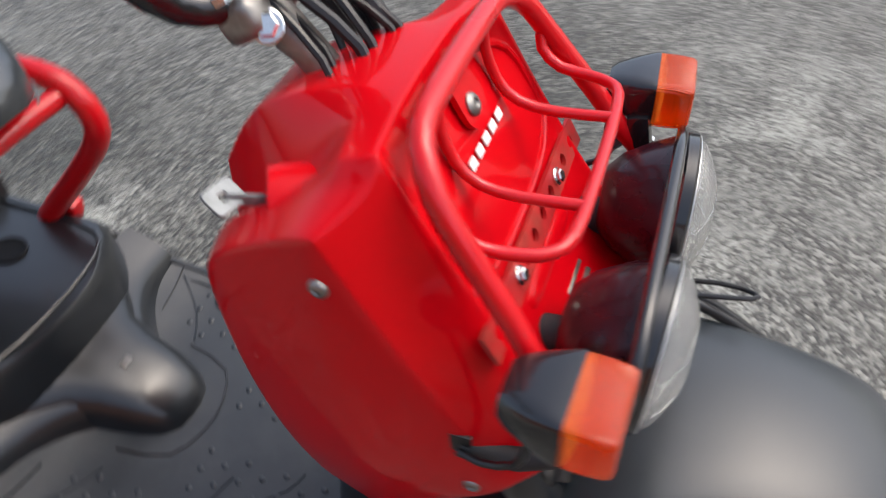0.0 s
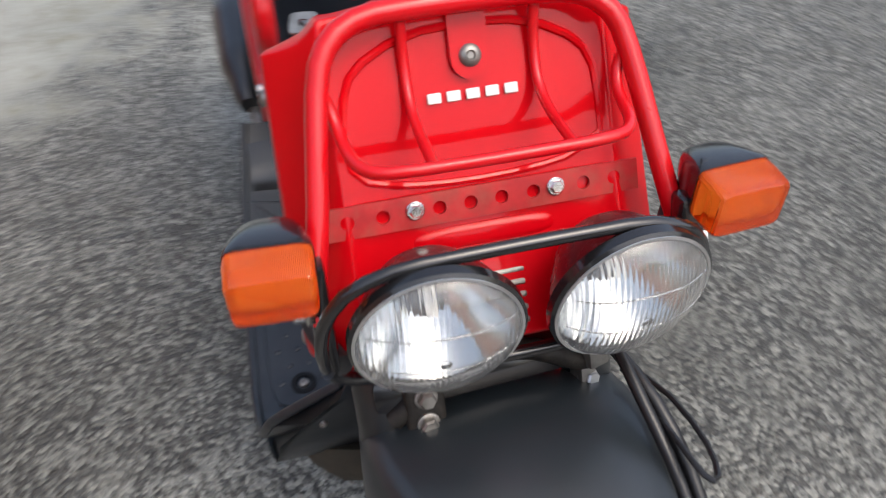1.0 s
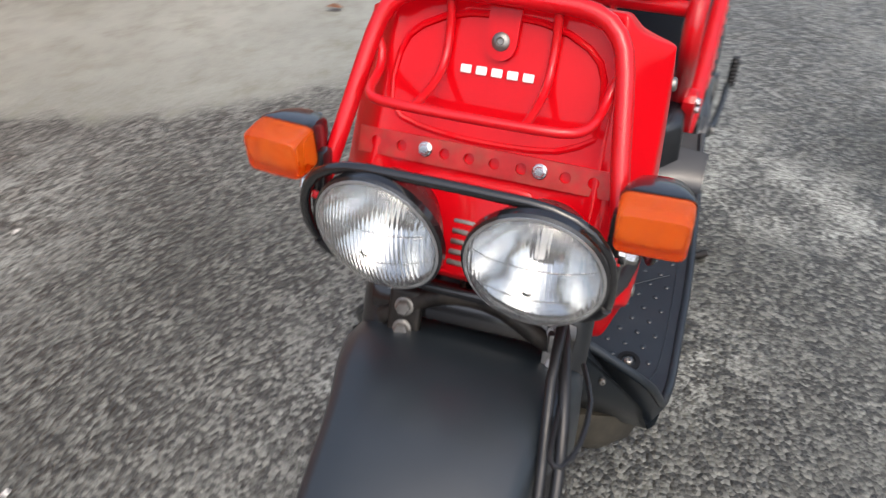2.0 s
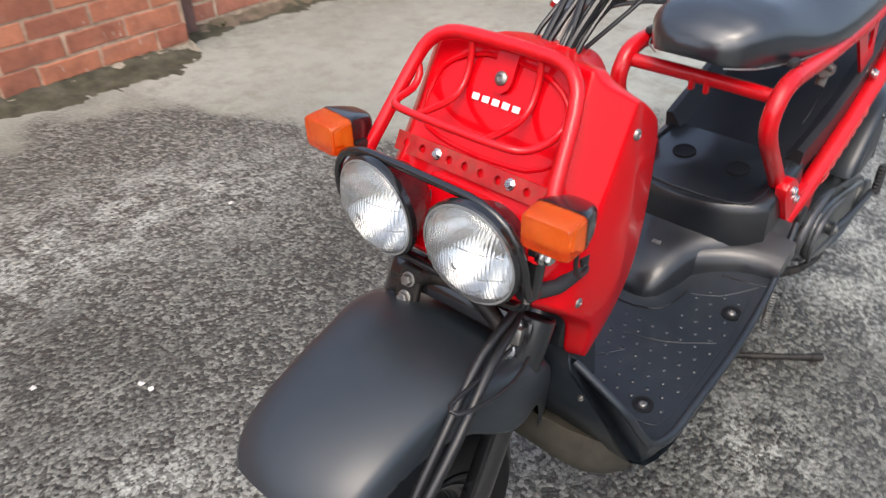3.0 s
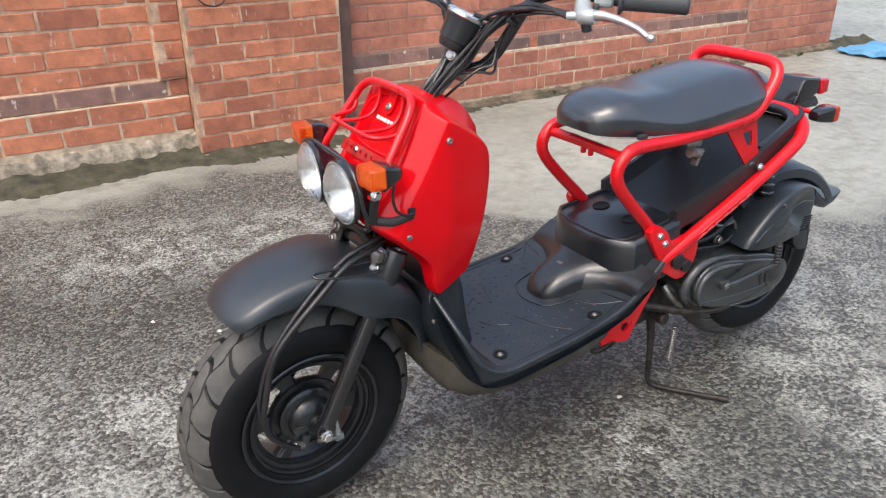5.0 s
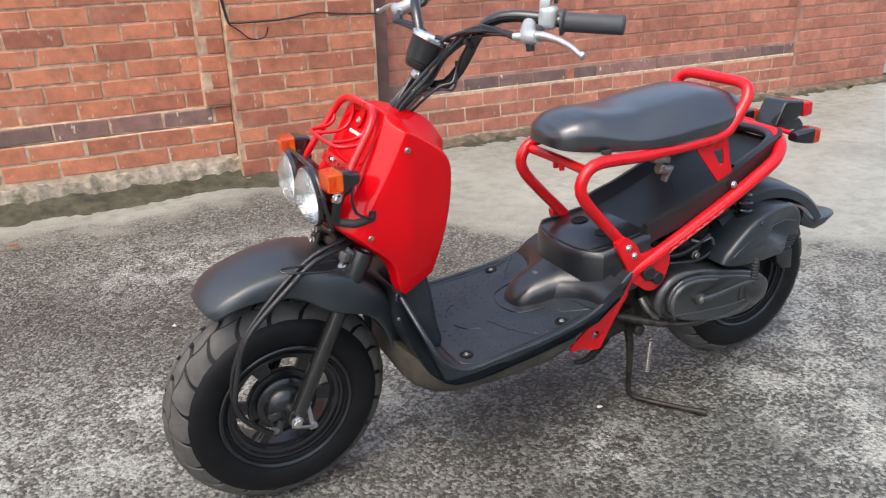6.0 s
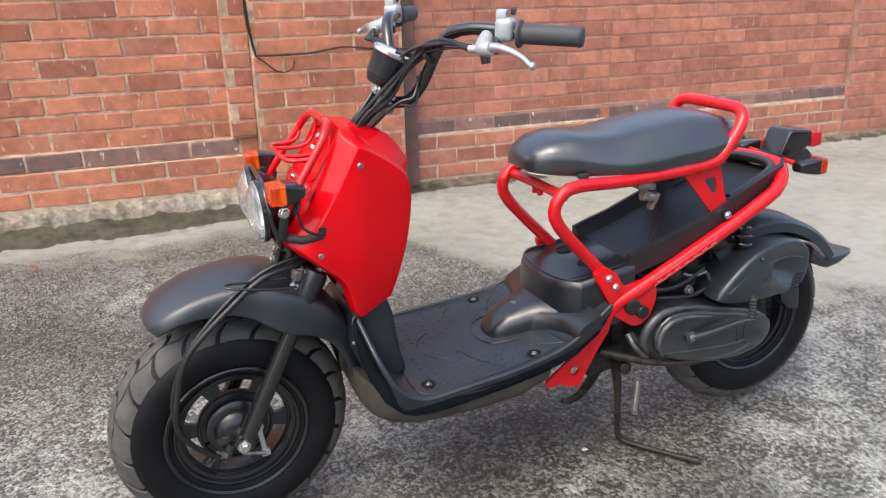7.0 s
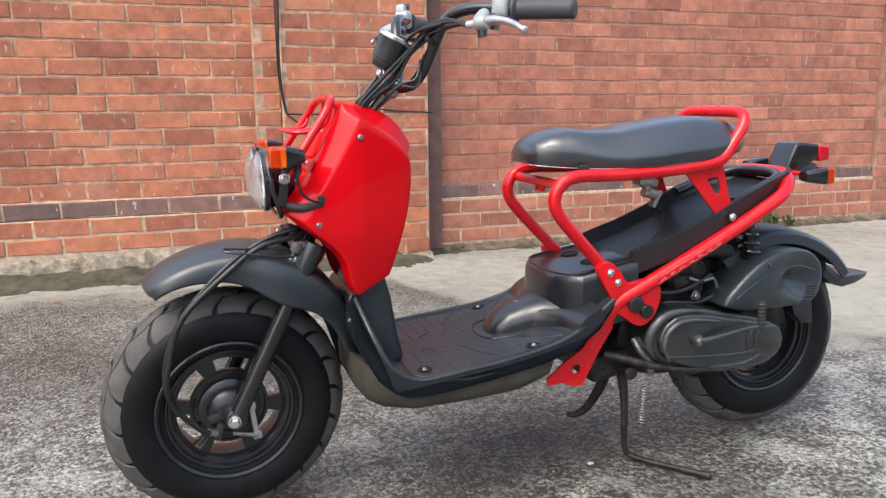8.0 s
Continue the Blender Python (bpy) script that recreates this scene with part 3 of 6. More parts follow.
part("brake_rod", bm, STEEL, front_wheel, "dull steel brake rod")
bm = bmesh.new()
box(bm, (0.014, 0.018, 0.034), pose(-0.026, -0.066, -0.030, 0, 18, 0), 0.004)
box(bm, (0.030, 0.012, 0.016), pose(-0.030, -0.062, -0.006, 0, -12, 0), 0.004)
part("stop_bracket", bm, ENGINE, front_wheel, "black cable bracket on the brake plate")

# fork
fork = new("fork")
fork.parent, fork.matrix_basis = scooter, STEER
for s in (-1, 1):
    y = 0.090 * s
    bm = bmesh.new()
    sweep(bm, [(0.0, y, 0.235), (0.055, y, 0.345), (0.150, y, 0.535)], 0.0165, 28, smooth=False)
    lathe(bm, [(0.019, 0), (0.020, 0.010), (0.020, 0.030), (0.014, 0.034)], aim((0, y - 0.012 * s - 0.010 * s, 0.235), (0, s, 0)), 18)
    part("fork_leg", bm, GLOSSBLACK, fork, "black fork leg")
    bm = bmesh.new()
    lathe(bm, [(0.019, 0), (0.021, 0.006), (0.021, 0.062), (0.0205, 0.068), (0.017, 0.070), (0.016, 0.066)], aim((0.132, y, 0.500), (0.45, 0, 0.89)), 20)
    part("fork_cap", bm, BLACK, fork, "black fork cap with grey top")
bm = bmesh.new()
box(bm, (0.028, 0.014, 0.044), pose(0.134, -0.078, 0.540, 0, 27, 0), 0.004)
box(bm, (0.014, 0.020, 0.020), pose(0.126, -0.084, 0.556, 0, 20, 12), 0.004)
part("fork_clamp", bm, STEEL, fork, "dull steel fork clamp")
for k in (-0.012, 0.013):
    bolt("clamp_bolt", (0.127 + k * 0.45, -0.080, 0.545 + k), (-0.85, -0.25, 0.45), fork, 0.007, 0.008, ALU)
bm = bmesh.new()
box(bm, (0.050, 0.200, 0.030), pose(0.155, 0, 0.545, 0, 27, 0), 0.010)
sweep(bm, [(0.155, 0, 0.54), (0.282, 0, 0.790)], 0.020, 16, smooth=False)
part("steering_stem", bm, GLOSSBLACK, fork)


# front mudguard: a crowned strip along the wheel with skirts at the fork
def mudguard():
    spine = [(-0.146, 0.482), (-0.130, 0.502), (-0.095, 0.525), (-0.040, 0.543), (0.020, 0.551), (0.080, 0.545), (0.145, 0.520), (0.205, 0.465), (0.240, 0.390), (0.260, 0.300), (0.266, 0.240)]
    halfw = [0.060, 0.078, 0.084, 0.086, 0.092, 0.110, 0.114, 0.098, 0.080, 0.066, 0.058]
    skirt = [0.004, 0.006, 0.012, 0.024, 0.036, 0.058, 0.066, 0.042, 0.020, 0.012, 0.008]
    n = len(spine)
    fine = []
    for i in np.linspace(0, n - 1, 45):
        fine.append((float(np.interp(i, range(n), [a for a, b in spine])), float(np.interp(i, range(n), [b for a, b in spine])),
                     float(np.interp(i, range(n), halfw)), float(np.interp(i, range(n), skirt))))
    sm = []
    for i in range(len(fine)):
        near = fine[max(0, i - 2):i + 3]
        sm.append(tuple(sum(q[k] for q in near) / len(near) for k in range(4)))
    bm = bmesh.new()
    rings = []
    for i, (x, z, w, d) in enumerate(sm):
        tx, tz = sm[min(i + 1, 44)][0] - sm[max(i - 1, 0)][0], sm[min(i + 1, 44)][1] - sm[max(i - 1, 0)][1]
        nlen = math.hypot(tx, tz)
        nx, nz = -tz / nlen, tx / nlen
        cross = [(-w - 0.004, -d - 0.012), (-w - 0.003, -d * 0.5 - 0.012), (-w, -0.012), (-w * 0.95, -0.004), (-w * 0.85, 0.0), (-w * 0.5, 0.006), (0, 0.009)]
        cross = cross + [(-a, b) for a, b in cross[-2::-1]]
        cross = cross + [(a * 0.97, b - 0.004) for a, b in cross[::-1]]
        rings.append([bm.verts.new((x + nx * b, a, z + nz * b)) for a, b in cross])
    skin(bm, rings)
    return bm


part("front_mudguard", mudguard(), FENDER, scooter, "satin black plastic front mudguard").matrix_basis = STEER
bm = slab([(0.245, 0.40), (0.262, 0.40), (0.285, 0.240), (0.270, 0.228), (0.252, 0.30)], -0.055, 0.055, 0.003)
part("mud_flap", bm, BLACK, scooter).matrix_basis = STEER
# bracket on the mudguard's shoulder
bm = bmesh.new()
box(bm, (0.010, 0.032, 0.056), pose(0.124, 0.061, 0.547, 0, 20, 0), 0.010, 3)
br = part("lamp_bracket", bm, GREASE, scooter, "small dark steel bracket with two bolts")
br.matrix_basis = STEER
for z in (-0.011, 0.011):
    bolt("bracket_bolt", (0.1185 + z * 0.36, 0.061, 0.549 + z), (-0.94, 0, 0.34), br, 0.0075, 0.008, STEEL)
bar("fork_bridge", [(0.128, 0.085, 0.535), (0.130, 0.060, 0.556), (0.134, 0.030, 0.572), (0.136, 0.0, 0.576), (0.134, -0.030, 0.572), (0.130, -0.060, 0.556), (0.130, -0.085, 0.540)], 0.009, GREASE, scooter, "dark arched fork bridge", 12).matrix_basis = STEER

# front cables
for k, dy in enumerate((0.0, 0.012)):
    pts = [(-0.045, -0.085, 0.205), (-0.085, -0.100, 0.245), (-0.112, -0.112 - dy, 0.305), (-0.111 + 0.006 * k, -0.115 - dy, 0.365), (-0.077, -0.114 - dy, 0.445), (-0.004 + 0.01 * k, -0.108 - dy, 0.522),
           (0.069, -0.095 - dy, 0.570 - 0.006 * k), (0.142, -0.085, 0.592 - 0.014 * k), (0.20, -0.05, 0.61)]
    bar("brake_cable" if k else "speedometer_cable", pts, 0.0055 if k else 0.0048, CABLE, scooter, "black sheathed cable", 10)
bar("cable_guide", [(0.125, -0.112, 0.540), (0.080, -0.128, 0.548), (0.030, -0.130, 0.556), (0.002, -0.122, 0.560), (0.004, -0.112, 0.563), (0.040, -0.108, 0.560), (0.110, -0.100, 0.555)], 0.0024, CABLE, scooter, "bent black wire guide", 8)

# leg shield in red
def leg_shield():
    # outlines run from the front lip over the top, down the back, along the foot and up the front
    low = [(0.306, 0.495), (0.270, 0.490), (0.240, 0.520), (0.225, 0.545), (0.185, 0.572)]
    side = [(0.251, 0.790), (0.262, 0.788), (0.290, 0.771), (0.344, 0.735), (0.360, 0.700), (0.348, 0.612), (0.326, 0.540), (0.308, 0.490), (0.246, 0.455), (0.230, 0.475), (0.224, 0.522), (0.205, 0.550), (0.160, 0.586), (0.146, 0.608), (0.176, 0.660), (0.216, 0.725)]
    rim = [(0.228, 0.806), (0.252, 0.802), (0.290, 0.780), (0.348, 0.741), (0.364, 0.702), (0.353, 0.612), (0.331, 0.540), (0.311, 0.488), (0.244, 0.449), (0.222, 0.470), (0.214, 0.520), (0.194, 0.550), (0.136, 0.596), (0.106, 0.624), (0.142, 0.662), (0.192, 0.740)]
    face = [(0.226, 0.822), (0.250, 0.814), (0.288, 0.778), (0.340, 0.738), (0.356, 0.702), (0.350, 0.612), (0.330, 0.540)] + low + [(0.125, 0.604), (0.098, 0.630), (0.136, 0.664), (0.186, 0.745)]
    pocket = [(0.230, 0.820), (0.254, 0.812), (0.277, 0.772), (0.337, 0.732), (0.356, 0.700), (0.351, 0.612), (0.331, 0.540)] + low + [(0.122, 0.606), (0.102, 0.632), (0.147, 0.664), (0.189, 0.747)]
    valley = [(0.231, 0.822), (0.256, 0.814), (0.286, 0.790), (0.342, 0.756), (0.364, 0.712), (0.353, 0.612), (0.333, 0.540)] + low + [(0.120, 0.607), (0.102, 0.632), (0.147, 0.664), (0.190, 0.748)]
    mid = [(0.232, 0.824), (0.262, 0.820), (0.312, 0.806), (0.346, 0.786), (0.376, 0.738), (0.355, 0.612), (0.334, 0.540)] + low + [(0.120, 0.607), (0.102, 0.632), (0.147, 0.664), (0.190, 0.748)]
    secs = [(-0.143, side), (-0.112, rim), (-0.101, face), (-0.090, pocket), (-0.066, valley), (-0.040, mid), (0.040, mid), (0.066, valley), (0.090, pocket), (0.101, face), (0.112, rim), (0.143, side)]

    def narrow(x, z):
        """The box tapers to the rear and to its foot."""
        return float(np.interp(x, [0.14, 0.25, 0.345, 0.365], [0.965, 0.930, 0.775, 0.690]) * np.interp(z, [0.45, 0.56], [0.81, 1.0]))

    # each side closes in rings towards its middle, slightly crowned
    ends = [[(0.262 + (x - 0.262) * k, 0.640 + (z - 0.640) * k) for x, z in side] for k in (0.90, 0.66, 0.36, 0.08)]
    bulge = (0.1445, 0.1462, 0.1475, 0.1480)
    secs = [(-b, e) for b, e in zip(bulge[::-1], ends[::-1])] + secs + list(zip(bulge, ends))
    bm = bmesh.new()
    rings = [[bm.verts.new((x, y * narrow(x, z), z)) for x, z in o] for y, o in secs]
    skin(bm, rings)
    bmesh.ops.recalc_face_normals(bm, faces=bm.faces)
    bevelled(bm, 0.012, 2, 33)
    return bm


shield = part("leg_shield", leg_shield(), RED, scooter, "glossy red leg shield box")
round_off = shield.modifiers.new("round_off", "SUBSURF")
round_off.levels = round_off.render_levels = 2
for s in (-1, 1):
    screw("shield_screw", (0.252, 0.1345 * s, 0.757), (0.1, s, 0), shield)
    screw("shield_screw", (0.170, 0.1370 * s, 0.600), (0.05, s, 0), shield)


def on_face(y, z, out=0.0):
    """A point on the shield's sloping front, out metres before it."""
    x = 0.1695 + (z - 0.709) * 0.515
    return Vector((x - out * 0.89, y, z + out * 0.46))


FACE_N = Vector((-0.89, 0, 0.46))
# raised moulding and lug with its screw
bm = bmesh.new()
sweep(bm, [on_face(y, z, -0.001) for y, z in ((-0.088, 0.735), (-0.086, 0.775), (-0.070, 0.795), (-0.03, 0.808), (0.03, 0.808), (0.070, 0.795), (0.086, 0.775), (0.088, 0.735), (0.060, 0.722), (0.0, 0.718), (-0.060, 0.722), (-0.088, 0.735))], 0.003, 8)
part("face_moulding", bm, RED, shield)
bm = bmesh.new()
lug_m = aim(on_face(0, 0.798, 0.002), FACE_N)
lug_c = [(-0.013, 0.024), (0.013, 0.024)] + [(0.013 * math.cos(-math.pi * k / 10), -0.010 + 0.013 * math.sin(-math.pi * k / 10)) for k in range(11)]
skin(bm, [[bm.verts.new(lug_m @ Vector((x, y, z))) for x, y in lug_c] for z in (-0.002, 0.002)])
part("lug", bm, RED, shield, "red bolted lug")
screw("lug_screw", on_face(0, 0.791, 0.0045), FACE_N, shield, 0.0075)
# louvres between the lamps, and an embossed swelling above them
for k in range(5):
    bm = bmesh.new()
    z = 0.659 - 0.0052 * k
    box(bm, (0.036 - 0.002 * k, 0.0042, 0.004), aim((0.1005 + (z - 0.632) * 1.4, -0.003, z + 0.0012), (-0.58, 0, 0.81)), 0.0016)
    part("louvre_slot", bm, STEEL, shield, "grey ventilation slot")
bm = bmesh.new()
rings = []
for k, h, out in ((1.0, 1.0, -0.002), (0.97, 0.86, 0.002), (0.90, 0.60, 0.0036), (0.82, 0.30, 0.004)):
    ring = []
    for i in range(28):
        a = 2 * math.pi * i / 28
        ca, sa = math.cos(a), math.sin(a)
        ring.append(bm.verts.new(on_face(0.003 + 0.052 * k * math.copysign(abs(ca) ** 0.45, ca), 0.684 + 0.0085 * h * math.copysign(abs(sa) ** 0.7, sa), out)))
    rings.append(ring)
skin(bm, rings)
part("face_swelling", bm, RED, shield)
# white maker's mark as plain bars along the strip of lettering
bm = bmesh.new()
for k in range(5):
    y = 0.0265 - 0.01325 * k
    m = aim(on_face(y, 0.769, 0.0012), FACE_N)
    box(bm, (0.0094, 0.0070, 0.0016), m, 0.0006, 1)
part("emblem", bm, WHITE, shield, "white plain-shape maker mark")
# perforated cross strip
bm = bmesh.new()
strip_m = aim(on_face(0, 0.705, 0.003), FACE_N)


def perforated(bm, length, height, t, holes, r, m):
    """A flat strip with a row of round holes."""
    edge = length / 2
    bounds = [-edge] + [(a + b) / 2 for a, b in zip(holes, holes[1:])] + [edge]
    for c, x0, x1 in zip(holes, bounds, bounds[1:]):
        angles = {2 * math.pi * k / 16 for k in range(16)}
        for x, y in ((x0, -1), (x0, 1), (x1, -1), (x1, 1)):
            angles.add(math.atan2(y * height / 2, x - c) % (2 * math.pi))
        outer, inner = [], []
        for a in sorted(angles):
            dx, dy = math.cos(a), math.sin(a)
            lim = min(((x1 - c) / dx if dx > 1e-6 else (x0 - c) / dx if dx < -1e-6 else 9), (height / 2) / abs(dy) if abs(dy) > 1e-6 else 9)
            outer.append((c + dx * lim, dy * lim))
            inner.append((c + dx * r, dy * r))
        rings = []
        for pts, z in ((inner, -t / 2), (outer, -t / 2), (outer, t / 2), (inner, t / 2)):
            rings.append([bm.verts.new(m @ Vector((x, y, z))) for x, y in pts])
        rings.append(rings[0])
        skin(bm, rings, caps=False)
    bmesh.ops.remove_doubles(bm, verts=bm.verts, dist=0.0003)
    return bm


perforated(bm, 0.224, 0.022, 0.003, [-0.096, -0.072, -0.033, -0.011, 0.011, 0.034, 0.071, 0.094], 0.0048, strip_m)
strip = part("perforated_strip", bm, RED_WORN, scooter, "worn red perforated mounting strip", smooth=False)
for y in (-0.05, 0.05):
    bolt("strip_bolt", on_face(y, 0.706, 0.005), FACE_N, strip, 0.0052, 0.005)

# front carrier
carrier = new("front_carrier")
carrier.parent = scooter
hoop = [(0.112, -0.126, 0.684), (0.128, -0.122, 0.703), (0.150, -0.114, 0.738), (0.188, -0.103, 0.792), (0.202, -0.093, 0.814), (0.211, -0.073, 0.825), (0.213, -0.04, 0.828)]
bar("main_hoop", hoop + mirror_y(hoop)[::-1], 0.0074, RED_FRAME, carrier, "red bent carrier tube", 14)
shelf = [(0.190, -0.101, 0.793), (0.188, -0.096, 0.780), (0.174, -0.093, 0.769), (0.152, -0.090, 0.767), (0.138, -0.084, 0.767), (0.130, -0.070, 0.768), (0.128, -0.03, 0.768)]
bar("shelf_hoop", shelf + mirror_y(shelf)[::-1], 0.0040, RED_FRAME, carrier, "", 12)
for s in (-1, 1):
    y = 0.044 * s
    bar("shelf_rod", [(0.214, y, 0.824), (0.213, y, 0.806), (0.205, y, 0.784), (0.190, y, 0.770), (0.165, y, 0.766), (0.129, y, 0.768)], 0.0036, RED_FRAME, carrier, "", 10)
    bm = bmesh.new()
    box(bm, (0.022, 0.012, 0.012), pose(0.112, 0.125 * s, 0.686, 0, -50, 0), 0.004)
    part("carrier_foot", bm, RED_FRAME, carrier)


# headlamps
def headlamp(s):
    c = Vector((0.0790, -0.0076 + 0.0640 * s, 0.6790))
    fwd = Vector((-0.997, 0.050 * s, -0.054)).normalized()
    h = new("headlamp")
    h.parent = scooter
    h.matrix_basis = aim(c, fwd) @ Matrix.Diagonal((0.945, 0.945, 0.945, 1))
    R = 0.0585
    bm = lathe(bmesh.new(), [(0.016, -0.058), (0.024, -0.057), (0.036, -0.046), (0.048, -0.026), (0.0560, -0.008), (0.0575, -0.002), (0.054, -0.002), (0.0455, -0.026), (0.034, -0.044), (0.016, -0.055)], None, 40)
    part("lamp_shell", bm, BUCKET, h, "plum-black glossy lamp shell")
    bm = lathe(bmesh.new(), [(0.003, -0.0515), (0.013, -0.0500), (0.022, -0.045), (0.034, -0.032), (0.044, -0.018), (0.053, -0.0005), (0.052, -0.0005), (0.043, -0.019), (0.033, -0.0335), (0.021, -0.0465), (0.012, -0.0515), (0.003, -0.0530)], None, 48, closed_profile=True)
    part("reflector", bm, REFLECTOR, h, "mirrored reflector bowl")
    bm = lathe(bmesh.new(), [(0.0045, -0.046), (0.0050, -0.030), (0.0042, -0.018), (0.0015, -0.014)], None, 16)
    part("bulb", bm, WHITE, h)
    prof_out = [(R - 0.001, 0.0), (R - 0.002, 0.004), (0.052, 0.0105), (0.044, 0.0160), (0.032, 0.0215), (0.018, 0.0250), (0.004, 0.0262)]
    prof_in = [(max(0.003, r - 0.002), z - 0.0028) for r, z in prof_out[::-1]]
    bm = lathe(bmesh.new(), prof_out + prof_in, None, 56, closed_profile=True)
    lens = part("lens", bm, LENS, h, "clear fluted glass lens")
    lens.visible_shadow = False
    bm = lathe(bmesh.new(), [(R - 0.001, -0.006), (R + 0.0015, -0.004), (R + 0.0015, 0.003), (R - 0.001, 0.005), (R - 0.0035, 0.004), (R - 0.0035, -0.005)], None, 56, closed_profile=True)
    part("lamp_rim", bm, GLOSSBLACK, h)
    bm = lathe(bmesh.new(), [(R - 0.004, 0.0035), (R - 0.003, 0.0060), (R - 0.0010, 0.0056), (R - 0.0008, 0.003)], None, 56, closed_profile=True)
    part("lamp_ring", bm, ALU, h, "thin bright retaining ring")
    # two curved prism lines moulded into the glass
    for y0, sag in ((0.020, 0.003), (-0.004, -0.003)):
        half = math.sqrt(0.052 ** 2 - y0 ** 2)
        pts = []
        for k in range(9):
            x = half * (k / 4 - 1)
            y = y0 + sag * (1 - (k / 4 - 1) ** 2)
            pts.append((x, y, float(np.interp(math.hypot(x, y), [r for r, z in prof_out[::-1]], [z for r, z in prof_out[::-1]])) - 0.0002))
        bar("prism_line", pts, 0.0008, LENS, lens, "", 6)
    bm = bmesh.new()
    rod(bm, (0, -0.018, -0.040), (0, -0.024, -0.080), 0.015, 20, 0.003)
    part("rubber_mount", bm, GRIP, h, "black rubber boot")
    return h


for s in (-1, 1):
    headlamp(s)
guard = [(0.100, -0.126, 0.640), (0.091, -0.128, 0.665), (0.087, -0.125, 0.694), (0.085, -0.110, 0.720), (0.085, -0.080, 0.733), (0.085, -0.04, 0.735)]
bar("lamp_guard", guard + mirror_y(guard)[::-1], 0.0046, GLOSSBLACK, scooter, "gloss black bent lamp guard rod", 12)
low = [(0.098, -0.126, 0.640), (0.106, -0.110, 0.618), (0.104, -0.05, 0.612)]
bar("lamp_stay", low + mirror_y(low)[::-1], 0.0050, GLOSSBLACK, scooter, "", 10)
for s in (-1, 1):
    bm = bmesh.new()
    box(bm, (0.018, 0.014, 0.085), pose(0.112, 0.124 * s, 0.678, 0, 10, 0), 0.005)
    part("lamp_arm", bm, GLOSSBLACK, scooter)
    bolt("lamp_bolt", (0.112, 0.132 * s, 0.687), (0, s, 0), scooter, 0.008, 0.010)
    bar("lamp_tube", [(0.100, 0.116 * s, 0.642), (0.142, 0.129 * s, 0.632), (0.178, 0.134 * s, 0.640)], 0.0078, GRIP, scooter, "black rubber-covered stay", 12)

# thin black plates paint the darkness of the tube slots; the shield is uncut
for s in (-1, 1):
    bm = bmesh.new()
    box(bm, (0.014, 0.004, 0.026), pose(0.176, 0.1360 * s, 0.641), 0.0015)
    part("slot_shade_plate", bm, CABLE, shield, "thin black plate painting a slot's dark opening")


# indicators
def turn_signal(at, fwd, up, w=0.052, t=0.037, lens_d=0.028, body_d=0.034, name="indicator"):
    """A boxy lens with rounded corners before a tapering black body."""
    h = new(name)
    h.parent = scooter
    z = Vector(fwd).normalized()
    x = Vector(up).cross(z).normalized()
    y = z.cross(x)
    m = Matrix((x, y, z)).transposed().to_4x4()
    m.translation = at
    h.matrix_basis = m

    def ring(bm, zz, kw, kt, p=8.0, seg=40):
        out = []
        for k in range(seg):
            a = 2 * math.pi * k / seg
            ca, sa = math.cos(a), math.sin(a)
            out.append(bm.verts.new((w / 2 * kw * math.copysign(abs(ca) ** (2 / p), ca), t / 2 * kt * math.copysign(abs(sa) ** (2 / p), sa), zz)))
        return out

    bm = bmesh.new()
    skin(bm, [ring(bm, 0.0, 1, 1), ring(bm, lens_d * 0.5, 1.0, 1.0), ring(bm, lens_d * 0.88, 0.97, 0.96), ring(bm, lens_d * 0.97, 0.92, 0.90), ring(bm, lens_d, 0.84, 0.80)])
    part("signal_lens", bm, AMBER, h, "amber ribbed lens").visible_shadow = False
    bm = bmesh.new()
    skin(bm, [ring(bm, 0.0015, 0.94, 0.92), ring(bm, 0.004, 0.92, 0.90), ring(bm, 0.007, 0.35, 0.35)])
    part("signal_reflector", bm, WHITE, h, "pale reflector plate")
    bm = bmesh.new()
    skin(bm, [ring(bm, -body_d, 0.60, 0.56, 3), ring(bm, -body_d * 0.85, 0.74, 0.72, 3.4), ring(bm, -body_d * 0.45, 0.94, 0.92, 4.2), ring(bm, -0.002, 1.02, 1.02), ring(bm, 0.001, 1.02, 1.02)])
    part("signal_body", bm, GLOSSBLACK, h, "black signal housing")
    return h


for s in (-1, 1):
    turn_signal((0.112, 0.148 * s, 0.727), (-1, 0.06 * s, -0.02), (0, 0, 1), name="front_indicator")
    bar("indicator_stalk", [(0.135, 0.140 * s, 0.725), (0.138, 0.128 * s, 0.700), (0.130, 0.120 * s, 0.690)], 0.006, GRIP, scooter, "", 10)
    bar("indicator_wire", [(0.140, 0.150 * s, 0.716), (0.132, 0.154 * s, 0.690), (0.140, 0.150 * s, 0.660), (0.160, 0.146 * s, 0.646), (0.176, 0.140 * s, 0.642)], 0.0026, CABLE, scooter, "thin black wire", 8)

# key and lock on the dash
KEY_AT = aim((0.306, 0.086, 0.766), (0.85, 0.45, 0.20))
bm = bmesh.new()
lathe(bm, [(0.030, -0.060), (0.0250, -0.034), (0.0215, -0.006), (0.0200, 0.0), (0.0175, 0.001), (0.0160, -0.004), (0.004, -0.004)], KEY_AT, 28)
part("key_barrel", bm, RED, shield, "red moulded barrel round the ignition lock")
bm = bmesh.new()
lathe(bm, [(0.0105, -0.010), (0.0105, -0.001), (0.0095, 0.001), (0.004, 0.001)], KEY_AT, 22)
part("ignition_lock", bm, STEEL, shield, "round ignition lock")
bm = bmesh.new()
key_m = KEY_AT
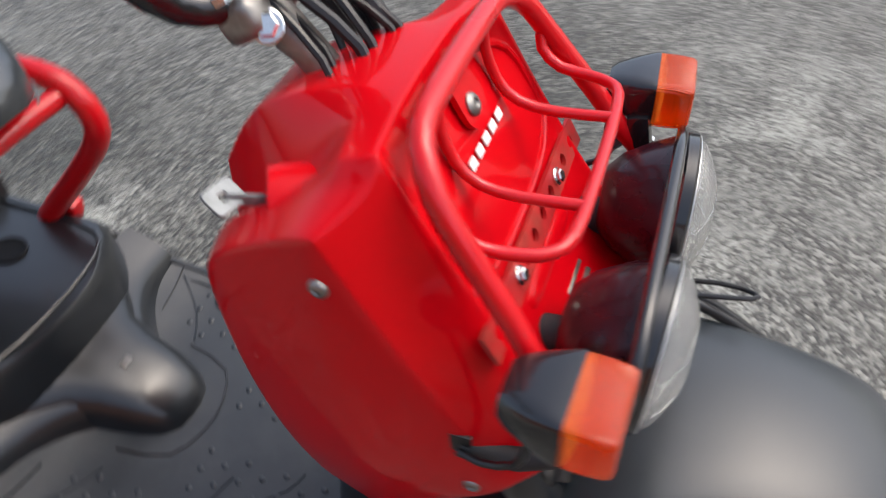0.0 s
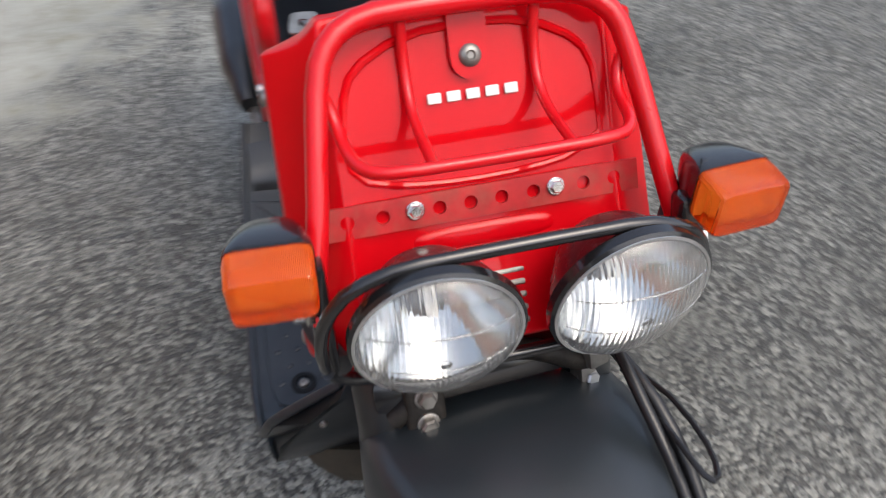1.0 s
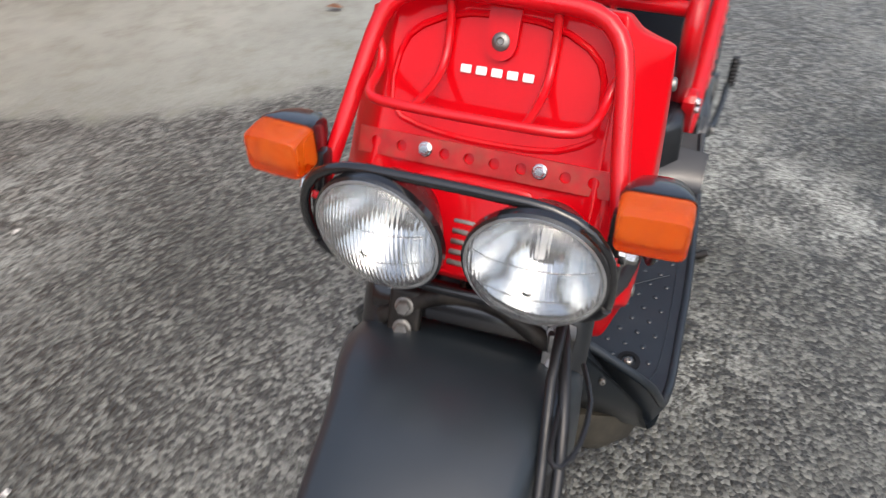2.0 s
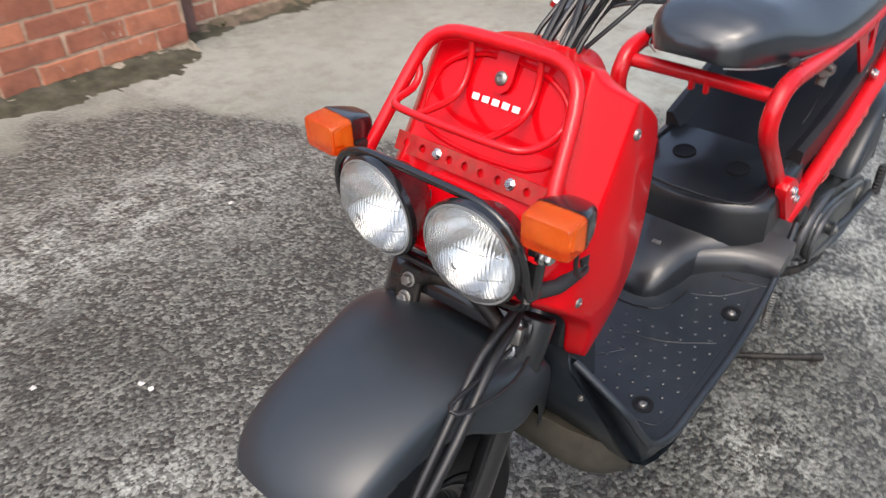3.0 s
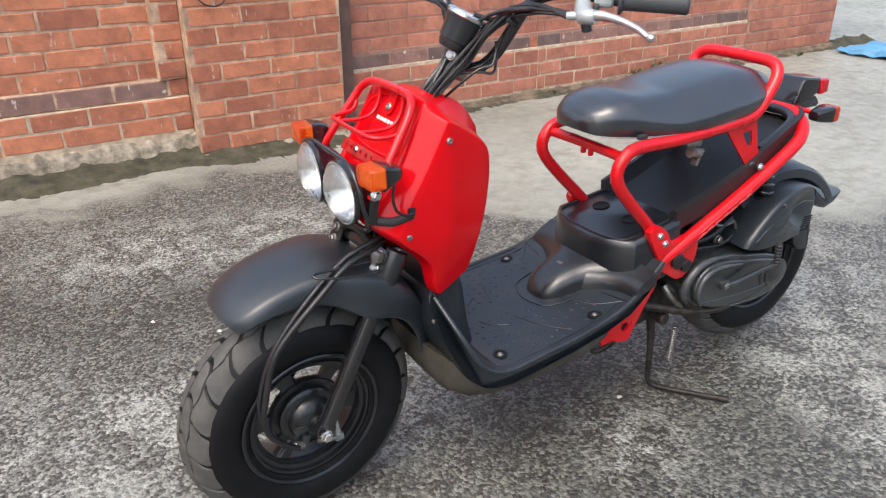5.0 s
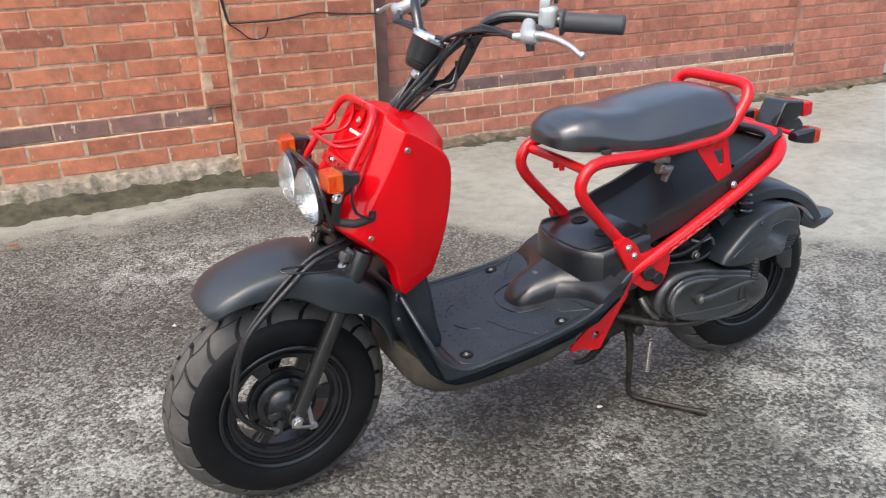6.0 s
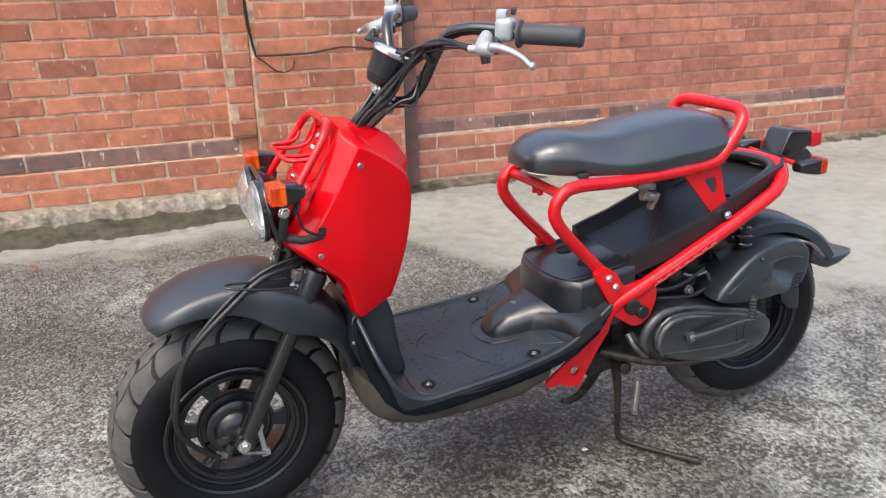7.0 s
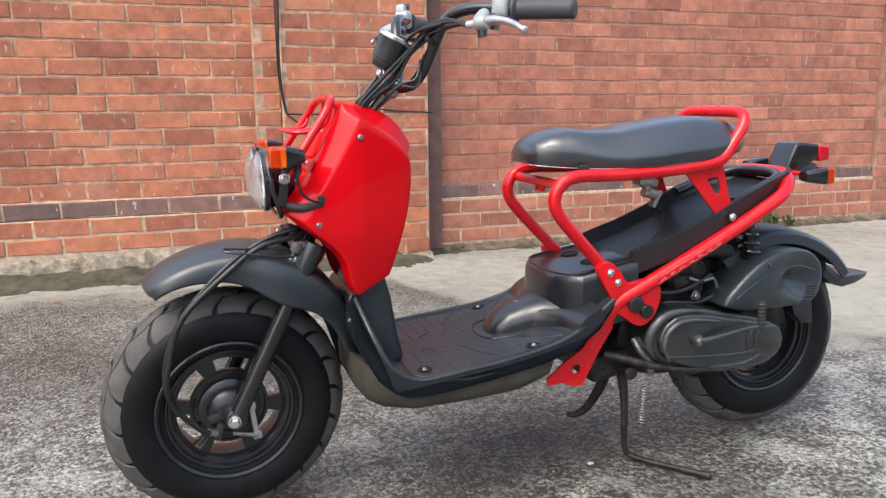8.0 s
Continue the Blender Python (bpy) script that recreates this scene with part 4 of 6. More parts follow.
box(bm, (0.0024, 0.008, 0.024), key_m @ pose(0, 0, 0.012), 0.0006)
bow = aim((0.3275, 0.0965, 0.7715), (-0.42, 0.25, 0.87)) @ pose(0, 0, 0, 0, 0, 12)
rings = []
for k, z in ((0.30, -0.0014), (0.94, -0.0016), (1.0, -0.0008), (1.0, 0.0008), (0.94, 0.0016), (0.30, 0.0014), (0.30, -0.0014)):
    ring = []
    for i in range(28):
        a = 2 * math.pi * i / 28
        ca, sa = math.cos(a), math.sin(a)
        ring.append(bm.verts.new(bow @ Vector((0.0108 * k * math.copysign(abs(ca) ** 0.35, ca), 0.0098 * k * math.copysign(abs(sa) ** 0.35, sa), z))))
    rings.append(ring)
skin(bm, rings, caps=False)
part("key", bm, KEYMETAL, shield, "silver ignition key in the lock")
bm = bmesh.new()
lathe(bm, [(0.008, -0.03), (0.008, 0), (0.010, 0.003), (0.0095, 0.015), (0.005, 0.019)], aim((0.318, -0.016, 0.776), (0.5, 0, 0.87)), 18)
part("filler_knob", bm, PALE, shield, "faded pink rubber plug")

# handlebar
bars = new("handlebar")
bars.parent = scooter
half_bar = [(0.342, 0.0, 0.846), (0.356, -0.022, 0.848), (0.378, -0.040, 0.853), (0.395, -0.062, 0.880), (0.406, -0.086, 0.918), (0.416, -0.109, 0.955), (0.430, -0.134, 0.977), (0.456, -0.166, 0.985), (0.495, -0.212, 0.981), (0.512, -0.236, 0.977), (0.586, -0.306, 0.972)]


def other_grip(p):
    """The same point on the right-hand side, the bar being turned a little."""
    return (p[0] + 0.27 * p[1], -p[1], p[2] - 0.09 * p[1])


right_bar = [other_grip(p) for p in half_bar]
bar("bar", right_bar[:0:-1] + half_bar, 0.0112, GLOSSBLACK, bars, "black high-rise handlebar tube", 16)
for s in (-1, 1):
    def fl(p, s=s):
        return tuple(p) if s < 0 else other_grip(p)
    a, b = Vector(fl((0.510, -0.234, 0.977))), Vector(fl((0.590, -0.310, 0.972)))
    ax = (b - a).normalized()
    bm = bmesh.new()
    L = (b - a).length
    prof = [(0.012, 0), (0.0235, 0.001), (0.0235, 0.005), (0.0170, 0.009)]
    for k in range(14):
        z = 0.012 + (L - 0.022) * k / 13
        prof += [(0.0164, z), (0.0170, z + 0.003)]
    prof += [(0.0174, L - 0.004), (0.015, L), (0.008, L + 0.001)]
    lathe(bm, prof, aim(a, ax), 24)
    part("grip", bm, HANDGRIP, bars, "black rubber handlebar grip")
    # two half shells of the switch pod, with a black seam between them
    bm = bmesh.new()
    box(bm, (0.034, 0.040, 0.032), aim(a - ax * 0.022 + Vector((0, 0, 0.006)), ax), 0.011, 3)
    box(bm, (0.022, 0.026, 0.020), aim(a - ax * 0.024 + Vector((-0.004, 0, 0.026)), ax), 0.006, 2)
    part("switch_housing", bm, POD, bars, "pale grey switch housing")
    bm = bmesh.new()
    box(bm, (0.028, 0.030, 0.012), aim(a - ax * 0.030 + Vector((-0.006, 0, -0.020)), ax), 0.005, 2)
    part("switch_seam", bm, BLACK, bars, "black lower switch shell")
    bm = bmesh.new()
    box(bm, (0.012, 0.014, 0.008), aim(a - ax * 0.012 + Vector((0.004, 0, 0.036)), ax), 0.003)
    part("switch_button", bm, BLACK, bars, "black thumb switch")
    perch = [fl(p) for p in ((0.474, -0.190, 0.974), (0.462, -0.205, 0.964), (0.452, -0.222, 0.954), (0.458, -0.240, 0.955))]
    bm = sweep(bmesh.new(), perch, [0.012, 0.014, 0.015, 0.011], 14, 0.008)
    rod(bm, fl((0.436, -0.196, 0.953)), fl((0.452, -0.214, 0.954)), 0.007)
    part("lever_perch", bm, POD, bars, "pale cast lever perch")
    lev = [fl(p) for p in ((0.452, -0.222, 0.956), (0.464, -0.250, 0.957), (0.474, -0.285, 0.952), (0.480, -0.315, 0.943), (0.482, -0.334, 0.934))]
    bm = sweep(bmesh.new(), lev, [0.009, 0.0080, 0.0060, 0.0052, 0.0046], 12)
    lathe(bm, [(0.003, 0), (0.0062, 0.003), (0.0070, 0.006), (0.0055, 0.011), (0.002, 0.013)], aim(Vector(lev[-1]) - Vector((0, 0, -0.002)), Vector(lev[-1]) - Vector(lev[-2])), 14)
    part("brake_lever", bm, ALU, bars, "polished aluminium brake lever")
    bm = bmesh.new()
    rod(bm, fl((0.455, -0.226, 0.930)), fl((0.453, -0.224, 0.950)), 0.0085)
    part("lever_pivot", bm, BLACK, bars, "black lever pivot nut")
bm = bmesh.new()
box(bm, (0.030, 0.060, 0.026), pose(0.340, 0, 0.842, 0, 27, 0), 0.009, 3)
sweep(bm, [(0.284, 0, 0.780), (0.312, 0, 0.815), (0.338, 0, 0.840)], [0.011, 0.012, 0.015], 18)
part("bar_clamp", bm, STEEL, bars, "cast handlebar clamp")
for y in (-0.025, 0.025):
    bolt("clamp_bolt", (0.348, y, 0.858), (0.45, 0, 0.89), bars, 0.007, 0.008)
bolt("clamp_bolt", (0.326, 0.018, 0.838), (-0.35, 0.75, 0.55), bars, 0.0085, 0.008)
bolt("clamp_bolt", (0.318, -0.030, 0.876), (-0.80, -0.50, 0.20), bars, 0.0075, 0.008, ALU)
# speedometer
axis = Vector((0.42, -0.18, 0.89)).normalized()
m = aim((0.327, -0.020, 0.892), axis) @ Matrix.Diagonal((0.94, 0.94, 0.90, 1))
bm = lathe(bmesh.new(), [(0.010, -0.012), (0.024, -0.008), (0.0285, 0.002), (0.0290, 0.008), (0.0310, 0.010), (0.0355, 0.052), (0.037, 0.058), (0.035, 0.060)], m, 36)
sp = part("speedometer", bm, BLACK, bars, "black cup-shaped speedometer with a chrome rim")
bm = lathe(bmesh.new(), [(0.0365, 0.056), (0.0385, 0.058), (0.0385, 0.064), (0.0360, 0.067), (0.0335, 0.065), (0.0335, 0.058)], m, 36, closed_profile=True)
part("speedometer_rim", bm, CHROME, sp, "chrome rim")
bm = lathe(bmesh.new(), [(0.0335, 0.061), (0.020, 0.0635), (0.004, 0.064)], m, 36)
part("speedometer_face", bm, WHITE, sp, "pale dial")
# cable loom from the shield up to both grips
rnd = random.Random(4)
for k in range(12):
    s = -1 if k % 3 else 1
    oy, ox = rnd.uniform(-0.035, 0.03), rnd.uniform(-0.018, 0.02)
    bulge = rnd.uniform(0.0, 0.03)
    pts = [(0.258 + ox, oy * 1.3, 0.775), (0.280 + ox, oy * 1.2 - 0.01, 0.820), (0.330 + ox * 1.2, oy - 0.025 * (s < 0), 0.868 + rnd.uniform(-0.01, 0.01)), (0.372 + rnd.uniform(-0.02, 0.012), -0.055 * -s + oy * 0.5, 0.916 + rnd.uniform(-0.015, 0.02)),
           (0.400 + rnd.uniform(-0.012, 0.008) - 0.022 * (s > 0), 0.105 * s, 0.945 + bulge * 0.5), (0.418 + rnd.uniform(-0.008, 0.008) - 0.055 * (s > 0), 0.158 * s, 0.954 + bulge * 0.4), (0.440 - 0.055 * (s > 0), 0.200 * s, 0.954 + 0.016 * (s > 0) + rnd.uniform(-0.005, 0.006))]
    bar("control_cable", pts, rnd.choice((0.0028, 0.0034, 0.0042)), CABLE, bars, "black control cable", 8)

bar("control_cable", [(0.352, -0.050, 0.945), (0.372, -0.060, 0.938), (0.394, -0.085, 0.936), (0.410, -0.108, 0.944)], 0.0045, CABLE, bars, "black control cable", 8)
bm = bmesh.new()
lathe(bm, [(0.010, -0.005), (0.0135, -0.004), (0.0135, 0.004), (0.010, 0.005)], aim((0.402, -0.096, 0.936), (0.35, -0.60, 0.72)), 14)
part("cable_tie", bm, CABLE, bars, "black cable tie")
for pts in ([(0.300, -0.030, 0.800), (0.330, -0.060, 0.838), (0.352, -0.072, 0.856), (0.372, -0.080, 0.862), (0.384, -0.074, 0.884), (0.392, -0.080, 0.910)],
            [(0.290, -0.010, 0.800), (0.322, -0.036, 0.840), (0.350, -0.070, 0.850), (0.372, -0.082, 0.848), (0.384, -0.074, 0.866), (0.386, -0.070, 0.900)]):
    bar("control_cable", pts, 0.0026, CABLE, bars, "black control cable", 8, 0.006)

# footboard
def foot_half(x, z):
    """Half the footboard's width; it narrows up the wing."""
    flat = float(np.interp(x, [0.23, 0.26, 0.286, 0.315, 0.336, 0.36, 0.40, 0.52, 0.66, 0.78], [0.184, 0.194, 0.201, 0.205, 0.207, 0.208, 0.207, 0.203, 0.192, 0.172]))
    return min(flat, float(np.interp(z, [0.36, 0.39, 0.416, 0.445, 0.47], [0.21, 0.178, 0.152, 0.112, 0.092]))) if x < 0.30 else flat


def footboard():
    top = [(0.230, 0.452), (0.238, 0.458), (0.245, 0.445), (0.252, 0.416), (0.262, 0.380), (0.286, 0.330), (0.315, 0.308), (0.336, 0.302), (0.360, 0.300), (0.400, 0.3045), (0.520, 0.318), (0.620, 0.335), (0.690, 0.360), (0.772, 0.412)]
    low = [(0.776, 0.398), (0.740, 0.352), (0.680, 0.318), (0.600, 0.298), (0.500, 0.284), (0.400, 0.271), (0.360, 0.267), (0.322, 0.268), (0.296, 0.276), (0.264, 0.304), (0.240, 0.350), (0.226, 0.385), (0.224, 0.415), (0.226, 0.440)]
    bm = bmesh.new()
    rings = []
    for f, dz, inset in ((-1, -0.004, 0.010), (-1, 0.0, 0.003), (-0.97, 0.0015, 0), (-0.92, 0.0, 0), (-0.5, 0, 0), (0, 0, 0), (0.5, 0, 0), (0.92, 0, 0), (0.97, 0.0015, 0), (1, 0.0, 0.003), (1, -0.004, 0.010)):
        rings.append([bm.verts.new((x, f * foot_half(x, z), z + dz - (0.003 if abs(f) > 0.99 else 0))) for x, z in top] + [bm.verts.new((x, f * (foot_half(x, z) - inset - 0.004), z)) for x, z in low])
    skin(bm, rings)
    bmesh.ops.recalc_face_normals(bm, faces=bm.faces)
    bmesh.ops.subdivide_edges(bm, edges=[e for e in bm.edges if abs(e.verts[0].co.y - e.verts[1].co.y) < 0.02 and (e.verts[0].co - e.verts[1].co).length > 0.05], cuts=2)
    return bm


foot = part("footboard", footboard(), FOOT, scooter, "grey-black moulded footboard with raised studs")
foot.location = (0, 0.008, 0)


def foot_z(x):
    return float(np.interp(x, [0.315, 0.360, 0.520, 0.620, 0.690, 0.772], [0.308, 0.300, 0.318, 0.335, 0.360, 0.412]))


for s in (-1, 1):
    for x, y in ((0.366, 0.146), (0.595, 0.160)):
        bm = lathe(bmesh.new(), [(0.0150, -0.002), (0.0150, 0.0010), (0.0095, 0.0014), (0.0080, -0.002)], aim((x, y * s, foot_z(x) + 0.001), (-0.1, 0, 1)), 20, closed_profile=True)
        part("screw_cup", bm, RUBBER, foot, "black screw cup")
        screw("footboard_screw", (x, y * s, foot_z(x) + 0.001), (-0.1, 0, 1), foot, 0.0060, STEEL)
    screw("wing_screw", (0.2235, 0.130 * s, 0.412), (-0.95, 0.2 * s, 0.1), foot, 0.0042, STEEL)
    # studs in short rows
    bm = bmesh.new()
    for i in range(12):
        for j in range(7):
            x = 0.372 + 0.0225 * i
            y = 0.030 + 0.0235 * j + (0.0117 if i % 2 else 0.0)
            if y < 0.178 - 0.10 * max(0.0, x - 0.56) and not (x > 0.515 and y < 0.095):
                lathe(bm, [(0.0042, -0.002), (0.0038, 0.0006), (0.0028, 0.0014), (0.0008, 0.0017)], aim((x, y * s, foot_z(x)), (-0.1, 0, 1)), 8)
    tagged(part("studding", bm, FOOT, foot, "rows of small raised anti-slip studs"), kind="stuff")
    for x0, y0, x1, y1 in ((0.40, 0.02, 0.44, 0.07), (0.47, 0.05, 0.53, 0.17), (0.60, 0.09, 0.66, 0.17)):
        bar("grip_rib", [(x0, y0 * s, foot_z(x0) + 0.0004), ((x0 + x1) / 2 - 0.01, (y0 + y1) / 2 * s, foot_z((x0 + x1) / 2 - 0.01) + 0.0004), (x1, y1 * s, foot_z(x1) + 0.0004)], 0.0014, FOOT, foot, "", 6)
    lip = [(0.24, 0.446), (0.249, 0.414), (0.26, 0.382), (0.285, 0.332), (0.315, 0.309), (0.336, 0.303), (0.36, 0.301), (0.44, 0.31), (0.52, 0.319), (0.62, 0.336), (0.69, 0.361), (0.772, 0.413)]
    bar("edge_lip", [(x, (foot_half(x, z) - 0.005) * s, z) for x, z in lip], 0.0055, FOOT, foot, "", 10)
    bar("mat_border", [(0.650, 0.168 * s, foot_z(0.650) + 0.0003), (0.56, 0.178 * s, foot_z(0.56) + 0.0003), (0.44, 0.184 * s, foot_z(0.44) + 0.0003), (0.36, 0.182 * s, foot_z(0.36) + 0.0003), (0.335, 0.165 * s, foot_z(0.335) + 0.0003), (0.333, 0.10 * s, foot_z(0.333) + 0.0003), (0.340, 0.02 * s, foot_z(0.34) + 0.0003)], 0.0012, FOOT, foot, "", 6)
    bar("panel_seam", [(0.655, 0.205 * s * 0.55, foot_z(0.655) + 0.0002), (0.66, 0.15 * s, foot_z(0.66) + 0.0002), (0.668, 0.186 * s, foot_z(0.668) + 0.0002)], 0.0012, GLOSSBLACK, foot, "", 6)

bm = slab([(0.236, 0.462), (0.250, 0.500), (0.300, 0.505), (0.318, 0.44), (0.330, 0.36), (0.345, 0.305), (0.300, 0.285), (0.262, 0.330), (0.240, 0.40)], -0.085, 0.085, 0.022, 4)
part("inner_shield", bm, FOOT, scooter, "dark inner leg shield")
bm = bmesh.new()
rings = []
for x, w, z0, z1 in ((0.232, 0.060, 0.290, 0.330), (0.238, 0.105, 0.262, 0.330), (0.256, 0.142, 0.243, 0.320), (0.285, 0.164, 0.232, 0.305), (0.340, 0.176, 0.226, 0.290), (0.450, 0.180, 0.230, 0.290), (0.560, 0.176, 0.238, 0.296), (0.630, 0.160, 0.256, 0.300), (0.662, 0.120, 0.280, 0.302)):
    cross = [(-1.0, 1.0), (-1.0, 0.55), (-0.97, 0.28), (-0.90, 0.09), (-0.78, 0.0), (0.78, 0.0), (0.90, 0.09), (0.97, 0.28), (1.0, 0.55), (1.0, 1.0)]
    rings.append([bm.verts.new((x, w * a, z0 + (z1 - z0) * b)) for a, b in cross])
skin(bm, rings)
part("belly_pan", bm, BELLY, scooter, "dirty taupe plastic belly pan")


def centre_tunnel():
    """The low hump between the feet, growing into the battery box."""
    bm = bmesh.new()
    rings = []
    for x, w, h in ((0.548, 0.012, 0.004), (0.552, 0.028, 0.014), (0.565, 0.042, 0.030), (0.590, 0.052, 0.044), (0.625, 0.060, 0.050), (0.655, 0.072, 0.050), (0.680, 0.100, 0.048), (0.70, 0.118, 0.048), (0.74, 0.120, 0.05)):
        z0 = foot_z(x) - 0.01
        ring = []
        for k in range(15):
            a = math.pi * k / 14
            ca, sa = math.cos(a), math.sin(a)
            ring.append(bm.verts.new((x, w * math.copysign(abs(ca) ** 0.62, ca), z0 + (h + 0.01) * abs(sa) ** 0.62)))
        rings.append(ring)
    skin(bm, rings)
    return bm


tunnel = part("centre_tunnel", centre_tunnel(), BLACK, scooter, "glossy black centre hump")
bm = bmesh.new()
box(bm, (0.014, 0.016, 0.004), pose(0.622, 0.0, 0.384, 0, -6, 0), 0.002)
part("seat_pad", bm, STEEL, tunnel, "small grey plug")
bar("hump_seam", [(0.60, -0.075, foot_z(0.60) + 0.001), (0.545, -0.060, foot_z(0.545) + 0.001), (0.525, 0, foot_z(0.525) + 0.001), (0.545, 0.060, foot_z(0.545) + 0.001), (0.60, 0.075, foot_z(0.6) + 0.001)], 0.0014, GLOSSBLACK, tunnel, "", 6)

for s in (-1, 1):
    # a low shoulder runs from the hump out to the board's edge
    bm = bmesh.new()
    rings = []
    for f in np.linspace(0, 1, 10):
        f = float(f)
        y = (0.030 + 0.148 * f) * s
        xf = 0.592 + 0.088 * (1 - (1 - f) ** 2.4)
        h = 0.040 - 0.022 * f ** 0.7
        rings.append([bm.verts.new((x, y, foot_z(x) + z)) for x, z in ((xf, -0.004), (xf + 0.003, h * 0.35), (xf + 0.008, h * 0.75), (xf + 0.016, h * 0.96), (xf + 0.026, h), (0.735, h * 0.8), (0.742, -0.02))])
    skin(bm, rings)
    part("hump_shoulder", bm, BLACK, tunnel)


def battery_box():
    """A box with a bowed front and a recessed lid."""
    bm = bmesh.new()
    rings = []
    for z, k in ((0.330, 1.00), (0.360, 1.01), (0.410, 1.0), (0.438, 0.985), (0.449, 0.955), (0.453, 0.915)):
        pts = []
        for y in np.linspace(-1, 1, 15):
            bow = 0.664 + 0.050 * abs(y) ** 2.6 + (1 - k) * 0.06
            pts.append((bow, y * 0.134 * k, z + (bow - 0.664) * 0.16))
        pts += [(0.85, 0.128 * k, z + 0.03), (0.85, -0.128 * k, z + 0.03)]
        rings.append([bm.verts.new(p) for p in pts])
    skin(bm, rings)
    return bm


bbox = part("battery_box", battery_box(), BLACK, scooter, "black battery box with a bowed front")
# near-black discs on the uncut lid paint the shade inside two recesses
for y in (-0.047, 0.050):
    bm = lathe(bmesh.new(), [(0.0200, -0.003), (0.0200, 0.0010), (0.0185, 0.0016), (0.0170, 0.0008), (0.0150, 0.0002), (0.004, 0.0001)], aim((0.776, y, 0.4722), (-0.16, 0, 1)), 22)
    part("recess_shade_disc", bm, RUBBER, bbox, "near-black disc painting a round recess's shade")
bar("lid_seam", [(0.84, -0.108, 0.4825), (0.735, -0.112, 0.4655), (0.697, -0.098, 0.4595), (0.684, -0.05, 0.4572), (0.682, 0, 0.4568), (0.684, 0.05, 0.4572), (0.697, 0.098, 0.4595), (0.735, 0.112, 0.4655), (0.84, 0.108, 0.4825)], 0.0022, BLACK, bbox, "", 8)

# luggage tray under the seat
def tray():
    line = [(0.838, 0.472, 0.124), (0.88, 0.486, 0.126), (0.93, 0.500, 0.128), (1.02, 0.535, 0.130), (1.10, 0.575, 0.128), (1.18, 0.608, 0.120), (1.25, 0.628, 0.104), (1.275, 0.634, 0.080)]
    bm = bmesh.new()
    rings = []
    for x, z, w in line:
        cross = [(-w, 0.030), (-w + 0.012, 0.032), (-w + 0.020, 0.022), (-w + 0.034, 0.004), (-w * 0.4, 0.0), (w * 0.4, 0.0), (w - 0.034, 0.004), (w - 0.020, 0.022), (w - 0.012, 0.032), (w, 0.030), (w - 0.004, -0.022), (0, -0.03), (-w + 0.004, -0.022)]
        rings.append([bm.verts.new((x, a, z + b)) for a, b in cross])
    skin(bm, rings)
    return bm


TRAY = mat("dull_black_tray_plastic", (0.009, 0.010, 0.012), 0.52, coat=0.35, coat_rough=0.36, var=0.2, scale=20, bump=0.2, bump_scale=700, dirt=(0.06, 0.055, 0.05), dirt_amount=0.12, dirt_scale=12)
part("luggage_tray", tray(), TRAY, scooter, "black moulded tray under the seat")
tail_lip = [(1.10, -0.108, 0.596), (1.19, -0.100, 0.630), (1.235, -0.082, 0.645), (1.256, -0.045, 0.651), (1.260, 0, 0.652)]
bar("tray_lip", tail_lip + mirror_y(tail_lip)[:-1][::-1], 0.011, BLACK, scooter, "thick black tray lip", 12)
# seat catch hanging below the seat
bm = bmesh.new()
box(bm, (0.046, 0.034, 0.016), pose(0.876, -0.098, 0.648, 0, 8, 0), 0.005)
rod(bm, (0.862, -0.114, 0.630), (0.898, -0.110, 0.622), 0.011)
box(bm, (0.010, 0.016, 0.040), pose(0.900, -0.104, 0.612, 0, 28, 0), 0.003)
rod(bm, (0.868, -0.108, 0.640), (0.868, -0.126, 0.634), 0.007)
part("seat_lock", bm, STEEL, scooter, "dull metal seat lock")
bar("lock_wire", [(0.905, -0.104, 0.600), (0.925, -0.100, 0.570), (0.917, -0.095, 0.540), (0.905, -0.090, 0.520)], 0.0010, CABLE, scooter, "thin dark wire", 6)

# frame
frame_thing = new("frame")
frame_thing.parent = scooter
upper = [(0.800, -0.112, 0.442), (0.755, -0.116, 0.490), (0.706, -0.120, 0.540), (0.662, -0.122, 0.590), (0.650, -0.122, 0.622), (0.664, -0.122, 0.652), (0.700, -0.122, 0.668), (0.800, -0.122, 0.668), (0.900, -0.123, 0.673), (1.000, -0.124, 0.682), (1.046, -0.124, 0.694), (1.072, -0.123, 0.722), (1.100, -0.120, 0.760), (1.112, -0.110, 0.782), (1.116, -0.088, 0.792), (1.118, -0.05, 0.794)]
bar("seat_hoop", upper + mirror_y(upper)[::-1], 0.0134, RED_FRAME, frame_thing, "red tubular seat frame with grab rail", 18, 0.012)
rail = [(0.742, -0.123, 0.306), (0.776, -0.126, 0.362), (0.800, -0.130, 0.398), (0.850, -0.134, 0.424), (0.960, -0.136, 0.478), (1.080, -0.136, 0.538), (1.180, -0.134, 0.592), (1.215, -0.128, 0.612), (1.240, -0.112, 0.630), (1.262, -0.082, 0.644), (1.272, -0.06, 0.650), (1.274, -0.02, 0.651)]
bar("lower_rail", rail + mirror_y(rail)[::-1], 0.0155, RED_FRAME, frame_thing, "red lower frame rail looping round the tail", 18, 0.012)
bar("seat_cross_tube", [(0.672, -0.120, 0.650), (0.680, -0.05, 0.648), (0.680, 0.05, 0.648), (0.672, 0.120, 0.650)], 0.011, RED_FRAME, frame_thing, "", 14)
for y in (-0.012, 0.012):
    bm = bmesh.new()
    box(bm, (0.012, 0.008, 0.026), pose(0.676, y, 0.640), 0.003)
    part("seat_hinge", bm, RED_FRAME, frame_thing)
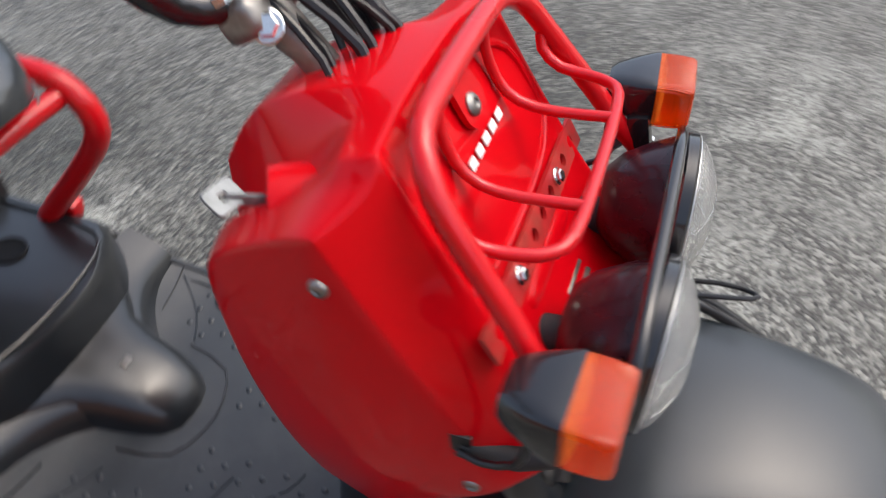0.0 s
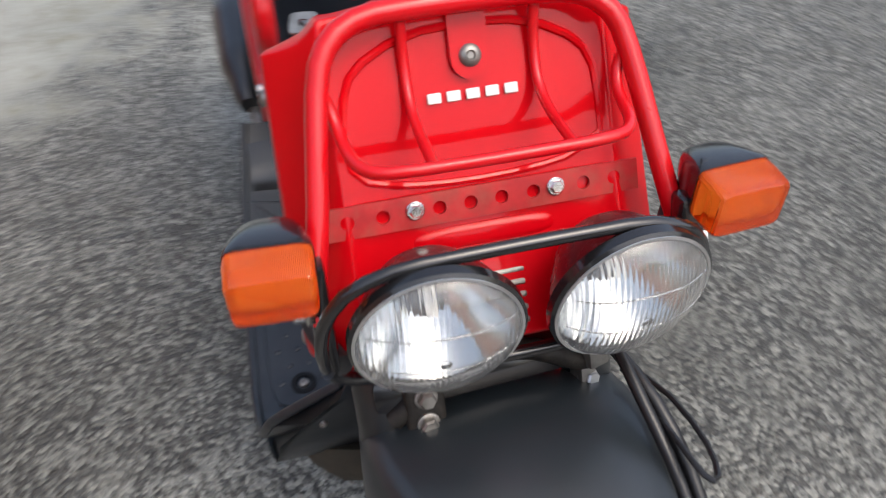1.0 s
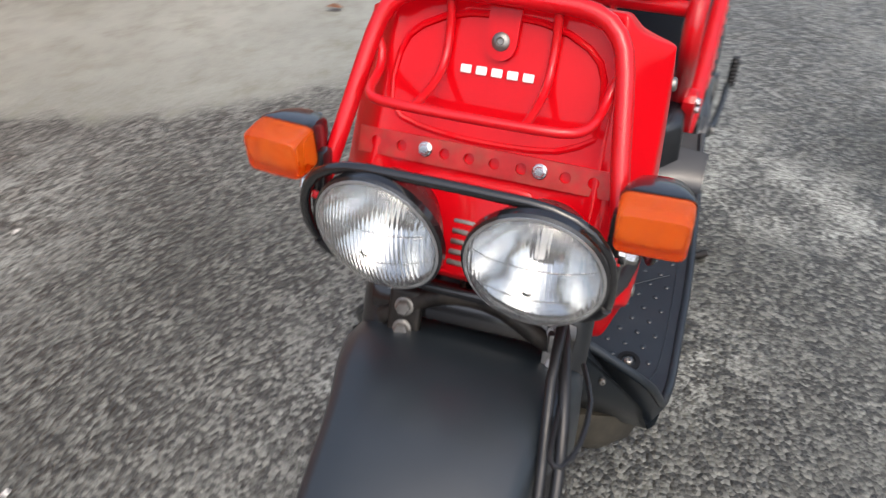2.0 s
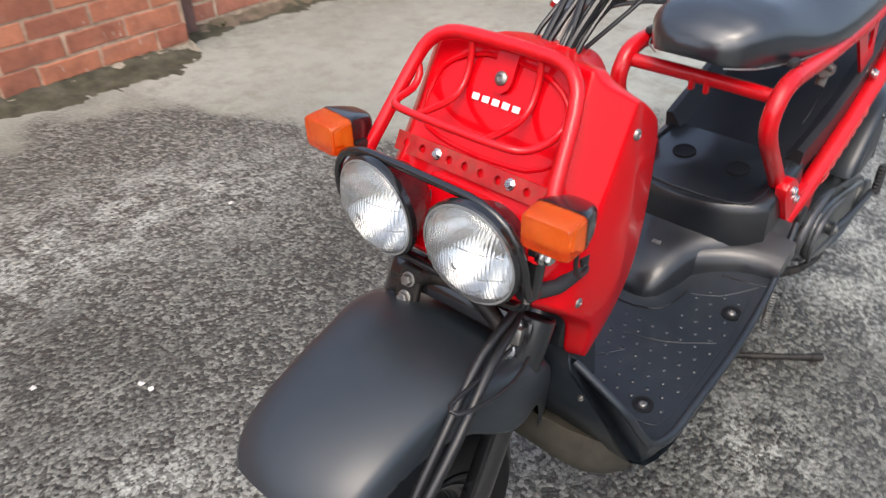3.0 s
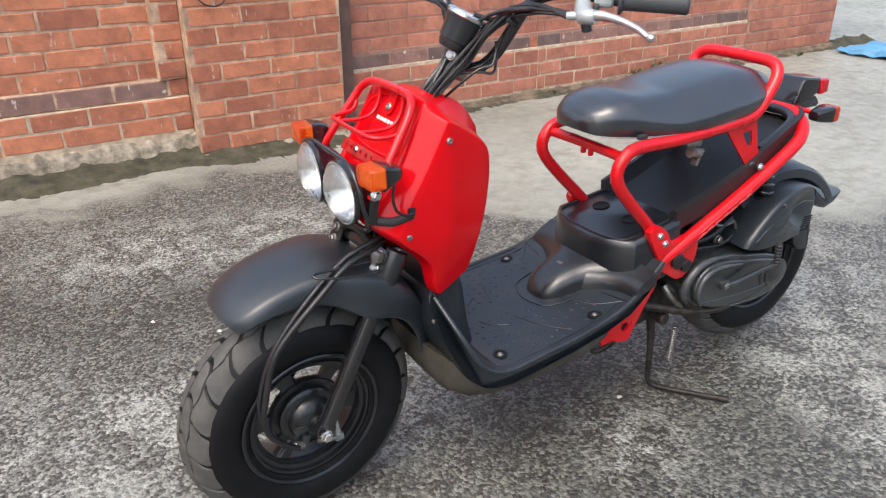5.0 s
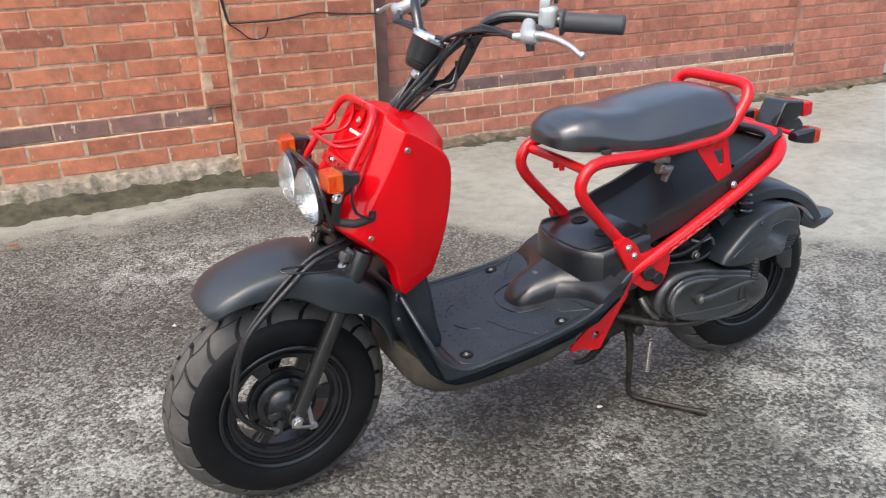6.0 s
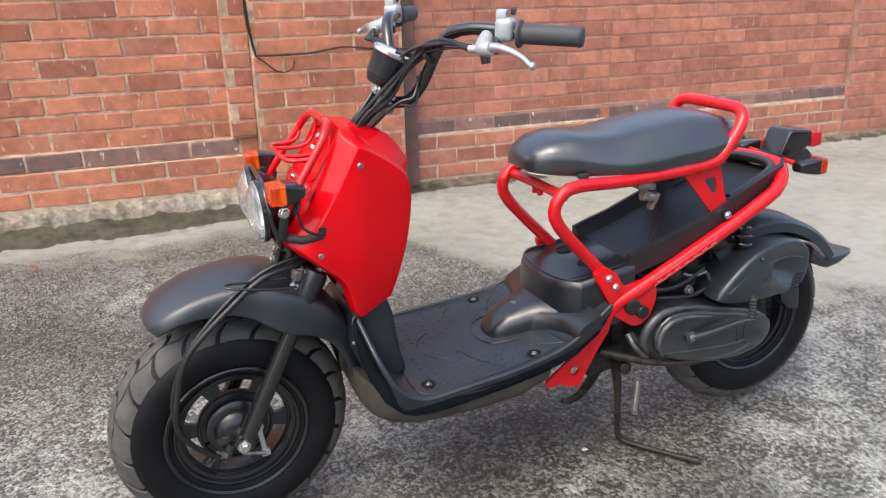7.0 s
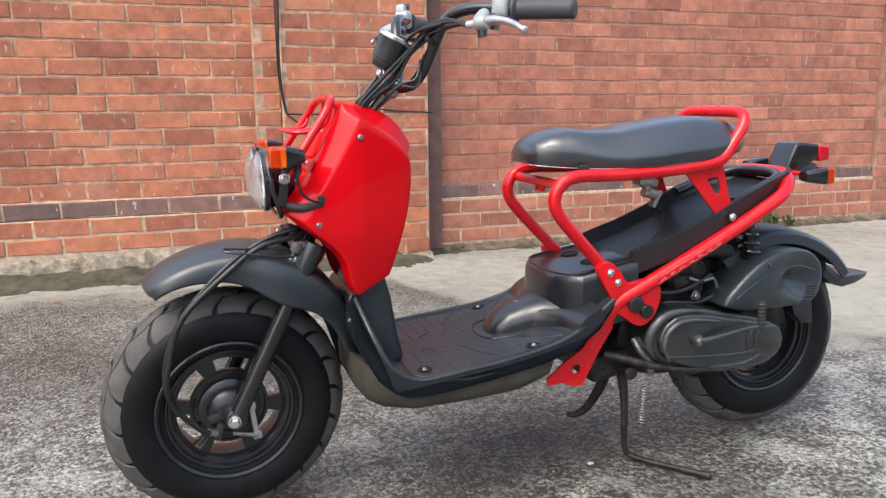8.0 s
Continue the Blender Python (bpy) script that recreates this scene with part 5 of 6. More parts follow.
for s in (-1, 1):
    y0, y1 = sorted((0.118 * s, 0.123 * s))
    # gusset with a window between the rails
    out = [(0.955, 0.672), (1.052, 0.690), (1.070, 0.62), (1.094, 0.566), (1.062, 0.545), (1.040, 0.575)]
    hole = [(1.014, 0.652), (1.042, 0.655), (1.050, 0.632), (1.050, 0.618), (1.041, 0.616), (1.028, 0.632)]
    bm = bmesh.new()
    rings = []
    for pts, y in ((hole, y0), (out, y0), (out, y1), (hole, y1)):
        rings.append([bm.verts.new((x, y, z)) for x, z in pts])
    rings.append(rings[0])
    skin(bm, rings, caps=False)
    part("gusset", bm, RED_FRAME, frame_thing, "red pierced gusset plate", smooth=False)
    bolt("gusset_bolt", (1.076, 0.136 * s, 0.567), (0, s, 0), frame_thing, 0.007, 0.006)
    # plate where the hoop meets the rail
    ya, yb = sorted((0.122 * s, 0.141 * s))
    bm = slab(smooth_loop([(0.744, 0.478), (0.770, 0.490), (0.800, 0.466), (0.818, 0.440), (0.868, 0.444), (0.896, 0.430), (0.898, 0.396), (0.882, 0.356), (0.862, 0.344), (0.838, 0.346), (0.815, 0.362), (0.790, 0.380), (0.778, 0.410), (0.756, 0.448)], 0.012), ya, yb, 0.003)
    part("hoop_plate", bm, RED_FRAME, frame_thing, "red joining plate")
    bolt("hoop_bolt", (0.774, 0.142 * s, 0.466), (0, s, 0), frame_thing, 0.0065, 0.006)
    bolt("hoop_bolt", (0.792, 0.142 * s, 0.444), (0, s, 0), frame_thing, 0.0065, 0.006)
    for x, z, r in ((0.835, 0.393, 0.0180), (0.862, 0.376, 0.0150)):
        bm = lathe(bmesh.new(), [(r, 0), (r, 0.0085), (r * 0.9, 0.0100), (r * 0.5, 0.0104)], aim((x, 0.141 * s, z), (0, s, 0)), 22)
        part("frame_plug", bm, CABLE, frame_thing, "black rubber frame plug")
    # foot of the rail with a round hole
    bm = bmesh.new()
    cx, cz, r = 0.702, 0.262, 0.011
    out = [(0.784, 0.372), (0.748, 0.352), (0.715, 0.305), (0.680, 0.284), (0.634, 0.246), (0.638, 0.232), (0.668, 0.236), (0.690, 0.226), (0.716, 0.224), (0.734, 0.258), (0.752, 0.292), (0.786, 0.345)]
    hole = []
    for x, z in out:
        d = Vector((x - cx, z - cz)).normalized()
        hole.append((cx + r * d.x, cz + r * d.y))
    rings = []
    for pts, y in ((hole, y0), (out, y0), (out, y1 + 0.001), (hole, y1 + 0.001)):
        rings.append([bm.verts.new((x, y + 0.014 * s, z)) for x, z in pts])
    rings.append(rings[0])
    skin(bm, rings, caps=False)
    part("rail_foot", bm, RED_FRAME, frame_thing, "red pierced foot plate", smooth=False)
# pale worn stripe of lettering on the rail, as plain bars
for k in range(7):
    f = k / 6
    bm = bmesh.new()
    box(bm, (0.013, 0.0012, 0.0045), pose(0.895 + 0.135 * f, -0.1535, 0.4460 + 0.0665 * f, 0, -26.5, 0), 0)
    part("rail_marking", bm, FADED, frame_thing, "faded marking on the rail")


for off in (-0.0065, 0.0065):
    bar("rail_marking", [(0.885, -0.1520 + abs(off) * 0.2, 0.4415 + off), (1.040, -0.1525 + abs(off) * 0.2, 0.5180 + off)], 0.0007, FADED, frame_thing, "", 6)

# seat
def seat_mesh():
    st = [(q[0] * 0.925 + 0.060, *q[1:]) for q in [(0.606, 0.020, 0.700, 0.712), (0.612, 0.044, 0.693, 0.724), (0.628, 0.066, 0.688, 0.740), (0.660, 0.086, 0.685, 0.756), (0.710, 0.102, 0.682, 0.765), (0.770, 0.119, 0.680, 0.760), (0.830, 0.132, 0.680, 0.760),
          (0.890, 0.138, 0.682, 0.770), (0.960, 0.140, 0.689, 0.780), (1.030, 0.138, 0.693, 0.787), (1.090, 0.130, 0.700, 0.784), (1.130, 0.116, 0.708, 0.774), (1.158, 0.092, 0.716, 0.760), (1.172, 0.050, 0.726, 0.746)]]
    bm = bmesh.new()
    rings = []
    for i in np.linspace(0, len(st) - 1, 40):
        x, w, z0, z1 = (float(np.interp(i, range(len(st)), [q[k] for q in st])) for k in range(4))
        h = z1 - z0
        nose = [(-0.95, 0.0), (-0.985, 0.10), (-0.995, 0.28), (-1.0, 0.44), (-0.985, 0.58), (-0.94, 0.70), (-0.85, 0.81), (-0.72, 0.89), (-0.45, 0.95), (-0.2, 0.985), (0, 1.0)]
        body = [(-0.95, 0.0), (-0.985, 0.08), (-1.0, 0.20), (-1.0, 0.30), (-0.975, 0.38), (-0.88, 0.56), (-0.76, 0.76), (-0.66, 0.89), (-0.50, 0.955), (-0.25, 0.985), (0, 1.0)]
        f = float(np.interp(x, [0.66, 0.80, 1.02, 1.14], [0.0, 1.0, 1.0, 0.35]))
        cross = [(a + (c - a) * f, b + (d - b) * f) for (a, b), (c, d) in zip(nose, body)]
        cross = cross + [(-a, b) for a, b in cross[-2::-1]]
        rings.append([bm.verts.new((x, w * a, z0 + h * b)) for a, b in cross])
    skin(bm, rings)
    return bm


seat = part("seat", seat_mesh(), VINYL, scooter, "black vinyl scooter seat")
for s in (-1, 1):
    bar("seat_welt", [(0.626, 0.052 * s, 0.690), (0.66, 0.082 * s, 0.6865), (0.72, 0.104 * s, 0.683), (0.79, 0.120 * s, 0.681), (0.86, 0.128 * s, 0.6815), (0.95, 0.132 * s, 0.688), (1.03, 0.128 * s, 0.693)], 0.0013, STEEL, seat, "thin pale welt", 6)
for x in (0.72, 0.86, 1.0):
    for s in (-1, 1):
        bm = bmesh.new()
        box(bm, (0.022, 0.012, 0.010), pose(x, 0.112 * s, 0.686), 0.003)
        part("seat_buffer", bm, GRIP, seat, "black rubber buffer")

# engine and transmission
engine = new("engine")
engine.parent, engine.location = scooter, (0, 0.022, 0)
case = smooth_loop([(0.872, 0.311), (0.887, 0.350), (0.916, 0.370), (0.986, 0.371), (1.067, 0.354), (1.150, 0.336), (1.210, 0.310), (1.230, 0.278), (1.214, 0.240), (1.155, 0.216), (1.060, 0.216), (0.971, 0.230), (0.905, 0.256), (0.879, 0.281)], 0.02)
bm = slab(case, -0.169, -0.085, 0.016, 4)
part("belt_case", bm, ENGINE, engine, "black belt-drive case")
inner_case = [(1.046 + (x - 1.046) * 0.90, 0.293 + (z - 0.293) * 0.86) for x, z in case]
bm = slab(inner_case, -0.182, -0.160, 0.012, 4)
part("case_cover", bm, ENGINE, engine, "raised black case cover")
bar("case_rib", [(0.905, -0.1822, 0.272), (0.993, -0.1826, 0.265), (1.104, -0.1826, 0.261), (1.148, -0.182, 0.267)], 0.0022, ENGINE, engine, "", 6)
bar("case_rib", [(1.137, -0.1822, 0.320), (1.117, -0.1826, 0.295), (1.120, -0.1826, 0.265)], 0.0026, ENGINE, engine, "", 6)
bar("case_edge", [(0.890, -0.160, 0.268), (0.876, -0.163, 0.287), (0.871, -0.165, 0.309), (0.882, -0.167, 0.338), (0.910, -0.168, 0.361), (0.950, -0.167, 0.367), (1.010, -0.166, 0.362)], [0.004, 0.008, 0.010, 0.010, 0.009, 0.006, 0.003], CASE_GREY, engine, "grey rounded front edge of the case", 12)
bar("case_edge", [(0.915, -0.181, 0.262), (0.901, -0.183, 0.290), (0.904, -0.183, 0.320), (0.925, -0.183, 0.342), (0.965, -0.182, 0.350), (1.040, -0.181, 0.340)], [0.003, 0.005, 0.006, 0.006, 0.005, 0.003], CASE_GREY, engine, "grey raised edge of the cover", 10)
bar("case_lip", [(1.020, -0.1815, 0.238), (1.080, -0.182, 0.236), (1.130, -0.181, 0.242), (1.165, -0.180, 0.262), (1.178, -0.179, 0.285)], [0.002, 0.004, 0.0045, 0.004, 0.002], ENGINE, engine, "", 8)
bm = lathe(bmesh.new(), [(0.038, -0.004), (0.038, 0.003), (0.034, 0.0052), (0.006, 0.0062)], aim((1.172, -0.181, 0.284), (0, -1, 0)), 30)
part("clutch_boss", bm, ENGINE, engine, "low round boss on the case")
for x, z in ((0.905, 0.345), (0.96, 0.362), (1.06, 0.345), (1.15, 0.315), (1.185, 0.262), (1.09, 0.224), (0.955, 0.242)):
    bolt("case_bolt", (x, -0.168, z), (0, -1, 0), engine, 0.0045, 0.005, GREASE, "dark case bolt")
# crankcase and cylinder behind
bm = slab(smooth_loop([(0.860, 0.225), (0.850, 0.300), (0.880, 0.370), (0.960, 0.400), (1.060, 0.390), (1.180, 0.350), (1.300, 0.300), (1.290, 0.220), (1.120, 0.195), (0.950, 0.190)], 0.03), -0.075, 0.085, 0.014, 2)
part("crankcase", bm, GREASE, engine, "oily dark crankcase")
bm = bmesh.new()
for k in range(7):
    box(bm, (0.006, 0.110, 0.090), pose(0.835 - 0.012 * k, 0, 0.300 + 0.002 * k, 0, 8, 0), 0.002, 1)
box(bm, (0.10, 0.08, 0.066), pose(0.80, 0, 0.305, 0, 8, 0), 0.01)
part("cylinder_fins", bm, GREASE, engine, "finned dark cylinder")
bm = bmesh.new()
box(bm, (0.10, 0.09, 0.07), pose(0.985, -0.02, 0.425, 0, -15, 0), 0.016, 3)
rod(bm, (0.955, -0.078, 0.418), (1.010, -0.078, 0.442), 0.024, 18)
rod(bm, (1.03, -0.07, 0.40), (1.03, -0.11, 0.40), 0.016, 16)
part("carburettor", bm, GREASE, engine, "grimy carburettor")
bm = bmesh.new()
box(bm, (0.150, 0.120, 0.075), pose(1.050, 0.005, 0.435, 0, -12, 0), 0.016, 2)
box(bm, (0.060, 0.050, 0.050), pose(0.925, -0.055, 0.400, 0, 20, 8), 0.012, 2)
lathe(bm, [(0.030, 0), (0.032, 0.006), (0.030, 0.016), (0.018, 0.020), (0.006, 0.021)], aim((1.045, -0.062, 0.432), (-0.1, -1, 0.1)), 24)
lathe(bm, [(0.019, 0), (0.020, 0.010), (0.014, 0.014)], aim((0.995, -0.098, 0.412), (-0.3, -0.9, 0.2)), 18)
part("intake_block", bm, GREASE, engine, "grimy dark intake and starter castings")
bar("throttle_link", [(1.000, -0.118, 0.428), (1.030, -0.122, 0.418), (1.062, -0.122, 0.424), (1.075, -0.120, 0.402)], 0.004, STEEL, engine, "dull steel linkage", 8)
bar("intake_hose", [(0.93, -0.05, 0.44), (0.97, -0.09, 0.47), (1.05, -0.105, 0.485), (1.12, -0.10, 0.478)], 0.015, GRIP, engine, "black ribbed intake hose", 14)
bar("fuel_hose", [(0.90, -0.085, 0.42), (0.93, -0.12, 0.40), (0.99, -0.125, 0.405), (1.06, -0.115, 0.43)], 0.007, CABLE, engine, "", 10)
bar("vent_hose", [(0.91, -0.06, 0.36), (0.95, -0.115, 0.375), (1.03, -0.12, 0.37), (1.09, -0.12, 0.395)], 0.006, CABLE, engine, "", 10)
bar("breather_pipe", [(0.872, -0.105, 0.295), (0.880, -0.125, 0.270), (0.905, -0.128, 0.245), (0.908, -0.120, 0.215)], 0.009, STEEL, engine, "grey bent pipe", 12)
for x, z in ((1.075, 0.375), (1.098, 0.368), (1.02, 0.385)):
    bolt("engine_bolt", (x, -0.118, z), (0, -1, 0), engine, 0.009, 0.010, STEEL)
# swing arm and exhaust run
bar("swing_link", [(0.790, -0.120, 0.272), (0.84, -0.150, 0.262), (0.905, -0.172, 0.246), (0.99, -0.176, 0.232), (1.06, -0.165, 0.230)], [0.010, 0.009, 0.006, 0.008, 0.006], GREASE, engine, "dark link arm", 12)
bm = bmesh.new()
box(bm, (0.10, 0.20, 0.06), pose(0.82, 0, 0.235, 0, -10, 0), 0.014)
part("engine_hanger", bm, GREASE, engine)
bar("exhaust", [(0.80, 0.02, 0.25), (0.88, 0.09, 0.20), (1.05, 0.13, 0.20), (1.2, 0.15, 0.24)], 0.014, STEEL, engine, "steel exhaust pipe", 14)
bm = bmesh.new()
sweep(bm, [(1.12, 0.150, 0.235), (1.18, 0.152, 0.25), (1.45, 0.155, 0.31), (1.48, 0.155, 0.316)], [0.020, 0.046, 0.048, 0.030], 22, 0.02)
part("silencer", bm, BLACK, engine, "black exhaust silencer")
# kick starter
bm = sweep(bmesh.new(), [(0.980, -0.190, 0.304), (1.000, -0.196, 0.306), (1.060, -0.202, 0.318), (1.112, -0.204, 0.326), (1.128, -0.207, 0.325)], [0.008, 0.007, 0.0055, 0.0058, 0.008], 12)
lathe(bm, [(0.013, -0.014), (0.014, 0.006), (0.009, 0.009)], aim((0.980, -0.186, 0.304), (0, -1, 0)), 18)
part("kick_lever", bm, ENGINE, engine, "black kick-start lever")
bm = bmesh.new()
prof = [(0.006, 0)]
for k in range(7):
    prof += [(0.0085, 0.004 + 0.008 * k), (0.0085, 0.008 + 0.008 * k), (0.0068, 0.0095 + 0.008 * k)]
prof += [(0.006, 0.062)]
lathe(bm, prof, aim((1.128, -0.210, 0.323), (-0.04, 0, 1)), 16)
part("kick_pedal", bm, GRIP, engine, "ribbed rubber kick pedal")
bolt("kick_bolt", (0.980, -0.194, 0.304), (0, -1, 0), engine, 0.007, 0.005, STEEL)

# air box
air = smooth_loop([(1.056, 0.370), (1.062, 0.388), (1.110, 0.434), (1.160, 0.468), (1.215, 0.483), (1.285, 0.480), (1.345, 0.458), (1.384, 0.418), (1.376, 0.372), (1.338, 0.346), (1.220, 0.350), (1.100, 0.356)], 0.022)


def air_face(x):
    """How far the box stands out; its face draws in to the rear."""
    return float(np.interp(x, [1.05, 1.12, 1.20, 1.30, 1.39], [-0.157, -0.154, -0.148, -0.127, -0.094]))


bm = bmesh.new()
skin(bm, [[bm.verts.new((1.215 + (x - 1.215) * k, air_face(x) + dy if dy < 0.05 else -0.055, 0.410 + (z - 0.410) * k)) for x, z in air]
          for dy, k in ((0.09, 0.97), (0.030, 1.0), (0.014, 1.0), (0.006, 0.985), (0.002, 0.955), (0.0, 0.90), (0.0, 0.60), (0.0, 0.25))])
airbox = part("air_box", bm, FENDER, scooter, "black moulded air box")
bar("air_box_crease", [(x, air_face(x) - 0.001, z) for x, z in ((1.085, 0.385), (1.125, 0.412), (1.185, 0.436), (1.265, 0.444), (1.335, 0.425))], 0.0016, FENDER, airbox, "", 8)
screw("air_box_screw", (1.172, -0.152, 0.457), (0, -1, 0), airbox, 0.006, BLACK)
for k in range(5):
    bm = bmesh.new()
    box(bm, (0.024, 0.004, 0.0032), pose(1.318 + 0.0015 * k, air_face(1.318) + 0.001, 0.362 + 0.0062 * k, 0, -8, -16), 0.001)
    part("vent_rib", bm, BLACK, airbox)
bm = slab([(1.262, 0.355), (1.322, 0.357), (1.330, 0.298), (1.296, 0.302), (1.272, 0.325)], -0.128, -0.098, 0.006)
part("air_box_flap", bm, BLACK, airbox)

# rear mudguard
def rear_guard():
    bm = bmesh.new()
    rings = []
    for k in range(16):
        a = radians(128 - 92 * k / 15)
        r = 0.268
        x, z = 1.264 + r * math.cos(a), 0.248 + r * math.sin(a)
        nx, nz = math.cos(a), math.sin(a)
        cross = [(-0.082, -0.030), (-0.080, -0.008), (-0.070, 0.001), (0, 0.008), (0.070, 0.001), (0.080, -0.008), (0.082, -0.030), (0.078, -0.030), (0.074, -0.008), (0.066, -0.003), (0, 0.004), (-0.066, -0.003), (-0.074, -0.008), (-0.078, -0.030)]
        rings.append([bm.verts.new((x + nx * d, y, z + nz * d)) for y, d in cross])
    skin(bm, rings)
    return bm


guard_r = part("rear_mudguard", rear_guard(), FENDER, scooter, "satin black rear mudguard")
bm = bmesh.new()
rings = []
for x, z0, z1, w in ((1.405, 0.395, 0.432, 0.078), (1.440, 0.372, 0.402, 0.078), (1.470, 0.362, 0.392, 0.074), (1.520, 0.366, 0.390, 0.064), (1.570, 0.374, 0.386, 0.044), (1.602, 0.376, 0.380, 0.016)):
    rings.append([bm.verts.new((x, w * a, z0 + (z1 - z0) * b)) for a, b in ((-1, 0.55), (-0.97, 0.9), (-0.85, 1.0), (0, 1.06), (0.85, 1.0), (0.97, 0.9), (1, 0.55), (0.9, 0.0), (0, -0.05), (-0.9, 0.0))])
skin(bm, rings)
part("guard_tip", bm, FENDER, guard_r, "flat spoiler tip of the mudguard")

# shock absorber
bm = bmesh.new()
rod(bm, (1.150, -0.095, 0.540), (1.185, -0.090, 0.385), 0.010)
part("shock_body", bm, GREASE, scooter)
coil = []
for k in range(91):
    a = 2 * math.pi * 6.5 * k / 90
    f = k / 90
    coil.append((1.150 + 0.035 * f + 0.021 * math.cos(a), -0.093 + 0.021 * math.sin(a), 0.535 - 0.135 * f))
bar("shock_spring", coil, 0.0045, GLOSSBLACK, scooter, "black shock absorber coil spring", 8, 0.05, smooth=False)

# tail lamp and rear indicators
TAIL_Y = 0.0
bm = slab([(1.302, 0.657), (1.327, 0.714), (1.338, 0.720), (1.396, 0.714), (1.398, 0.680), (1.366, 0.664), (1.336, 0.650)], TAIL_Y - 0.036, TAIL_Y + 0.036, 0.008, 3)
tail = part("tail_lamp", bm, GLOSSBLACK, scooter, "black tail lamp housing with a red lens")
bm = slab([(1.392, 0.712), (1.424, 0.710), (1.426, 0.676), (1.396, 0.672)], TAIL_Y - 0.040, TAIL_Y + 0.040, 0.006, 3)
part("tail_lens", bm, REDLENS, tail, "red tail lens")
bm = slab([(1.262, 0.640), (1.285, 0.662), (1.395, 0.668), (1.412, 0.650), (1.407, 0.640), (1.33, 0.640)], TAIL_Y - 0.030, TAIL_Y + 0.030, 0.004)
part("tail_bracket", bm, BLACK, scooter)
bm = bmesh.new()
rod(bm, (1.318, -0.09, 0.646), (1.318, 0.09, 0.656), 0.006)
part("indicator_bar", bm, RED_FRAME, scooter, "red cross bar")
for y in (-0.098, 0.098):
    turn_signal((1.345, y, 0.645 + 0.012 * (y > 0)), (1, 0, 0), (0, 0, 1), 0.044, 0.038, 0.023, 0.050, "rear_indicator")

# stand
stand = new("stand")
stand.parent = scooter
bar("stand_leg", [(0.848, -0.072, 0.225), (0.858, -0.074, 0.160), (0.862, -0.074, 0.090), (0.864, -0.074, 0.036), (0.874, -0.082, 0.015), (0.900, -0.112, 0.011), (0.945, -0.168, 0.011), (0.980, -0.208, 0.011)], [0.012, 0.010, 0.008, 0.007, 0.0068, 0.0065, 0.0065, 0.0065], GREASE, stand, "dark steel stand leg with a bent foot", 12)
bm = bmesh.new()
rod(bm, (0.976, -0.203, 0.010), (0.992, -0.221, 0.0105), 0.0085)
part("stand_tip", bm, GREASE, stand, "worn foot end")
bar("stand_leg", [(0.845, -0.02, 0.205), (0.835, 0.0, 0.150), (0.815, 0.02, 0.100), (0.790, 0.03, 0.082), (0.772, 0.034, 0.084)], [0.013, 0.012, 0.010, 0.008, 0.006], GREASE, stand, "dark steel stand prop", 12)
bm = bmesh.new()
rod(bm, (0.848, -0.12, 0.228), (0.848, 0.12, 0.228), 0.015)
part("stand_pivot", bm, GREASE, stand)
coil = []
for k in range(121):
    a = 2 * math.pi * 14 * k / 120
    coil.append((0.876 + 0.0065 * math.cos(a) - 0.006 * k / 120, -0.128 + 0.0065 * math.sin(a), 0.200 - 0.085 * k / 120))
bar("stand_spring", coil, 0.0014, STEEL, stand, "bright coil spring", 6, 0.05, smooth=False)


# ---- small things ----
wire = thing("wall_cable", "old black cable hanging along the brick pier", "cable")
py = Y_P - 0.008
bar("drop", [(P0 - 0.012, py - 0.004, 1.72), (P0 - 0.008, py - 0.010, 1.30), (P0 - 0.014, py - 0.006, 1.05), (P0 - 0.004, py - 0.008, 0.88), (P0 + 0.014, py - 0.006, 0.772)], 0.0055, CABLE, wire, "", 8)
bar("drop", [(P0 - 0.024, py - 0.004, 1.72), (P0 - 0.022, py - 0.012, 1.20), (P0 - 0.018, py - 0.008, 0.95), (P0 + 0.004, py - 0.008, 0.80)], 0.0040, CABLE, wire, "", 8)
bar("run", [(P0 + 0.012, py - 0.006, 0.775), (P0 + 0.10, py - 0.004, 0.772), (0.735, py - 0.005, 0.776), (0.86, py - 0.006, 0.792), (0.93, py - 0.006, 0.797), (1.05, py - 0.005, 0.785), (1.23, py - 0.005, 0.775), (P1 + 0.02, py + 0.004, 0.772)], 0.0040, CABLE, wire, "", 8)
bar("loop", [(P0 + 0.014, py - 0.006, 0.772), (0.535, py - 0.010, 0.735), (0.570, py - 0.012, 0.703), (0.615, py - 0.010, 0.692), (0.655, py - 0.008, 0.708), (0.668, py - 0.008, 0.745)], 0.0034, CABLE, wire, "", 8)

LEAF = mat("dead_leaf", (0.16, 0.075, 0.04), 0.8, var=0.3, scale=90)
GREEN = mat("weed_leaf", (0.085, 0.105, 0.040), 0.6, var=0.4, scale=60)
GREEN.node_tree.nodes["Principled BSDF"].inputs["Subsurface Weight"].default_value = 0.0
PAPER = mat("pale_grit", (0.62, 0.60, 0.56), 0.8, var=0.15, scale=90)
TARP = mat("blue_tarpaulin", (0.10, 0.30, 0.52), 0.45, var=0.2, scale=8, bump=0.3, bump_scale=40)
CRATE = mat("blue_plastic_crate", (0.10, 0.20, 0.42), 0.5, var=0.15)


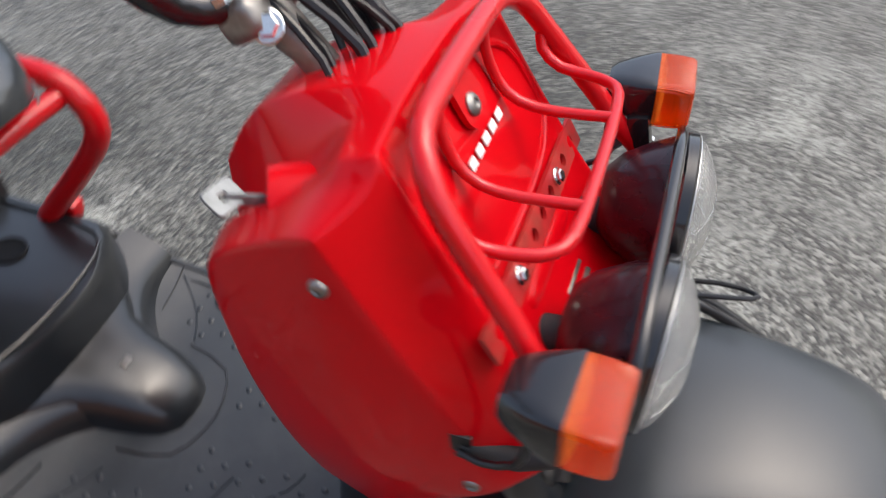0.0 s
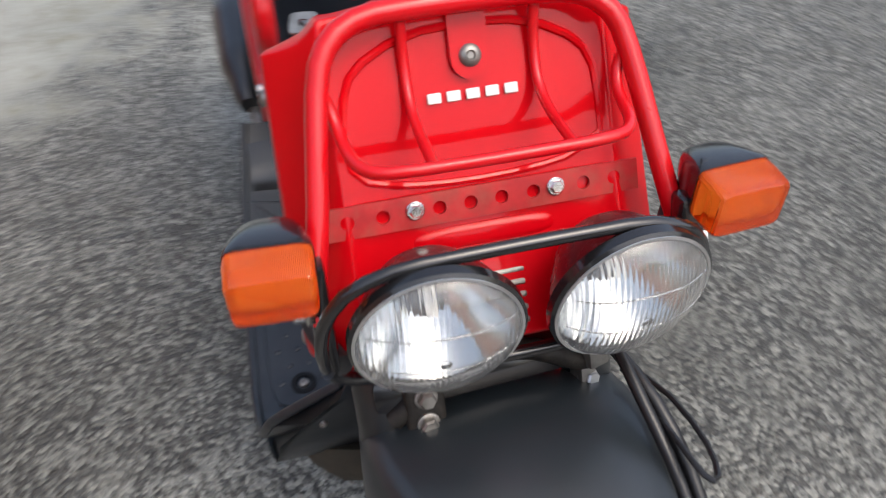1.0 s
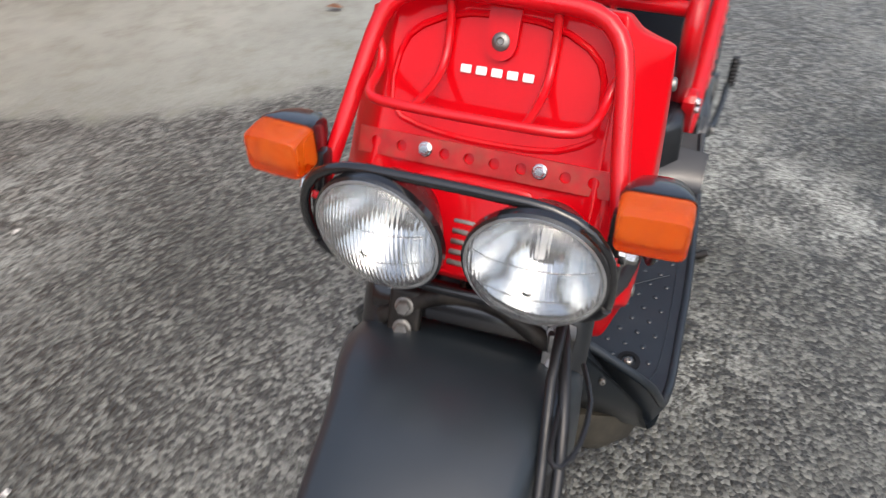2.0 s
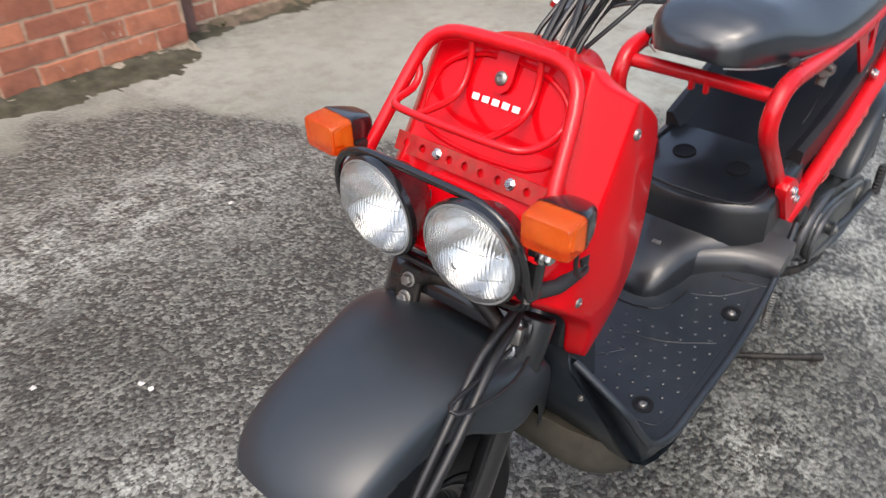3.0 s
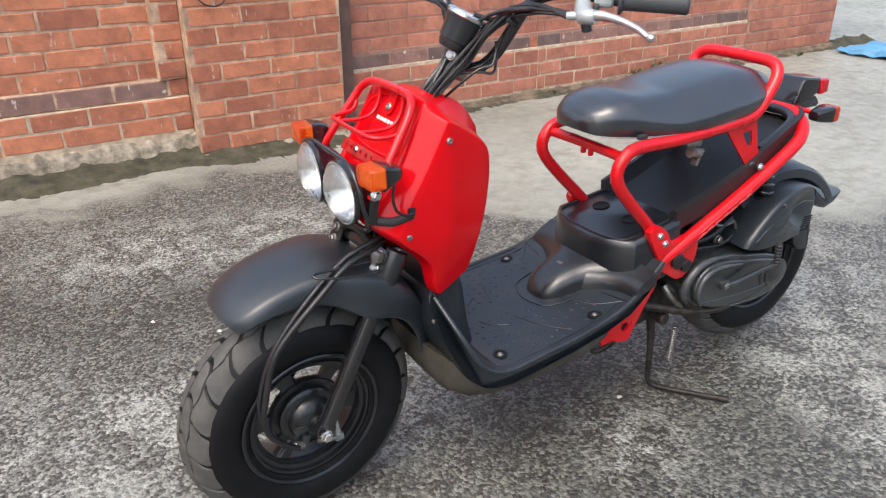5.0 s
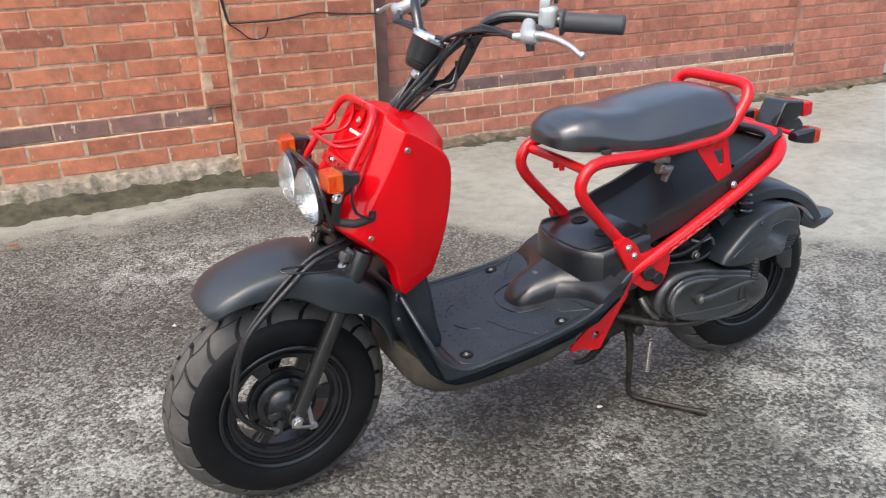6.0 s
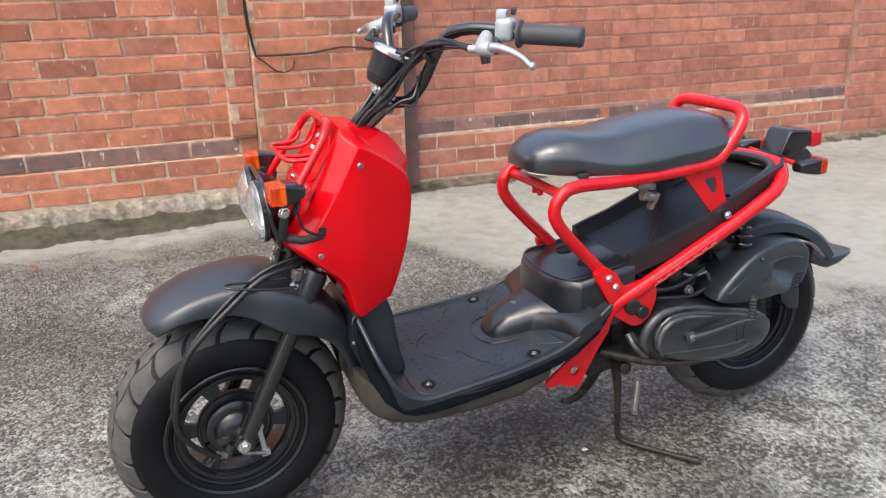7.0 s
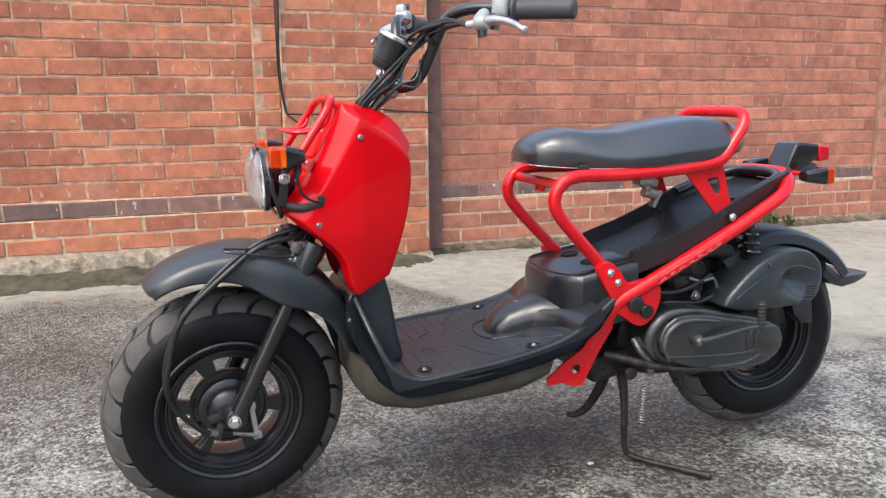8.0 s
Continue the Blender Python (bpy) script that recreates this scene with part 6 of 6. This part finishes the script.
def leaf_mesh(bm, at, yaw, tilt, length, width, curl=0.2):
    """A pointed blade, bent along its middle."""
    m = Matrix.Translation(at) @ Euler((tilt, 0, yaw)).to_matrix().to_4x4()
    left, mid, right = [], [], []
    for k in range(6):
        f = k / 5
        w = width * math.sin(math.pi * min(1, f * 0.92 + 0.08)) ** 0.8 / 2
        z = curl * length * math.sin(f * 2.2) * 0.5
        for out, sx in ((left, -w), (mid, 0.0), (right, w)):
            out.append(bm.verts.new(m @ Vector((sx, f * length, z + abs(sx) * 0.35))))
    for k in range(5):
        bm.faces.new((left[k], left[k + 1], mid[k + 1], mid[k]))
        bm.faces.new((mid[k], mid[k + 1], right[k + 1], right[k]))


for at, yaw in (((-0.535, 1.915, 0.012), 1.1), ((0.12, -1.26, 0.006), 2.0), ((1.91, 1.04, 0.012), 0.3)):
    bm = bmesh.new()
    leaf_mesh(bm, (0, 0, 0), yaw, 0.05, 0.055, 0.034, 0.12)
    ob = part("dead_leaf", bm, LEAF)
    ob.location = at
    tagged(ob, "small dry brown leaf lying on the ground", "leaf", "fallen leaves")
rnd = random.Random(8)
for x, y in ((0.779, -0.083), (0.05, 0.737), (0.586, 1.216), (0.046, 0.767), (-0.103, 0.924)):
    bm = bmesh.new()
    bmesh.ops.create_icosphere(bm, subdivisions=1, radius=0.008)
    for v in bm.verts:
        v.co *= rnd.uniform(0.6, 1.25)
        v.co.z *= 0.4
    ob = part("pale_chip", bm, PAPER, smooth=False)
    ob.location, ob.rotation_euler = (x, y, 0.003), (0, 0, rnd.uniform(0, 3))
    tagged(ob, "small pale stone chip on the asphalt", "stone chip", "stone chips")


def weed(at, count, size, seed):
    r = random.Random(seed)
    ob = bmesh.new()
    for k in range(count):
        a = r.uniform(0, 2 * math.pi)
        d = r.uniform(0, size * 0.5)
        leaf_mesh(ob, (d * math.cos(a), d * 0.5 * math.sin(a), r.uniform(0, size * 0.25)), r.uniform(0, 6.28), r.uniform(0.2, 1.2), r.uniform(0.4, 1.0) * size * 0.6, size * r.uniform(0.10, 0.2), 0.3)
    w = part("weed", ob, GREEN)
    w.location = at
    return tagged(w, "small green weeds growing at the wall's foot", "weed", "weeds")


for k, (x, c, z) in enumerate(((3.42, 24, 0.12), (3.60, 40, 0.17), (3.78, 22, 0.11), (2.7, 10, 0.05), (5.0, 16, 0.09), (1.45, 10, 0.05))):
    weed((x, Y_B - 0.085 - (0.10 if x > 4.5 else 0), 0.01), c, z, 50 + k)

# blue sheet and planted crate past the end of the wall
bm = bmesh.new()
rows = []
for i in range(26):
    row = []
    for j in range(30):
        x, y = i / 25, j / 29
        px = 5.42 + 0.55 * x + 0.05 * noise.noise((y * 4, 1, 0))
        pyy = 1.35 + 1.0 * y + 0.05 * noise.noise((x * 4, 2, 0))
        row.append(bm.verts.new((px, pyy, 0.035 + 0.05 * abs(noise.noise((px * 5, pyy * 5, 2))) - (0.03 if i in (0, 25) or j in (0, 29) else 0))))
    rows.append(row)
skin(bm, rows, caps=False, closed=False)
tagged(part("tarpaulin", bm, TARP), "crumpled light blue plastic sheet on the ground", "tarpaulin")
crate = thing("plant_crate", "blue plastic crate filled with green plants", "planter", at=(6.35, 1.75, 0))
bm = bmesh.new()
rings = []
for z, k in ((0, 0.90), (0.02, 0.92), (0.28, 1.0), (0.30, 1.04), (0.30, 0.95), (0.26, 0.94)):
    rings.append([bm.verts.new((0.28 * k * sx, 0.36 * k * sy, z)) for sx, sy in ((-1, -1), (1, -1), (1, 1), (-1, 1))])
skin(bm, rings)
part("crate", bevelled(bm, 0.012), CRATE, crate)
bm = bmesh.new()
rnd = random.Random(3)
for k in range(170):
    leaf_mesh(bm, (rnd.uniform(-0.22, 0.22), rnd.uniform(-0.30, 0.30), rnd.uniform(0.24, 0.36)), rnd.uniform(0, 6.28), rnd.uniform(0.1, 1.3), rnd.uniform(0.08, 0.20), rnd.uniform(0.02, 0.045), 0.3)
tagged(part("foliage", bm, GREEN, crate), kind="stuff")


# ---- walls ----
COURSE, PITCH, BW, BH = 0.0823, 0.2395, 0.231, 0.0742
FOOT_Z, PIER_Z, FAR_Z = 0.135, 0.112, 0.122


def brick_meshes(name, material, length):
    """A few worn bricks of one size, each a little different."""
    out = []
    r = random.Random(int(length * 1000))
    for k in range(5):
        bm = bmesh.new()
        bmesh.ops.create_cube(bm, size=1)
        bmesh.ops.scale(bm, vec=(length, 0.10, BH), verts=bm.verts)
        bevelled(bm, 0.0035 + 0.002 * (k % 2), 1)
        for v in bm.verts:
            v.co += Vector((r.uniform(-1, 1) * 0.0035, r.uniform(-1, 1) * 0.0010, r.uniform(-1, 1) * 0.0028))
        me = bpy.data.meshes.new(name)
        bm.to_mesh(me)
        bm.free()
        me.materials.append(material)
        out.append(me)
    return out


STRETCH = brick_meshes("brick", BRICK, BW)
HEADER = brick_meshes("brick", BRICK, 0.118)
BLUE = brick_meshes("brick", BLUE_BRICK, BW)
DULL, DULL_HEADER = brick_meshes("brick", BRICK_DULL, BW), brick_meshes("brick", BRICK_DULL, 0.118)


def wall_core(name, x0, x1, y, top, label, thick=0.30, mortar=None):
    """Mortar body; its face stands 3 mm behind the bricks."""
    bm = bmesh.new()
    box(bm, (x1 - x0, thick, top), pose((x0 + x1) / 2, y + 0.003 + thick / 2, top / 2), 0.003, 1)
    return tagged(part(name, bm, mortar or MORTAR, None, smooth=False), label, "wall", kind="structure")


def lay(parent, x0, x1, y, first, last, seed, blue=(), joined=None, dull=False, base=FOOT_Z, phase=0.145):
    """Bricks of the courses first to last between x0 and x1, their face at y. joined: a bmesh for those too far off to be picked apart."""
    r = random.Random(seed)
    for c in range(first, last):
        z = base + COURSE * (c + 0.5)
        x = x0 - (x0 - phase - (PITCH * 0.5 if c % 2 else 0.0)) % PITCH
        while x < x1 - 0.03:
            a, b = max(x, x0), min(x + PITCH, x1)
            x += PITCH
            if b - a < 0.05:
                continue
            full = b - a > PITCH * 0.9
            long, short = (DULL, DULL_HEADER) if dull else (STRETCH, HEADER)
            mesh = r.choice((BLUE if c in blue else long) if full else short if (b - a) < PITCH * 0.6 else long)
            native = 0.118 if mesh in short else BW
            sx = (b - a - (0.0050 if dull else 0.0080)) / native
            at = pose((a + b) / 2, y + 0.05 + r.uniform(-0.0012, 0.0008), z + r.uniform(-0.0015, 0.0015), 0, r.uniform(-0.35, 0.35), 0) @ Matrix.Diagonal((sx, 1, 1, 1))
            if joined is not None:
                made = [joined.verts.new(at @ v.co) for v in mesh.vertices]
                for f in mesh.polygons:
                    joined.faces.new([made[i] for i in f.vertices])
            else:
                ob = new("brick", mesh)
                ob.parent, ob.matrix_basis = parent, at


COURSES = 18
TOP = FOOT_Z + COURSE * COURSES


def plinth_core(name, x0, x1, y, z0, z1, parent, mortar):
    """Mortar of the courses that stand proud of the wall."""
    bm = bmesh.new()
    box(bm, (x1 - x0, 0.09, z1 - z0), pose((x0 + x1) / 2, y + 0.003 + 0.045, (z0 + z1) / 2), 0.003, 1)
    part(name, bm, mortar, parent, "", smooth=False)


wall_a = wall_core("wall_left", -6.0, P0, Y_A, TOP, "old red brick wall with pale mortar joints")
pier = wall_core("wall_pier", P0, P1, Y_P, TOP, "red brick pier standing proud of the wall", 0.40)
wall_b = wall_core("wall_right", P1, 4.55, Y_B, TOP, "old dull red brick wall with a dark plinth course", mortar=MORTAR_DULL)
pier_b = wall_core("wall_pier_far", 4.55, 5.62, Y_B - 0.03, TOP, "far red brick pier at the wall's end", 0.40, MORTAR_DULL)


def footing(name, x0, x1, y, h, seed, material=None):
    """Crumbly cement at the wall's foot, its upper edge broken."""
    bm = bmesh.new()
    n = max(4, int((x1 - x0) / 0.022))
    rings = []
    for k in range(n + 1):
        x = x0 + (x1 - x0) * k / n
        w = 0.5 * noise.noise((x * 5, seed, 0)) + 0.6 * noise.noise((x * 17, seed, 3)) + 0.7 * noise.noise((x * 41, seed, 6))
        prof = [(y + 0.03, h - 0.010 + 0.026 * w), (y - 0.004 - 0.006 * w, h - 0.020 + 0.028 * w), (y - 0.014 - 0.008 * w, h * 0.62), (y - 0.022 - 0.016 * w, h * 0.25), (y - 0.034 - 0.024 * w, 0.012), (y - 0.06 - 0.05 * w, -0.01), (y + 0.05, -0.01)]
        rings.append([bm.verts.new(Vector((x, yy + 0.014 * noise.noise((x * 26, zz * 34, seed)), zz))) for yy, zz in prof])
    skin(bm, rings)
    return tagged(part(name, bm, material or FOOTING), "crumbling grey cement footing of the wall", "footing", kind="structure")


footing("trim_footing_left", -6.0, P0 + 0.002, Y_A - 0.04, FOOT_Z - 0.004, 1)
footing("trim_footing_pier", P0 - 0.02, P1 + 0.01, Y_P, 0.045, 2)
footing("trim_footing_right", P1 + 0.002, 4.55, Y_B - 0.03, 0.05, 3, FOOTING_BROWN)
footing("trim_footing_far", 4.54, 5.64, Y_B - 0.03, 0.05, 4, FOOTING_BROWN)

# a sloping stone cap on the wall
for nm, x0, x1, y in (("trim_coping_left", -6.0, P0, Y_A), ("trim_coping_pier", P0, P1, Y_P), ("trim_coping_right", P1, 4.55, Y_B), ("trim_coping_far", 4.55, 5.62, Y_B - 0.03)):
    bm = bmesh.new()
    box(bm, (x1 - x0, 0.36, 0.07), pose((x0 + x1) / 2, y + 0.14, TOP + 0.035), 0.012)
    tagged(part(nm, bm, FOOTING), "weathered stone coping on the wall", "coping", kind="structure")

PL = FOOT_Z + COURSE * 2
plinth_core("plinth_mortar", -1.5, P0 - 0.002, Y_A - 0.040, 0.02, PL - 0.002, wall_a, MORTAR_PALE)
plinth_core("plinth_mortar", -1.5, P0 - 0.002, Y_A - 0.026, PL, PL + COURSE, wall_a, MORTAR)
plinth_core("nib_mortar", 0.345, P0 - 0.002, Y_A - 0.045, PL + COURSE, TOP - 0.01, wall_a, MORTAR)
plinth_core("plinth_mortar", P1 + 0.002, 4.55, Y_B - 0.030, 0.02, PL - 0.002, wall_b, MORTAR_PALE)
plinth_core("plinth_mortar", P1 + 0.002, 4.55, Y_B - 0.016, PL, PL + COURSE, wall_b, MORTAR_DULL)
# plain dark strip: the shade in the pier's corner is painted into its colour
plinth_core("nib_shade_strip", P1 + 0.002, P1 + 0.11, Y_B - 0.07, 0.02, TOP - 0.01, wall_b, NIB_SHADE)
# plinth courses stand proud of the wall above; bricks near the camera are single pieces
lay(wall_a, -1.5, P0, Y_A - 0.040, 0, 2, 11)
lay(wall_a, -1.5, P0, Y_A - 0.026, 2, 3, 12, blue=(2,))
lay(wall_a, -1.5, P0, Y_A, 3, 16, 13)
lay(wall_a, 0.345, P0, Y_A - 0.045, 3, 16, 15)
lay(pier, P0, P1, Y_P, -1, 16, 14, base=PIER_Z, phase=P0 + 0.02)
lay(wall_b, P1, 2.6, Y_B - 0.030, -1, 2, 24, dull=True, base=FAR_Z)
lay(wall_b, P1, 2.6, Y_B - 0.016, 2, 3, 25, blue=(2,), base=FAR_Z)
lay(wall_b, P1 + 0.11, 2.6, Y_B, 3, 12, 26, dull=True, base=FAR_Z)
rest_a, rest_b, rest_q, rest_p, blue_rest = (bmesh.new() for _ in range(5))
lay(None, P0, P1, Y_P, 16, COURSES, 28, joined=rest_p, base=PIER_Z, phase=P0 + 0.02)
lay(None, 0.345, P0, Y_A - 0.045, 16, COURSES, 29, joined=rest_a)
lay(None, -6.0, -1.5, Y_A, 0, COURSES, 21, joined=rest_a)
lay(None, -1.5, 0.345, Y_A, 16, COURSES, 22, joined=rest_a)
lay(None, 2.6, 4.55, Y_B - 0.030, -1, 2, 34, dull=True, base=FAR_Z, joined=rest_b)
lay(None, 2.6, 4.55, Y_B, 3, 12, 36, dull=True, base=FAR_Z, joined=rest_b)
lay(None, P1, 4.55, Y_B, 12, COURSES, 37, dull=True, base=FAR_Z, joined=rest_b)
lay(None, 2.6, 4.55, Y_B - 0.016, 2, 3, 35, blue=(2,), base=FAR_Z, joined=blue_rest)
lay(None, 4.55, 5.62, Y_B - 0.03, -1, COURSES, 27, dull=True, base=FAR_Z, joined=rest_q)
for nm, b, par, mt in (("brickwork", rest_a, wall_a, BRICK), ("brickwork", rest_p, pier, BRICK), ("brickwork", rest_b, wall_b, BRICK_DULL), ("plinth_bricks", blue_rest, wall_b, BLUE_BRICK), ("brickwork", rest_q, pier_b, BRICK_DULL)):
    tagged(part(nm, b, mt, par, smooth=False), kind="stuff")

# unseen plain rendered walls, added to shape what the glossy parts reflect
RENDERED = mat("weathered_cement_render", (0.20, 0.175, 0.155), 0.85, var=0.2, scale=2, bump=0.4, bump_scale=60, dirt=(0.16, 0.15, 0.13), dirt_amount=0.5, dirt_scale=1.5)
bm = bmesh.new()
box(bm, (22.0, 0.25, 1.8), pose(5.0, -9.0, 0.9), 0.02)
tagged(part("wall_unseen_opposite", bm, RENDERED, None, smooth=False), "unseen plain rendered wall added to shape low reflections", "wall", kind="structure")
for nm, y0, y1, h in (("wall_end_near", 0.1, 3.0, 3.6), ("wall_end_far", -3.4, -1.0, 3.0)):
    bm = bmesh.new()
    box(bm, (0.25, y1 - y0, h), pose(-8.0, (y0 + y1) / 2, h / 2), 0.02)
    tagged(part(nm, bm, RENDERED, None, smooth=False), "unseen rendered wall added to shape reflections at the front", "wall", kind="structure")
